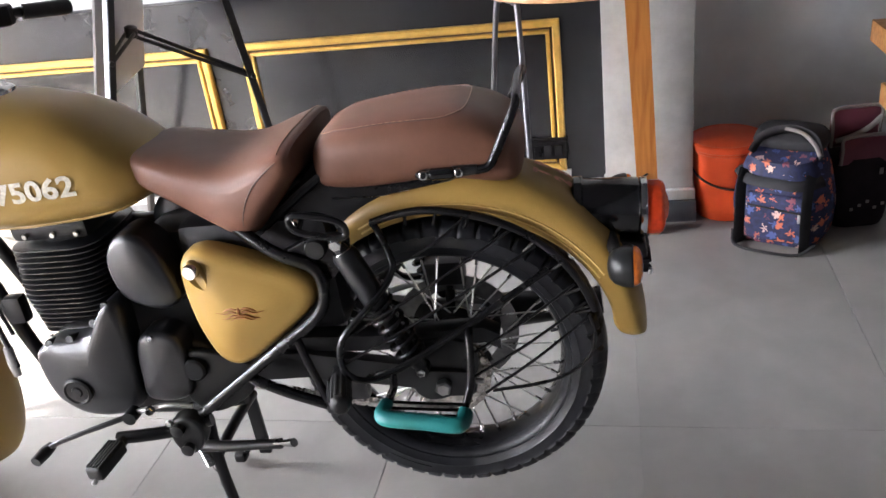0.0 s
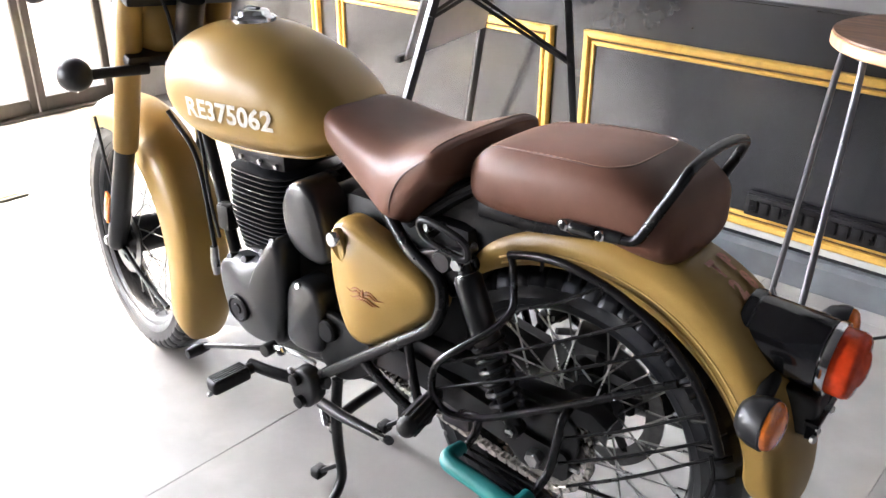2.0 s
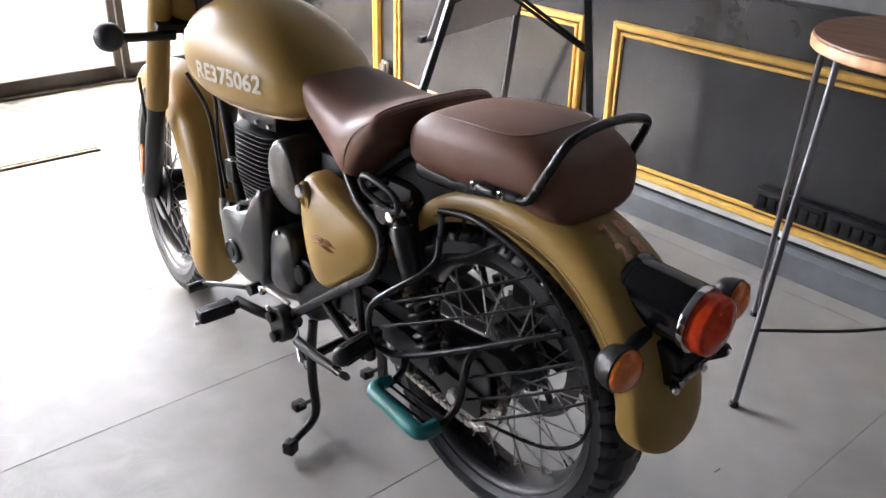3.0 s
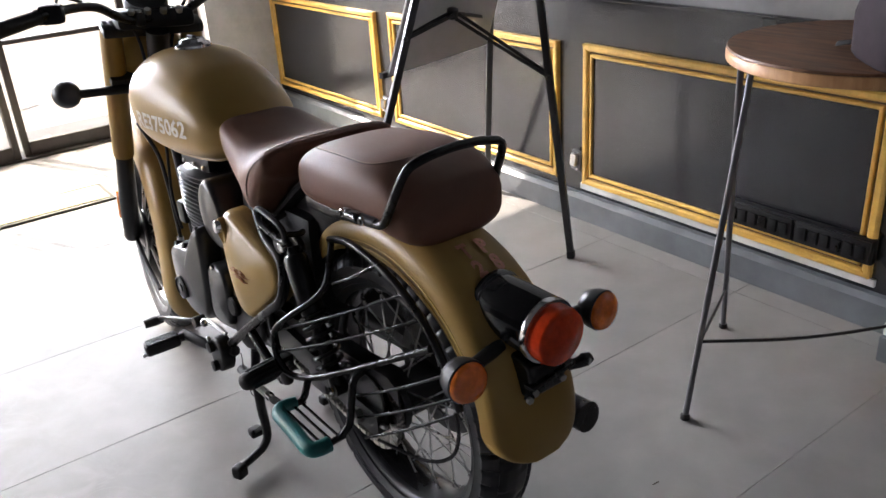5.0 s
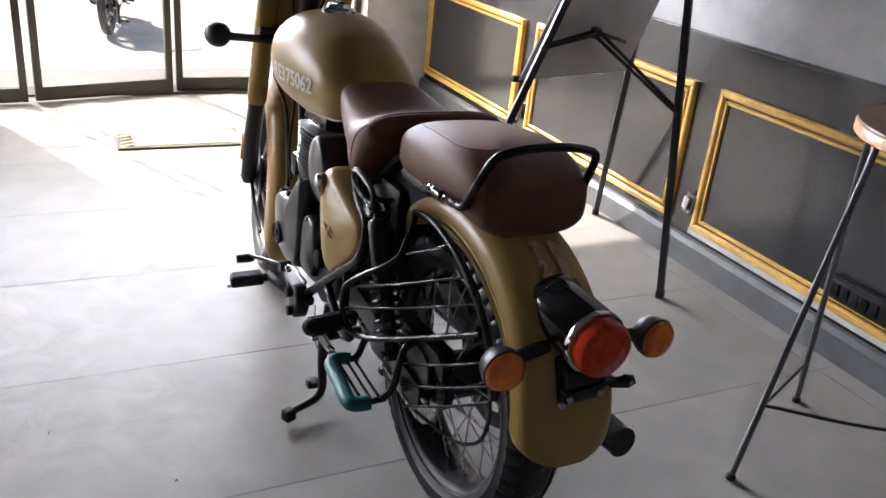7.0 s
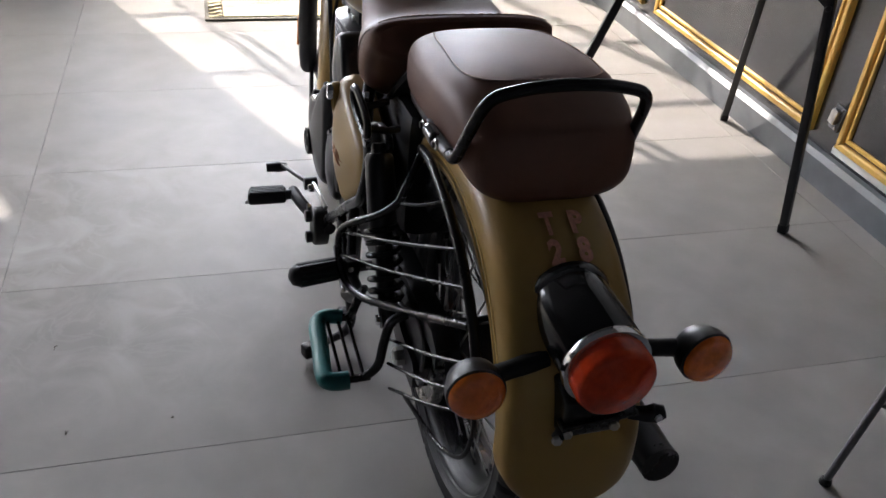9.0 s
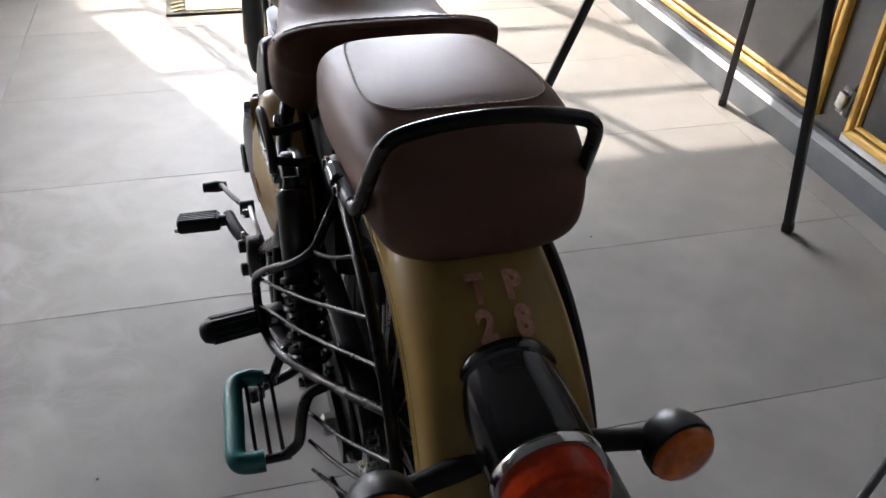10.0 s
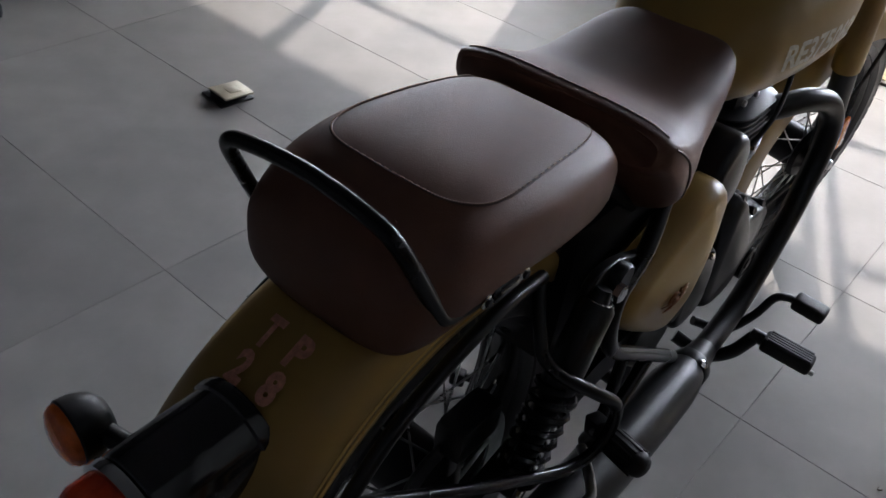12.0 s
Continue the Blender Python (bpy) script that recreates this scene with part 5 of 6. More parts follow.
# ---- guard rails over the rear wheel ----
GUARD = [(0.128, 0.092, 0.700), (0.117, 0.10, 0.686), (0.098, 0.123, 0.652), (0.092, 0.137, 0.628), (0.110, 0.160, 0.599), (0.152, 0.192, 0.562), (0.184, 0.206, 0.530), (0.196, 0.208, 0.492), (0.191, 0.206, 0.457), (0.164, 0.2, 0.436), (0.115, 0.188, 0.442), (0.047, 0.168, 0.472), (-0.051, 0.142, 0.523), (-0.178, 0.104, 0.592)]
guard = bmesh.new()
tube(guard, GUARD, 0.0066, 10)
saree = part("wheel_guard", guard, BLACK, bike, "black welded tube guard over the rear wheel")
ARC = [(0.128, 0.094, 0.700), (0.085, 0.101, 0.714), (0.03, 0.106, 0.722), (-0.03, 0.108, 0.714), (-0.085, 0.109, 0.698), (-0.142, 0.109, 0.668), (-0.192, 0.109, 0.624), (-0.228, 0.109, 0.574), (-0.250, 0.109, 0.522), (-0.255, 0.109, 0.508)]
bm = bmesh.new()
tube(bm, ARC, 0.0072, 10)
part("guard_arc", bm, BLACK, saree, "curved guard tube along the mudguard")
RODS = [((0.055, 0.140, 0.648), (-0.046, 0.108, 0.706)), ((0.188, 0.204, 0.525), (-0.118, 0.109, 0.674)), ((0.193, 0.206, 0.475), (-0.160, 0.109, 0.641)), ((-0.019, 0.170, 0.455), (-0.222, 0.109, 0.562)), ((-0.033, 0.172, 0.417), (-0.238, 0.109, 0.524)), ((-0.050, 0.172, 0.381), (-0.242, 0.109, 0.494))]
for p, q in RODS:
    bm = bmesh.new()
    p, q = Vector(p), Vector(q)
    tube(bm, [p, p.lerp(q, 0.5) + Vector((0, 0.004, -0.004)), q], 0.0028, 7)
    part("guard_rod", bm, BLACK, saree)
for k in range(9):
    a, b = Vector(ARC[1 + k % 9]), Vector(ARC[min(9, 2 + k % 9)])
    p = a.lerp(b, 0.4)
    inward = Vector((-p.x, 0, 0.384 - p.z)).normalized()
    bm = bmesh.new()
    tube(bm, [p + Vector((0, -0.004, 0)), p + inward * 0.028 + Vector((0.010, -0.012, 0))], 0.0035, 6)
    part("guard_tab", bm, BLACK, saree)
bm = bmesh.new()
tube(bm, [(-0.243, 0.109, 0.50), (-0.252, 0.112, 0.462), (-0.235, 0.118, 0.41), (-0.17, 0.13, 0.375), (-0.06, 0.15, 0.37)], 0.0035, 7)
part("guard_rod", bm, BLACK, saree)
for pts in ([(0.165, 0.168, 0.418), (0.118, 0.185, 0.440), (0.112, 0.196, 0.42), (0.120, 0.198, 0.402), (0.124, 0.204, 0.391)], [(-0.031, 0.146, 0.507), (-0.032, 0.170, 0.496), (-0.032, 0.180, 0.46), (-0.026, 0.186, 0.41), (-0.018, 0.204, 0.382)]):
    bm = bmesh.new()
    tube(bm, pts, 0.0075, 9)
    part("step_hanger", bm, BLACK, saree)

# foot step with a teal sleeve
STEP = [(0.122, 0.196, 0.390), (0.128, 0.225, 0.392), (0.125, 0.247, 0.393), (0.108, 0.258, 0.392), (0.055, 0.261, 0.388), (0.002, 0.265, 0.382), (-0.013, 0.258, 0.380), (-0.017, 0.236, 0.380), (-0.018, 0.196, 0.382)]
step = bmesh.new()
tube(step, STEP, 0.0065, 9)
step = part("foot_step", step, BLACK, bike, "black step frame beside the rear wheel")
bm = bmesh.new()
tube(bm, [(0.127, 0.214, 0.392), (0.130, 0.238, 0.394), (0.125, 0.252, 0.394), (0.108, 0.259, 0.393), (0.055, 0.262, 0.389), (0.002, 0.266, 0.383), (-0.014, 0.261, 0.381), (-0.019, 0.246, 0.381), (-0.019, 0.230, 0.381)], 0.0125, 14, flat=1.2)
part("step_sleeve", bm, TEAL, step, "teal plastic sleeve on the step")
for y in (0.205, 0.222, 0.240):
    bm = bmesh.new()
    tube(bm, [(0.124, y, 0.391), (0.05, y, 0.385), (-0.016, y, 0.381)], 0.003, 6)
    part("step_rod", bm, BLACK, step)

# plain guard rail on the right flank
bm = bmesh.new()
tube(bm, [(x, -y, z) for x, y, z in GUARD], 0.0085, 10)
right_guard = part("side_rail", bm, BLACK, bike, "black bent tube rail on the right flank")
bm = bmesh.new()
tube(bm, [(x, -y, z) for x, y, z in ARC], 0.0085, 10)
part("guard_arc", bm, BLACK, right_guard)


# ---- pegs, levers and stands ----
def ribbed_peg(name, base, tip, w, h, label):
    base, tip = Vector(base), Vector(tip)
    d = tip - base
    rot = d.to_track_quat("X", "Z")
    bm = bmesh.new()
    box(bm, base + d * 0.58, (d.length * 0.84, w, h), min(w, h) * 0.3, rot, 3)
    peg = part(name, bm, RUBBER, bike, label)
    bm = bmesh.new()
    for k in range(5):
        off = rot @ Vector((0, (-0.36 + 0.18 * k) * w, h * 0.5))
        bar(bm, base + d * 0.22 + off, base + d * 0.94 + off, 0.0035, 0.004, 0.001)
    part("peg_ribs", bm, RUBBER, peg)
    bm = bmesh.new()
    tube(bm, [base - d * 0.05, base + d * 0.25], 0.012, 10)
    part("peg_hinge", bm, SATIN, peg)
    bm = bmesh.new()
    turn(bm, [(0.005, 0), (0.005, 0.008), (0.003, 0.010)], tip - d.normalized() * 0.002 + Vector((0, 0, -h * 0.45)), d, 8)
    part("peg_stop", bm, STEEL, peg)
    return peg


ribbed_peg("rider_peg", (0.662, 0.222, 0.334), (0.676, 0.320, 0.327), 0.036, 0.030, "ribbed rubber rider footpeg")
ribbed_peg("rider_peg", (0.690, -0.249, 0.338), (0.698, -0.355, 0.331), 0.036, 0.030, "ribbed rubber rider footpeg")


def round_peg(base, tip, label):
    """A stout rubber peg with fine lengthwise ribs and a domed end."""
    base, tip = Vector(base), Vector(tip)
    d = tip - base
    n = d.length
    bm = bmesh.new()
    turn(bm, [(0.011, -0.012), (0.012, 0.004), (0.0175, 0.008), (0.0185, 0.02), (0.0195, n * 0.75), (0.0185, n - 0.012), (0.0155, n - 0.004), (0.009, n), (0.001, n + 0.001)], base, d, 28)
    peg = part("pillion_peg", bm, RUBBER, bike, label)
    rot = d.to_track_quat("X", "Z")
    bm = bmesh.new()
    for k in range(14):
        a = 2 * math.pi * k / 14
        off = rot @ Vector((0, math.cos(a), math.sin(a)))
        bar(bm, base + d * 0.2 + off * 0.0188, base + d * 0.86 + off * 0.0194, 0.0035, 0.003, 0.0008)
    part("peg_ribs", bm, RUBBER, peg)
    bm = bmesh.new()
    box(bm, base - d * 0.05, (0.028, 0.024, 0.03), 0.004, rot)
    part("peg_hinge", bm, SATIN, peg)
    bolt(peg, base - d * 0.02 + Vector((-0.014, 0, 0.004)), (-1, 0, 0), 0.006, 0.005)
    return peg


round_peg((0.212, 0.188, 0.436), (0.184, 0.292, 0.444), "chunky black rubber pillion peg")
round_peg((0.225, -0.185, 0.430), (0.190, -0.268, 0.450), "folded black rubber pillion peg")
for side in (1, -1):
    bm = bmesh.new()
    tube(bm, [(0.245, side * 0.168, 0.37), (0.235, side * 0.178, 0.40), (0.225, side * 0.186, 0.428)], 0.013, 10)
    part("peg_bracket", bm, SATIN, bike)
    bm = bmesh.new()
    pts = [(0.50, 0.168, 0.335), (0.56, 0.185, 0.325), (0.62, 0.21, 0.332), (0.675, 0.222, 0.336)] if side > 0 else [(0.655, -0.13, 0.275), (0.665, -0.187, 0.262), (0.68, -0.227, 0.285), (0.69, -0.252, 0.335)]
    tube(bm, pts, 0.0125, 10)
    part("footrest_bar", bm, SATIN, bike)
bm = bmesh.new()
slab(bm, [(0.575, 0.345), (0.545, 0.362), (0.515, 0.35), (0.508, 0.315), (0.53, 0.278), (0.56, 0.275), (0.578, 0.305)], 0.165, 0.20, 0.008)
hub_plate = part("footrest_bracket", bm, SATIN, bike, "black footrest bracket")
for x, z in ((0.555, 0.338), (0.545, 0.292)):
    bm = bmesh.new()
    turn(bm, [(0.013, 0), (0.013, 0.012), (0.006, 0.014)], (x, 0.2, z), (0, 1, 0), 16)
    part("pivot_boss", bm, SATIN, hub_plate)
bolt(hub_plate, (0.572, 0.198, 0.352), (0, 1, 0), 0.007, 0.007)

# bright tube brace over the silencer
bm = bmesh.new()
tube(bm, [(0.196, -0.178, 0.412), (0.179, -0.198, 0.408), (0.155, -0.222, 0.402), (0.138, -0.228, 0.397), (0.10, -0.215, 0.396), (0.03, -0.178, 0.398), (-0.05, -0.140, 0.402)], 0.0075, 10)
part("silencer_brace", bm, STEEL, bike, "dull steel tube brace over the silencer")

# gear lever with its rubber pad
bm = bmesh.new()
tube(bm, [(0.655, 0.185, 0.362), (0.69, 0.20, 0.358), (0.75, 0.215, 0.345), (0.81, 0.222, 0.326), (0.83, 0.225, 0.315)], [0.009, 0.0085, 0.0075, 0.0075, 0.008], 9, flat=0.7)
lever = part("gear_lever", bm, SATIN, bike, "black gear lever")
bm = bmesh.new()
tube(bm, [(0.828, 0.216, 0.316), (0.834, 0.235, 0.314), (0.838, 0.262, 0.312)], [0.010, 0.013, 0.011], 12)
part("lever_pad", bm, RUBBER, lever)
bm = bmesh.new()
turn(bm, [(0.014, -0.014), (0.014, 0.014)], (0.655, 0.185, 0.362), (0, 1, 0), 14)
part("lever_boss", bm, SATIN, lever)
bm = bmesh.new()
tube(bm, [(0.655, 0.18, 0.365), (0.58, 0.178, 0.378), (0.53, 0.172, 0.37)], 0.005, 8)
part("linkage", bm, STEEL, lever)
bolt(lever, (0.61, 0.185, 0.375), (0, 1, 0), 0.009, 0.012, CHROME)

# brake pedal
bm = bmesh.new()
tube(bm, [(0.70, -0.14, 0.29), (0.74, -0.19, 0.275), (0.775, -0.222, 0.31), (0.80, -0.238, 0.347), (0.815, -0.255, 0.352), (0.826, -0.27, 0.346)], [0.009, 0.0085, 0.008, 0.008, 0.008, 0.007], 9)
pedal = part("brake_pedal", bm, SATIN, bike, "black brake pedal")
bm = bmesh.new()
box(bm, (0.828, -0.298, 0.346), (0.040, 0.062, 0.026), 0.010, Euler((0.05, 0, 0)), 3)
part("pedal_pad", bm, RUBBER, pedal)

# centre stand down, with its foot lever
bm = bmesh.new()
tube(bm, [(0.548, 0.100, 0.290), (0.548, 0.110, 0.21), (0.544, 0.113, 0.13), (0.541, 0.110, 0.055), (0.535, 0.128, 0.026), (0.518, 0.168, 0.021), (0.502, 0.205, 0.021)], [0.012, 0.0125, 0.012, 0.0115, 0.011, 0.010, 0.009], 10)
bar(bm, (0.556, -0.100, 0.290), (0.556, -0.112, 0.022), 0.030, 0.014, 0.004)
bar(bm, (0.552, 0.098, 0.285), (0.558, 0.104, 0.100), 0.034, 0.006, 0.002)
tube(bm, [(0.546, 0.105, 0.20), (0.546, 0, 0.205), (0.546, -0.105, 0.20)], 0.012, 10)
stand = part("centre_stand", bm, SATIN, bike, "black centre stand planted on the floor")
bm = bmesh.new()
box(bm, (0.498, 0.214, 0.0165), (0.030, 0.032, 0.034), 0.008, Euler((0, 0, 0.4)), 3)
part("stand_foot", bm, RUBBER, stand)
for side in (1, -1):
    bm = bmesh.new()
    bar(bm, (0.548, side * 0.110, 0.075), (0.612, side * 0.108, 0.022), 0.016, 0.010, 0.003)
    part("stand_gusset", bm, SATIN, stand)
    bm = bmesh.new()
    box(bm, (0.620, side * 0.108, 0.017), (0.028, 0.034, 0.026), 0.008, None, 3)
    part("stand_pad", bm, RUBBER, stand)
bm = bmesh.new()
coil = [Vector((0.566 - 0.010 * i / 132, 0.130, 0.245 - 0.055 * i / 132)) + 0.008 * Vector((math.cos(i * 0.7854), math.sin(i * 0.7854), 0)) for i in range(133)]
tube(bm, coil, 0.0015, 5, n=1)
tube(bm, [(0.568, 0.130, 0.285), (0.567, 0.130, 0.262), (0.566, 0.130, 0.244)], 0.0016, 6)
tube(bm, [(0.556, 0.130, 0.19), (0.554, 0.126, 0.17), (0.552, 0.115, 0.155)], 0.0016, 6)
part("stand_spring", bm, CHROME, stand, "bright return spring")
bm = bmesh.new()
tube(bm, [(0.560, 0.138, 0.246), (0.49, 0.146, 0.250), (0.42, 0.153, 0.258), (0.375, 0.157, 0.263)], [0.0125, 0.0115, 0.0105, 0.0105], 12)
lever_arm = part("stand_lever", bm, SATIN, stand, "black foot lever of the stand")
bm = bmesh.new()
tube(bm, [(0.39, 0.156, 0.261), (0.368, 0.158, 0.264), (0.348, 0.159, 0.266)], [0.0105, 0.0135, 0.018], 12, flat=0.5)
part("lever_tip", bm, STEEL, lever_arm, "worn bare metal lever tip")

# ---- front end ----
fixed_parts = set(bike.children)


for side in (1, -1):
    y = side * 0.105
    bm = bmesh.new()
    tube(bm, [(1.126, y, 1.0), (1.152, y, 0.92), (1.205, y, 0.76), (1.242, y, 0.648), (1.245, y, 0.640)], [0.028, 0.0295, 0.030, 0.0295, 0.027], 20, n=3)
    fork = part("fork_shroud", bm, SAND, bike, "sand-painted upper fork shroud")
    bm = bmesh.new()
    tube(bm, [(1.242, y, 0.655), (1.312, y * 0.98, 0.50), (1.376, y * 0.94, 0.385), (1.411, y * 0.92, 0.334), (1.416, y * 0.92, 0.322)], [0.024, 0.0265, 0.026, 0.023, 0.017], 18, n=3)
    leg = part("fork_leg", bm, SATIN, bike, "black lower fork leg")
    bm = bmesh.new()
    box(bm, (1.356, side * 0.128, 0.458), (0.028, 0.008, 0.088), 0.004, Euler((0, -0.4, 0)))
    part("reflector", bm, AMBER, leg, "orange side reflector")
    bm = bmesh.new()
    turn(bm, [(0.013, -0.02), (0.013, 0.018), (0.010, 0.022), (0.002, 0.022)], (1.423, side * 0.1, 0.342), (0, side, 0), 12)
    part("axle_nut", bm, STEEL, leg)
    # mudguard stays
    bm = bmesh.new()
    tube(bm, [(1.418, side * 0.085, 0.331), (1.285, side * 0.083, 0.275), (1.150, side * 0.078, 0.240)], 0.0062, 8)
    part("mudguard_stay", bm, SATIN, front_fender)
    bm = bmesh.new()
    tube(bm, [(1.378, side * 0.085, 0.409), (1.448, side * 0.085, 0.529), (1.518, side * 0.078, 0.654)], 0.0045, 8)
    part("mudguard_stay", bm, SATIN, front_fender)
    indicator(side, (1.125, side * 0.08, 0.846), (1.130, side * 0.238, 0.846), (1, 0.1 * side, 0), "front indicator seen from behind")

bm = bmesh.new()
turn(bm, [(0.04, -0.09), (0.075, -0.075), (0.094, -0.04), (0.100, 0.0), (0.102, 0.05), (0.096, 0.06)], (1.215, 0, 0.93), (1, 0, -0.05), 36)
lamp = part("headlamp", bm, SAND, bike, "sand-painted headlamp shell")
bm = bmesh.new()
turn(bm, [(0.094, 0.055), (0.09, 0.072), (0.06, 0.085), (0.01, 0.09)], (1.215, 0, 0.93), (1, 0, -0.05), 36)
part("headlamp_glass", bm, GLASS, lamp)
for z, w in ((1.005, 0.26), (0.87, 0.25)):
    bm = bmesh.new()
    box(bm, (1.115 + (1.005 - z) * 0.3, 0, z), (0.07, w, 0.028), 0.01, Euler((0, -0.3, 0)))
    part("fork_yoke", bm, SATIN, bike)
bm = bmesh.new()
tube(bm, [(1.05, 0, 1.0), (1.10, 0, 0.86)], 0.03, 14)
part("steering_head", bm, SATIN, bike)
bm = bmesh.new()
turn(bm, [(0.02, -0.05), (0.05, -0.045), (0.056, 0.0), (0.052, 0.012), (0.046, 0.008), (0.002, 0.008)], (1.10, 0.01, 1.07), (-0.55, 0, 1), 30)
meter = part("speedometer", bm, PLASTIC, bike, "round black speedometer")
bm = bmesh.new()
box(bm, (1.085, 0, 1.03), (0.09, 0.2, 0.05), 0.018)
part("switch_panel", bm, PLASTIC, bike)
for k in range(4):
    bolt(bike, (1.045, -0.06 + 0.04 * k, 1.045), (-0.7, 0, 1), 0.010, 0.014)

bm = bmesh.new()
HALF_BAR = [(0.905, 0.40, 1.070), (0.945, 0.31, 1.082), (0.985, 0.22, 1.088), (1.02, 0.155, 1.08), (1.04, 0.11, 1.055), (1.05, 0.07, 1.035)]
tube(bm, HALF_BAR + [(1.053, 0, 1.03)] + [(x, -y, z) for x, y, z in reversed(HALF_BAR)], 0.0115, 12)
bars = part("handlebar", bm, BLACK, bike, "black tubular handlebar")
for side in (1, -1):
    p, q = Vector((0.897, side * 0.418, 1.068)), Vector((0.945, side * 0.31, 1.082))
    bm = bmesh.new()
    tube(bm, [p, p.lerp(q, 0.06), p.lerp(q, 0.9), q], [0.012, 0.0175, 0.0165, 0.019], 14, n=3)
    part("grip", bm, RUBBER, bars, "black rubber grip")
    bm = bmesh.new()
    box(bm, (0.962, side * 0.275, 1.083), (0.042, 0.055, 0.045), 0.012, Euler((0, 0, side * -0.42)))
    part("switch_pod", bm, PLASTIC, bars)
    bm = bmesh.new()
    tube(bm, [(0.985, side * 0.25, 1.085), (1.01, side * 0.30, 1.075), (0.995, side * 0.37, 1.065), (0.965, side * 0.425, 1.06)], [0.008, 0.006, 0.005, 0.006], 8)
    part("hand_lever", bm, BLACK, bars, "black hand lever")
    bm = bmesh.new()
    box(bm, (1.05, side * 0.045, 1.035), (0.036, 0.026, 0.036), 0.008)
    clamp = part("bar_clamp", bm, SATIN, bars)
    for dx in (-0.011, 0.011):
        bolt(clamp, (1.05 + dx, side * 0.045, 1.052), (0, 0, 1), 0.006, 0.006)
fixed_parts.add(bars)
# the front end stands turned a little to the right
axis = Vector((-0.30, 0, 0.954)).normalized()
pivot = Vector((1.09, 0, 0.93))
STEER = Matrix.Translation(pivot) @ Matrix.Rotation(radians(-10.0), 4, axis) @ Matrix.Translation(-pivot)
for ob in [o for o in bike.children if o not in fixed_parts] + [front_wheel, front_fender]:
    ob.matrix_basis = STEER @ ob.matrix_basis
# cables from the bars to the engine
for pts, r in (([(0.97, 0.26, 1.08), (1.04, 0.22, 1.11), (1.09, 0.06, 1.02), (1.06, 0.045, 0.88), (0.995, 0.06, 0.72), (0.945, 0.088, 0.60), (0.93, 0.085, 0.50)], 0.0042), ([(0.97, -0.26, 1.08), (1.06, -0.2, 1.12), (1.09, -0.1, 1.06), (1.1, -0.04, 0.92), (0.95, -0.03, 0.80)], 0.0042), ([(1.03, 0.11, 0.78), (0.985, 0.09, 0.70), (0.965, 0.087, 0.62), (0.958, 0.085, 0.52), (0.95, 0.085, 0.42)], 0.0055)):
    bm = bmesh.new()
    tube(bm, pts, r, 7)
    part("cable", bm, RUBBER, bike)
bm = bmesh.new()
tube(bm, [(0.955, 0.086, 0.47), (0.957, 0.086, 0.43), (0.957, 0.086, 0.40)], [0.009, 0.011, 0.008], 10)
part("cable_end", bm, STEEL, bike)
bm = bmesh.new()
box(bm, (0.905, 0.075, 0.555), (0.04, 0.03, 0.06), 0.008)
part("horn_bracket", bm, SATIN, bike)

# throttle body and cable bracket beside the right of the cylinder
bm = bmesh.new()
turn(bm, [(0.026, -0.04), (0.028, -0.02), (0.024, 0.0), (0.027, 0.03), (0.022, 0.045)], (0.655, -0.085, 0.655), (1, 0.05, 0.05), 20)
throttle = part("throttle_body", bm, GREY_CASE, bike, "dark throttle body behind the cylinder")
bm = bmesh.new()
box(bm, (0.67, -0.118, 0.648), (0.05, 0.012, 0.03), 0.004, Euler((0.1, 0.4, 0.2)))
part("cable_bracket", bm, STEEL, throttle, "bright plated cable bracket")
for k in range(3):
    bolt(throttle, (0.648 + 0.02 * k, -0.125, 0.642 + 0.008 * k), (0, -1, 0.4), 0.006, 0.007, CHROME)
bm = bmesh.new()
tube(bm, [(0.69, -0.12, 0.655), (0.76, -0.125, 0.70), (0.86, -0.10, 0.76), (0.98, -0.06, 0.83)], 0.0042, 8)
part("throttle_cable", bm, RUBBER, throttle)
bm = bmesh.new()
box(bm, (0.70, -0.10, 0.60), (0.03, 0.03, 0.07), 0.008, Euler((0, 0.3, 0)))
part("sensor_plug", bm, PLASTIC, throttle)


# ---- easel by the wall ----
easel = empty("easel", pose(-1.0, 2.75, 0), "black metal tripod easel holding a grey board", "easel")
EO = Vector((-1.0, 2.75, 0))
APEX = Vector((-0.985, 2.81, 1.90))
FEET = {"a": Vector((-0.802, 2.926, 0)), "b": Vector((-1.568, 3.165, 0)), "c": Vector((-1.187, 2.21, 0))}
for key, foot in FEET.items():
    bm = bmesh.new()
    d = (APEX - foot).normalized()
    bar(bm, foot + d * 0.012 - EO, APEX - EO, 0.024, 0.024, 0.004)
    leg = part("leg", bm, EASEL_METAL, easel)
    bm = bmesh.new()
    bar(bm, foot + Vector((0, 0, 0.002)) - EO, foot + d * 0.03 - EO, 0.028, 0.028, 0.004)
    part("rubber_foot", bm, RUBBER, leg)
HUB = Vector((-1.142, 2.70, 0.88))
bm = bmesh.new()
turn(bm, [(0.012, -0.02), (0.02, -0.015), (0.02, 0.015), (0.012, 0.02)], HUB - EO, (0.2, 0, 1), 14)
part("hub", bm, EASEL_METAL, easel)
for key, z in (("a", 0.673), ("b", 0.80), ("c", 0.84)):
    foot = FEET[key]
    p = foot.lerp(APEX, z / APEX.z)
    for dx in (0.012, -0.012):
        bm = bmesh.new()
        bar(bm, HUB + Vector((dx, dx, 0)) - EO, p + Vector((dx, dx, 0)) * 0.5 - EO, 0.005, 0.012, 0.0015)
        part("brace", bm, EASEL_METAL, easel)
    bolt(easel, p + Vector((0.012, -0.012, 0)) - EO, (0.6, -0.8, 0), 0.009, 0.01, EASEL_METAL)
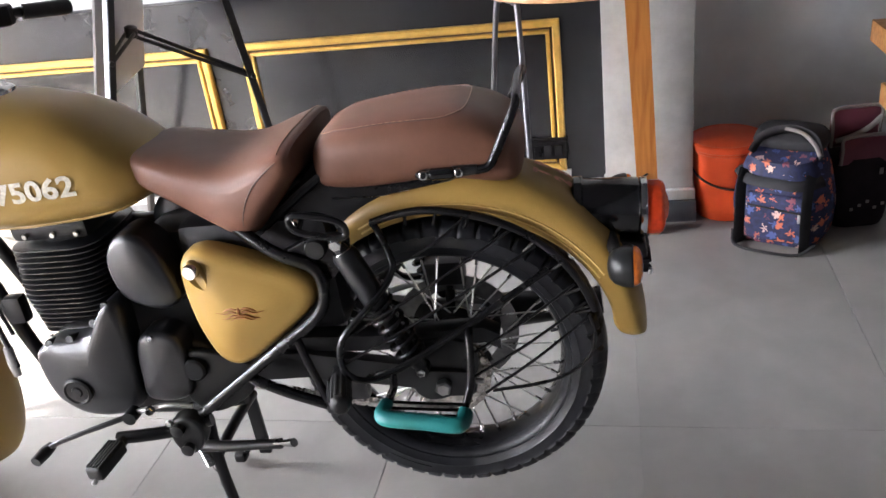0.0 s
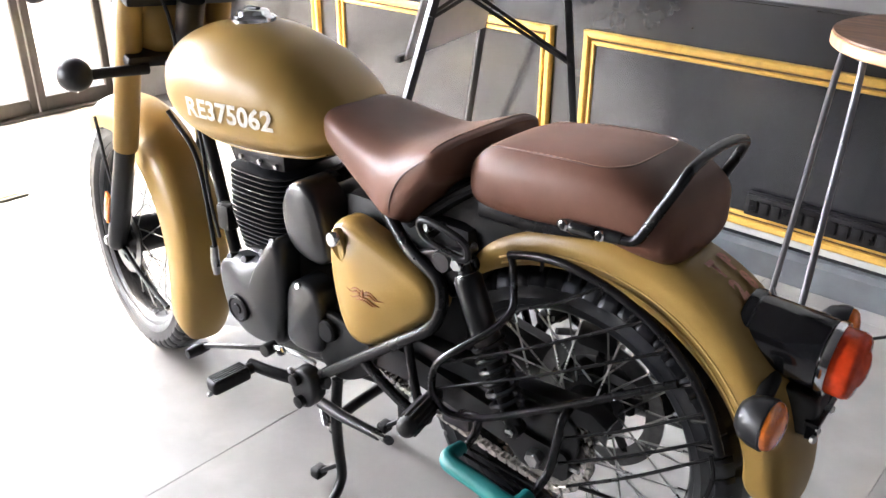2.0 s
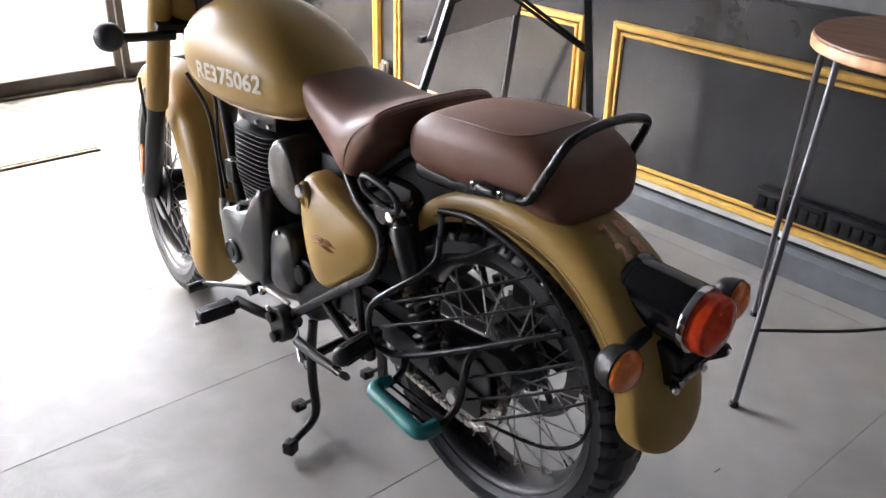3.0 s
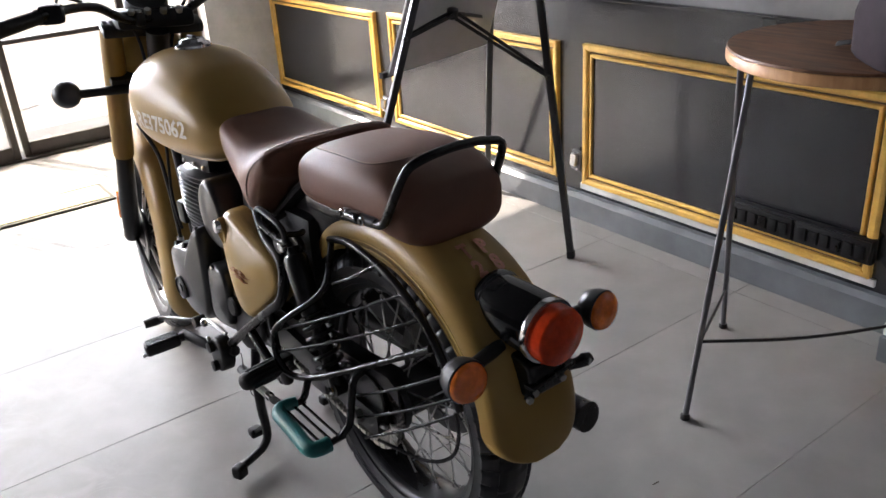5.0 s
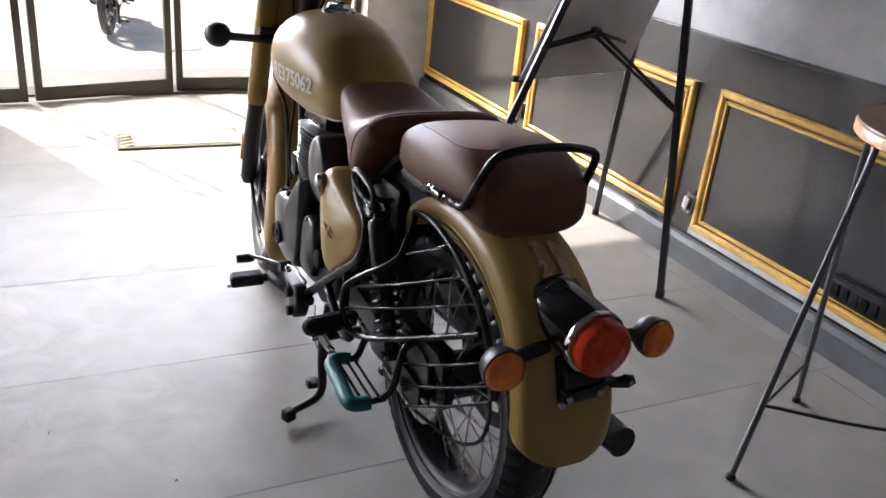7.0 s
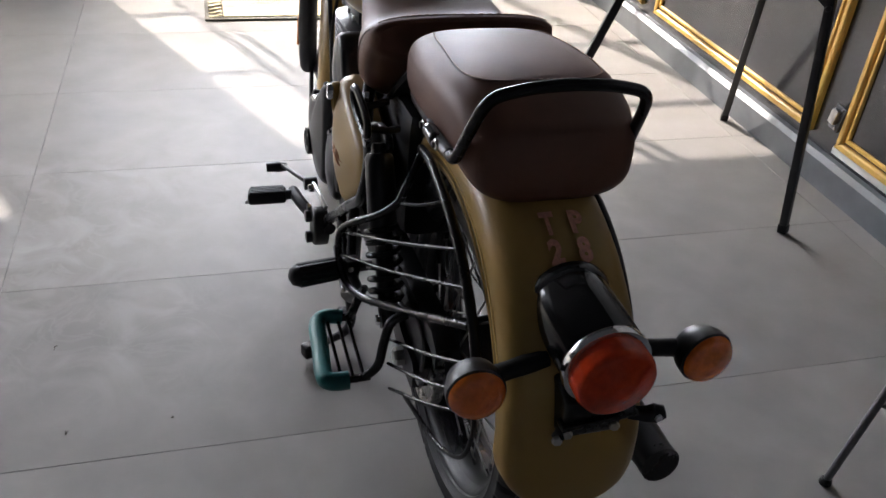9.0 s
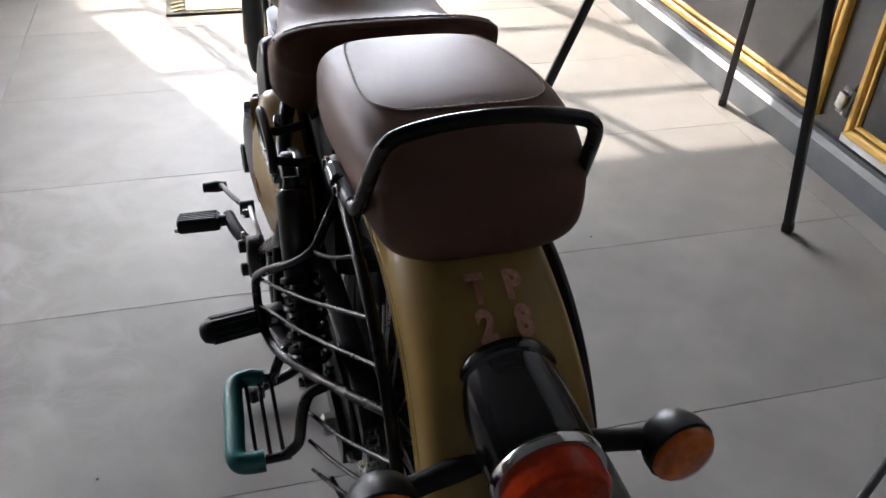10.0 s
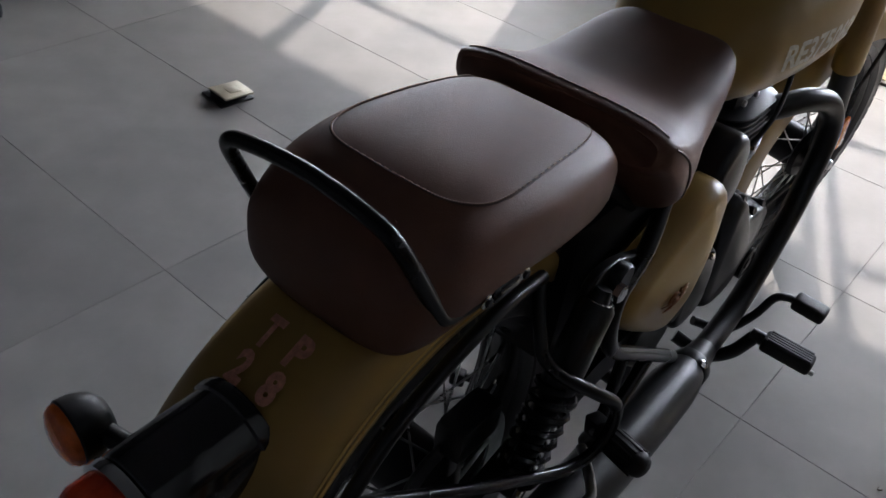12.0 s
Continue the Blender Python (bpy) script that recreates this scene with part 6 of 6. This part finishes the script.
# grey board on the two legs that face the door
p0, p1 = Vector((-1.160, 2.428, 0.716)), Vector((-1.29, 2.96, 0.716))
u = (p1 - p0).normalized()
up = (FEET["c"].lerp(APEX, 0.9) - FEET["c"].lerp(APEX, 0.5)).normalized()
n_ = u.cross(up).normalized()
bm = bmesh.new()
corners = [p0, p1, p1 + up * 0.72 - u * 0.02, p0 + up * 0.72 + u * 0.02]
loft(bm, [[c + n_ * h - EO for c in corners] for h in (0.0, 0.007)])
part("board", bm, BOARD, easel, "plain grey back of a display board", smooth=False)
bm = bmesh.new()
bar(bm, p0 - u * 0.02 - EO + n_ * -0.01, p0 + u * 0.05 - EO + n_ * -0.01, 0.02, 0.02, 0.003)
part("board_clip", bm, EASEL_METAL, easel)

# ---- table with a rounded top on hairpin legs ----
TX, TY = 0.23, 2.80
table = empty("table", pose(TX, TY, 0), "round walnut-topped table with black hairpin legs and one plank leg", "table")
bm = bmesh.new()
turn(bm, [(0.287, 0), (0.29, 0.003), (0.29, 0.022), (0.287, 0.026)], (0, 0, 0.892), (0, 0, 1), 72)
part("table_edge", bm, TABLE_EDGE, table, "pale beech edge band")
bm = bmesh.new()
turn(bm, [(0.285, 0), (0.289, 0.002), (0.287, 0.007), (0.002, 0.0072)], (0, 0, 0.918), (0, 0, 1), 72)
part("tabletop", bm, TABLE_TOP, table, "dark walnut veneer top")
FA, FB = Vector((0.085, 2.451, 0)), Vector((-0.131, 2.906, 0))
TA, TB = Vector((0.055, 2.655, 0.891)), Vector((-0.005, 2.695, 0.891))
O = Vector((TX, TY, 0))
for p, q in ((FA, TA), (FB, TB)):
    bm = bmesh.new()
    bend = Vector((0.03, 0.004, 0)) if p is FB else Vector((-0.028, -0.004, 0))
    tube(bm, [p + Vector((0, 0, 0.004)) - O, p.lerp(q, 0.5) - O, p.lerp(q, 0.94) - O, p.lerp(q, 0.985) + bend * 0.35 - O, q + bend - Vector((0, 0, 0.004)) - O], 0.0082, 10)
    part("hairpin_rod", bm, ROD_METAL, table, "grey steel hairpin rod")
    bm = bmesh.new()
    turn(bm, [(0.012, 0), (0.013, 0.003), (0.012, 0.012), (0.009, 0.015)], p - O, (0, 0, 1), 12)
    part("foot_cap", bm, RUBBER, table)
bm = bmesh.new()
tube(bm, [FB.lerp(TB, 0.17) - O, (FB.lerp(TB, 0.17) + FA.lerp(TA, 0.23)) / 2 - O, FA.lerp(TA, 0.23) - O], 0.004, 7)
part("cross_rod", bm, EASEL_METAL, table)
bm = bmesh.new()
tube(bm, [FA.lerp(TA, 0.235) - O, Vector((0.25, 2.69, 0.218)) - O, Vector((0.410, 2.96, 0.228)) - O], 0.0044, 8)
part("stretcher", bm, EASEL_METAL, table)
bm = bmesh.new()
quad = lambda x, y, z, w, d: [Vector((x + a * w / 2, y + b * d / 2, z)) - O for a, b in ((-1, -1), (1, -1), (1, 1), (-1, 1))]
loft(bm, [quad(0.418, 2.99, 0.0, 0.060, 0.05), quad(0.418, 2.99, 0.004, 0.066, 0.056), quad(0.380, 2.97, 0.887, 0.072, 0.056), quad(0.380, 2.97, 0.892, 0.066, 0.05)])
part("plank_leg", bm, ORANGE_WOOD, table, "orange varnished plank leg", smooth=False)

# bag on the table
bag = empty("small_bag", pose(0.375, 2.67, 0.9255, 0, 0, -42), "dark zipped pouch with a pink panel on the table", "bag")
bm = bmesh.new()
loft(bm, [[Vector((x * k, y * k, z)) for x, y in [(0.12 * math.copysign(abs(math.cos(a)) ** 0.5, math.cos(a)), 0.07 * math.copysign(abs(math.sin(a)) ** 0.5, math.sin(a))) for a in (2 * math.pi * j / 24 for j in range(24))]] for z, k in ((0, 0.9), (0.01, 1.0), (0.09, 1.02), (0.15, 0.85), (0.175, 0.5))])
part("pouch", bm, DARK_CLOTH, bag)
bm = bmesh.new()
box(bm, (-0.055, 0.02, 0.145), (0.08, 0.10, 0.11), 0.02)
part("pink_panel", bm, PINK_CLOTH, bag)
bm = bmesh.new()
tube(bm, [(-0.125, -0.05, 0.02), (-0.15, -0.07, 0.012), (-0.17, -0.03, 0.01), (-0.15, 0.02, 0.014)], 0.007, 8, flat=0.5)
part("strap", bm, STRAP, bag)

# ---- bucket and bags beside the pillar ----
bucket = empty("bucket", pose(0.685, 3.15, 0), "orange-red plastic bucket with a lid and dark band", "bucket")
bm = bmesh.new()
turn(bm, [(0.098, 0.0), (0.102, 0.006), (0.118, 0.24), (0.123, 0.245), (0.123, 0.258)], (0, 0, 0), (0, 0, 1), 40)
part("body", bm, BUCKET, bucket)
bm = bmesh.new()
turn(bm, [(0.125, 0.0), (0.129, 0.003), (0.129, 0.02), (0.122, 0.026), (0.112, 0.024), (0.10, 0.03), (0.002, 0.036)], (0, 0, 0.252), (0, 0, 1), 40)
part("lid", bm, BUCKET, bucket)
bm = bmesh.new()
tube(bm, [(0.114 * math.cos(a), 0.114 * math.sin(a), 0.155 - 0.035 * math.sin(a + 2.6)) for a in (math.pi * (0.95 + 1.1 * k / 12) for k in range(13))], 0.004, 6)
part("handle", bm, STRAP, bucket, "dark wire handle hanging down")


def soft_box(w, d, h, e=3.2, puff=0.06, n=36):
    """A stuffed bag's body: rounded plan, slightly swollen sides."""
    bm = bmesh.new()
    rings = []
    for k in range(13):
        t = k / 12
        s = 1 + puff * math.sin(math.pi * t) - 0.10 * (abs(2 * t - 1) ** 6)
        ring = []
        for j in range(n):
            a = 2 * math.pi * j / n
            c, q = math.cos(a), math.sin(a)
            wob = 1 + 0.012 * math.sin(5 * a + 3 * t) + 0.008 * math.sin(9 * a - 7 * t)
            ring.append(Vector((w / 2 * s * wob * math.copysign(abs(c) ** (2 / e), c), d / 2 * s * wob * math.copysign(abs(q) ** (2 / e), q), h * t)))
        rings.append(ring)
    loft(bm, rings)
    return bm


travel = empty("travel_bag", pose(0.842, 2.955, 0, 0, 0, -26) @ Matrix.Diagonal((0.92, 0.88, 0.93, 1)), "navy travel bag printed with coral flowers, black straps", "bag")
bm = soft_box(0.31, 0.25, 0.30)
for v in bm.verts:
    v.co.x *= 1 - 0.22 * max(0.0, (v.co.z - 0.11) / 0.19) ** 1.5
    v.co.z = 0.002 + v.co.z * (1 + 0.55 * (v.co.y + 0.12) if v.co.z > 0.15 else 1 + 0.55 * (v.co.y + 0.12) * v.co.z / 0.15)
body = part("body", bm, FLORAL, travel)
bm = bmesh.new()
box(bm, (0.01, -0.132, 0.115), (0.20, 0.03, 0.17), 0.012, None, 3)
pocket = part("front_pocket", bm, FLORAL, travel)
bm = bmesh.new()
tube(bm, [(-0.08, -0.150, 0.158), (0.01, -0.153, 0.153), (0.10, -0.150, 0.146)], 0.0035, 6)
part("zip", bm, STRAP, pocket)
bm = bmesh.new()
box(bm, (0.092, -0.154, 0.130), (0.010, 0.004, 0.030), 0.002)
part("zip_pull", bm, STEEL, pocket, "bright zip pull")
for x in (-0.108, 0.112):
    bm = bmesh.new()
    tube(bm, [(x, -0.11, 0.27), (x, -0.142, 0.225), (x, -0.150, 0.12), (x, -0.142, 0.02), (x * 0.9, -0.10, 0.006)], 0.021, 8, flat=0.2)
    part("strap", bm, STRAP, travel)
bm = bmesh.new()
tube(bm, [(-0.140, -0.075, 0.258), (-0.085, -0.136, 0.246), (0.0, -0.146, 0.243), (0.085, -0.140, 0.241), (0.143, -0.075, 0.246)], 0.019, 8, flat=0.25)
part("band", bm, STRAP, travel)
bm = soft_box(0.225, 0.13, 0.05, puff=0.1)
bmesh.ops.transform(bm, matrix=Matrix.Translation((0.0, 0.055, 0.322)) @ Matrix.Rotation(0.3, 4, "X"), verts=bm.verts)
part("top_flap", bm, STRAP, travel, "black flap over the top")
bm = bmesh.new()
tube(bm, [(-0.105, -0.06, 0.315), (-0.075, -0.02, 0.365), (0.0, 0.02, 0.382), (0.085, 0.0, 0.366), (0.125, -0.05, 0.315)], 0.016, 8, flat=0.4)
part("carry_handle", bm, STRAP, travel)
bm = bmesh.new()
tube(bm, [(-0.01, -0.002, 0.390), (0.05, -0.012, 0.382), (0.10, -0.04, 0.352), (0.120, -0.06, 0.325)], 0.007, 8, flat=0.4)
part("handle_wrap", bm, GREY_TRIM, travel, "grey handle wrap")
bm = bmesh.new()
tube(bm, [(-0.13, -0.14, 0.05), (-0.11, -0.175, 0.008), (0.0, -0.195, 0.008), (0.10, -0.175, 0.008), (0.14, -0.13, 0.03)], 0.009, 8, flat=0.5)
part("loose_strap", bm, STRAP, travel)

second = empty("shoulder_bag", pose(1.075, 3.06, 0, 0, 0, 10) @ Matrix.Diagonal((0.82, 0.88, 0.97, 1)), "dark maroon nylon bag with grey trim, half open", "bag")
part("body", soft_box(0.23, 0.2, 0.245), DARK_CLOTH, second)


def trimmed_panel(name, x0, x1, top0, top1, base, high, lean, thick):
    """A stuffed maroon panel with a grey welt round its edge, leaning back from its base."""
    turned = Matrix.Translation(base) @ Matrix.Rotation(lean, 4, "X")
    bm = bmesh.new()
    loft(bm, [[turned @ Vector((x, y, z)) for x, y, z in ((x0 + (top0 - x0) * t, -thick * w, high * t), ((x0 + x1) / 2, -thick * w * 1.35, high * t + 0.004), (x1 + (top1 - x1) * t, -thick * w, high * t), (x1 + (top1 - x1) * t, thick * w, high * t), ((x0 + x1) / 2, thick * w, high * t), (x0 + (top0 - x0) * t, thick * w, high * t))] for t, w in ((0.0, 0.7), (0.12, 1.0), (0.5, 1.1), (0.88, 1.0), (1.0, 0.6))])
    panel = part(name, bm, MAROON, second, "maroon nylon panel")
    bm = bmesh.new()
    tube(bm, [turned @ Vector(c) for c in ((x0, -thick, 0.0), ((x0 + top0) / 2, -thick * 1.1, high / 2), (top0, -thick, high), ((top0 + top1) / 2, -thick * 1.1, high + 0.006), (top1, -thick, high), ((x1 + top1) / 2, -thick * 1.1, high / 2), (x1, -thick, 0.0))], 0.0065, 8)
    part("trim", bm, GREY_TRIM, panel, "grey welt")


trimmed_panel("front_panel", -0.10, 0.112, -0.075, 0.098, (0.0, -0.078, 0.225), 0.085, -0.42, 0.014)
trimmed_panel("open_lid", -0.098, 0.088, -0.088, 0.092, (0.0, 0.02, 0.26), 0.125, -0.12, 0.014)
bm = bmesh.new()
tube(bm, [(-0.085, 0.0, 0.285), (-0.03, -0.02, 0.305), (0.03, -0.022, 0.33), (0.085, -0.005, 0.36)], 0.010, 8, flat=0.4)
part("lid_strap", bm, GREY_TRIM, second, "grey strap across the lid")
for k in range(5):
    bm = bmesh.new()
    box(bm, (-0.05 + 0.03 * k, -0.108, 0.075 + 0.012 * (k % 3)), (0.013, 0.003, 0.011), 0.001)
    part("print_mark", bm, GREY_TRIM, second)
for k in range(2):
    bm = bmesh.new()
    box(bm, (0.05 + 0.026 * k, -0.110, 0.205), (0.015, 0.003, 0.022), 0.001)
    part("print_mark", bm, GREY_TRIM, second)

# two floating stair treads at the edge of the recess
stair = empty("wooden_stair", pose(1.105, 3.05, 0), "two thick varnished pine stair treads on a dark post", "stair")
for z, x0, y0 in ((0.572, 0.0, 0.10), (0.398, 0.018, 0.0)):
    bm = bmesh.new()
    box(bm, (x0 + 0.5, y0 - 0.15, z + 0.033), (1.0, 0.30, 0.066), 0.003)
    part("tread", bm, SHELF_WOOD, stair)
bm = bmesh.new()
box(bm, (0.75, 0.08, 0.286), (0.08, 0.06, 0.572), 0.004)
part("post", bm, EASEL_METAL, stair)

# ---- doormat, floor box, crumbs, chair ----
mat_ob = empty("doormat", pose(-2.882, 1.572, 0), "straw-yellow doormat with a dark woven border", "doormat")
bm = bmesh.new()
box(bm, (0, 0, 0.005), (0.27, 0.60, 0.01), 0.003)
part("mat_base", bm, MAT_DARK, mat_ob)
bm = bmesh.new()
box(bm, (0.005, 0.03, 0.0115), (0.21, 0.50, 0.005), 0.002)
part("mat_field", bm, MAT_YELLOW, mat_ob)
for k in range(5):
    bm = bmesh.new()
    box(bm, (-0.095 + 0.048 * k, -0.255, 0.0115), (0.018, 0.06, 0.005), 0.001, Euler((0, 0, 0.5)))
    part("mat_stripe", bm, MAT_YELLOW, mat_ob)

fb = empty("floor_box", pose(-0.855, 0.180, 0, 0, 0, -6), "brass-lidded floor socket box in a dark surround, lid raised", "floor box")
bm = bmesh.new()
box(bm, (0, 0, 0.003), (0.114, 0.114, 0.006), 0.0015)
part("surround", bm, SATIN, fb)
bm = bmesh.new()
box(bm, (0, 0.006, 0.015), (0.080, 0.080, 0.019), 0.003)
part("socket_module", bm, PLASTIC, fb)
bm = bmesh.new()
box(bm, (-0.004, 0.018, 0.0275), (0.100, 0.098, 0.006), 0.002, Euler((0.03, -0.03, 0)))
lid = part("lid", bm, BRASS, fb, "dull brass lid")
bm = bmesh.new()
box(bm, (-0.006, 0.020, 0.0312), (0.036, 0.040, 0.002), 0.0008, Euler((0.03, -0.03, 0)))
part("lid_plate", bm, BRASS, lid)

rnd = random.Random(4)
for x, y in ((-0.875, 2.219), (-0.817, 2.25), (-0.885, 2.379), (-0.83, 2.247), (-0.34, 1.16), (-0.33, 0.95), (0.2, 2.2), (-0.6, 0.9)):
    bm = bmesh.new()
    pts = [Vector((rnd.gauss(0, 0.004), rnd.gauss(0, 0.004), 0.0012 + abs(rnd.gauss(0, 0.0012)))) for _ in range(4)]
    tube(bm, pts, [0.0006, 0.0016, 0.0012, 0.0005], 5, n=3)
    crumb = part("crumb", bm, DUST)
    crumb.location = (x, y, 0.0006)
    tagged(crumb, "tiny dry leaf crumb on the tiles", "crumb", "floor crumbs")

chair = empty("swivel_chair", pose(-0.80, -1.02, 0), "black swivel chair base on castors", "chair")
bm = bmesh.new()
turn(bm, [(0.03, 0.07), (0.035, 0.09), (0.028, 0.13), (0.022, 0.42)], (0, 0, 0), (0, 0, 1), 16)
part("column", bm, PLASTIC, chair)
for k in range(5):
    a = 2 * math.pi * k / 5 + 0.93
    d = Vector((math.cos(a), math.sin(a), 0))
    bm = bmesh.new()
    tube(bm, [d * 0.03 + Vector((0, 0, 0.1)), d * 0.2 + Vector((0, 0, 0.09)), d * 0.33 + Vector((0, 0, 0.065))], [0.022, 0.018, 0.012], 10)
    arm = part("base_arm", bm, PLASTIC, chair)
    bm = bmesh.new()
    side = d.cross(Vector((0, 0, 1)))
    turn(bm, [(0.018, -0.016), (0.024, -0.014), (0.024, 0.014), (0.018, 0.016)], d * 0.35 + Vector((0, 0, 0.0245)), side, 18)
    part("castor", bm, PLASTIC, arm)
bm = bmesh.new()
loft(bm, [[Vector((0.22 * k * math.copysign(abs(math.cos(a)) ** 0.6, math.cos(a)), 0.22 * k * math.copysign(abs(math.sin(a)) ** 0.6, math.sin(a)), z)) for a in (2 * math.pi * j / 28 for j in range(28))] for z, k in ((0.42, 0.9), (0.43, 1.0), (0.47, 1.0), (0.49, 0.9))])
part("seat", bm, STRAP, chair)

# a second motorcycle of the same make stands outside in the yard
outside = copy_thing(bike, pose(-11.9, 2.03, -1.0, 0, 0, -6))
tagged(outside, "sand-coloured motorcycle parked in the sunny yard outside", "motorcycle")


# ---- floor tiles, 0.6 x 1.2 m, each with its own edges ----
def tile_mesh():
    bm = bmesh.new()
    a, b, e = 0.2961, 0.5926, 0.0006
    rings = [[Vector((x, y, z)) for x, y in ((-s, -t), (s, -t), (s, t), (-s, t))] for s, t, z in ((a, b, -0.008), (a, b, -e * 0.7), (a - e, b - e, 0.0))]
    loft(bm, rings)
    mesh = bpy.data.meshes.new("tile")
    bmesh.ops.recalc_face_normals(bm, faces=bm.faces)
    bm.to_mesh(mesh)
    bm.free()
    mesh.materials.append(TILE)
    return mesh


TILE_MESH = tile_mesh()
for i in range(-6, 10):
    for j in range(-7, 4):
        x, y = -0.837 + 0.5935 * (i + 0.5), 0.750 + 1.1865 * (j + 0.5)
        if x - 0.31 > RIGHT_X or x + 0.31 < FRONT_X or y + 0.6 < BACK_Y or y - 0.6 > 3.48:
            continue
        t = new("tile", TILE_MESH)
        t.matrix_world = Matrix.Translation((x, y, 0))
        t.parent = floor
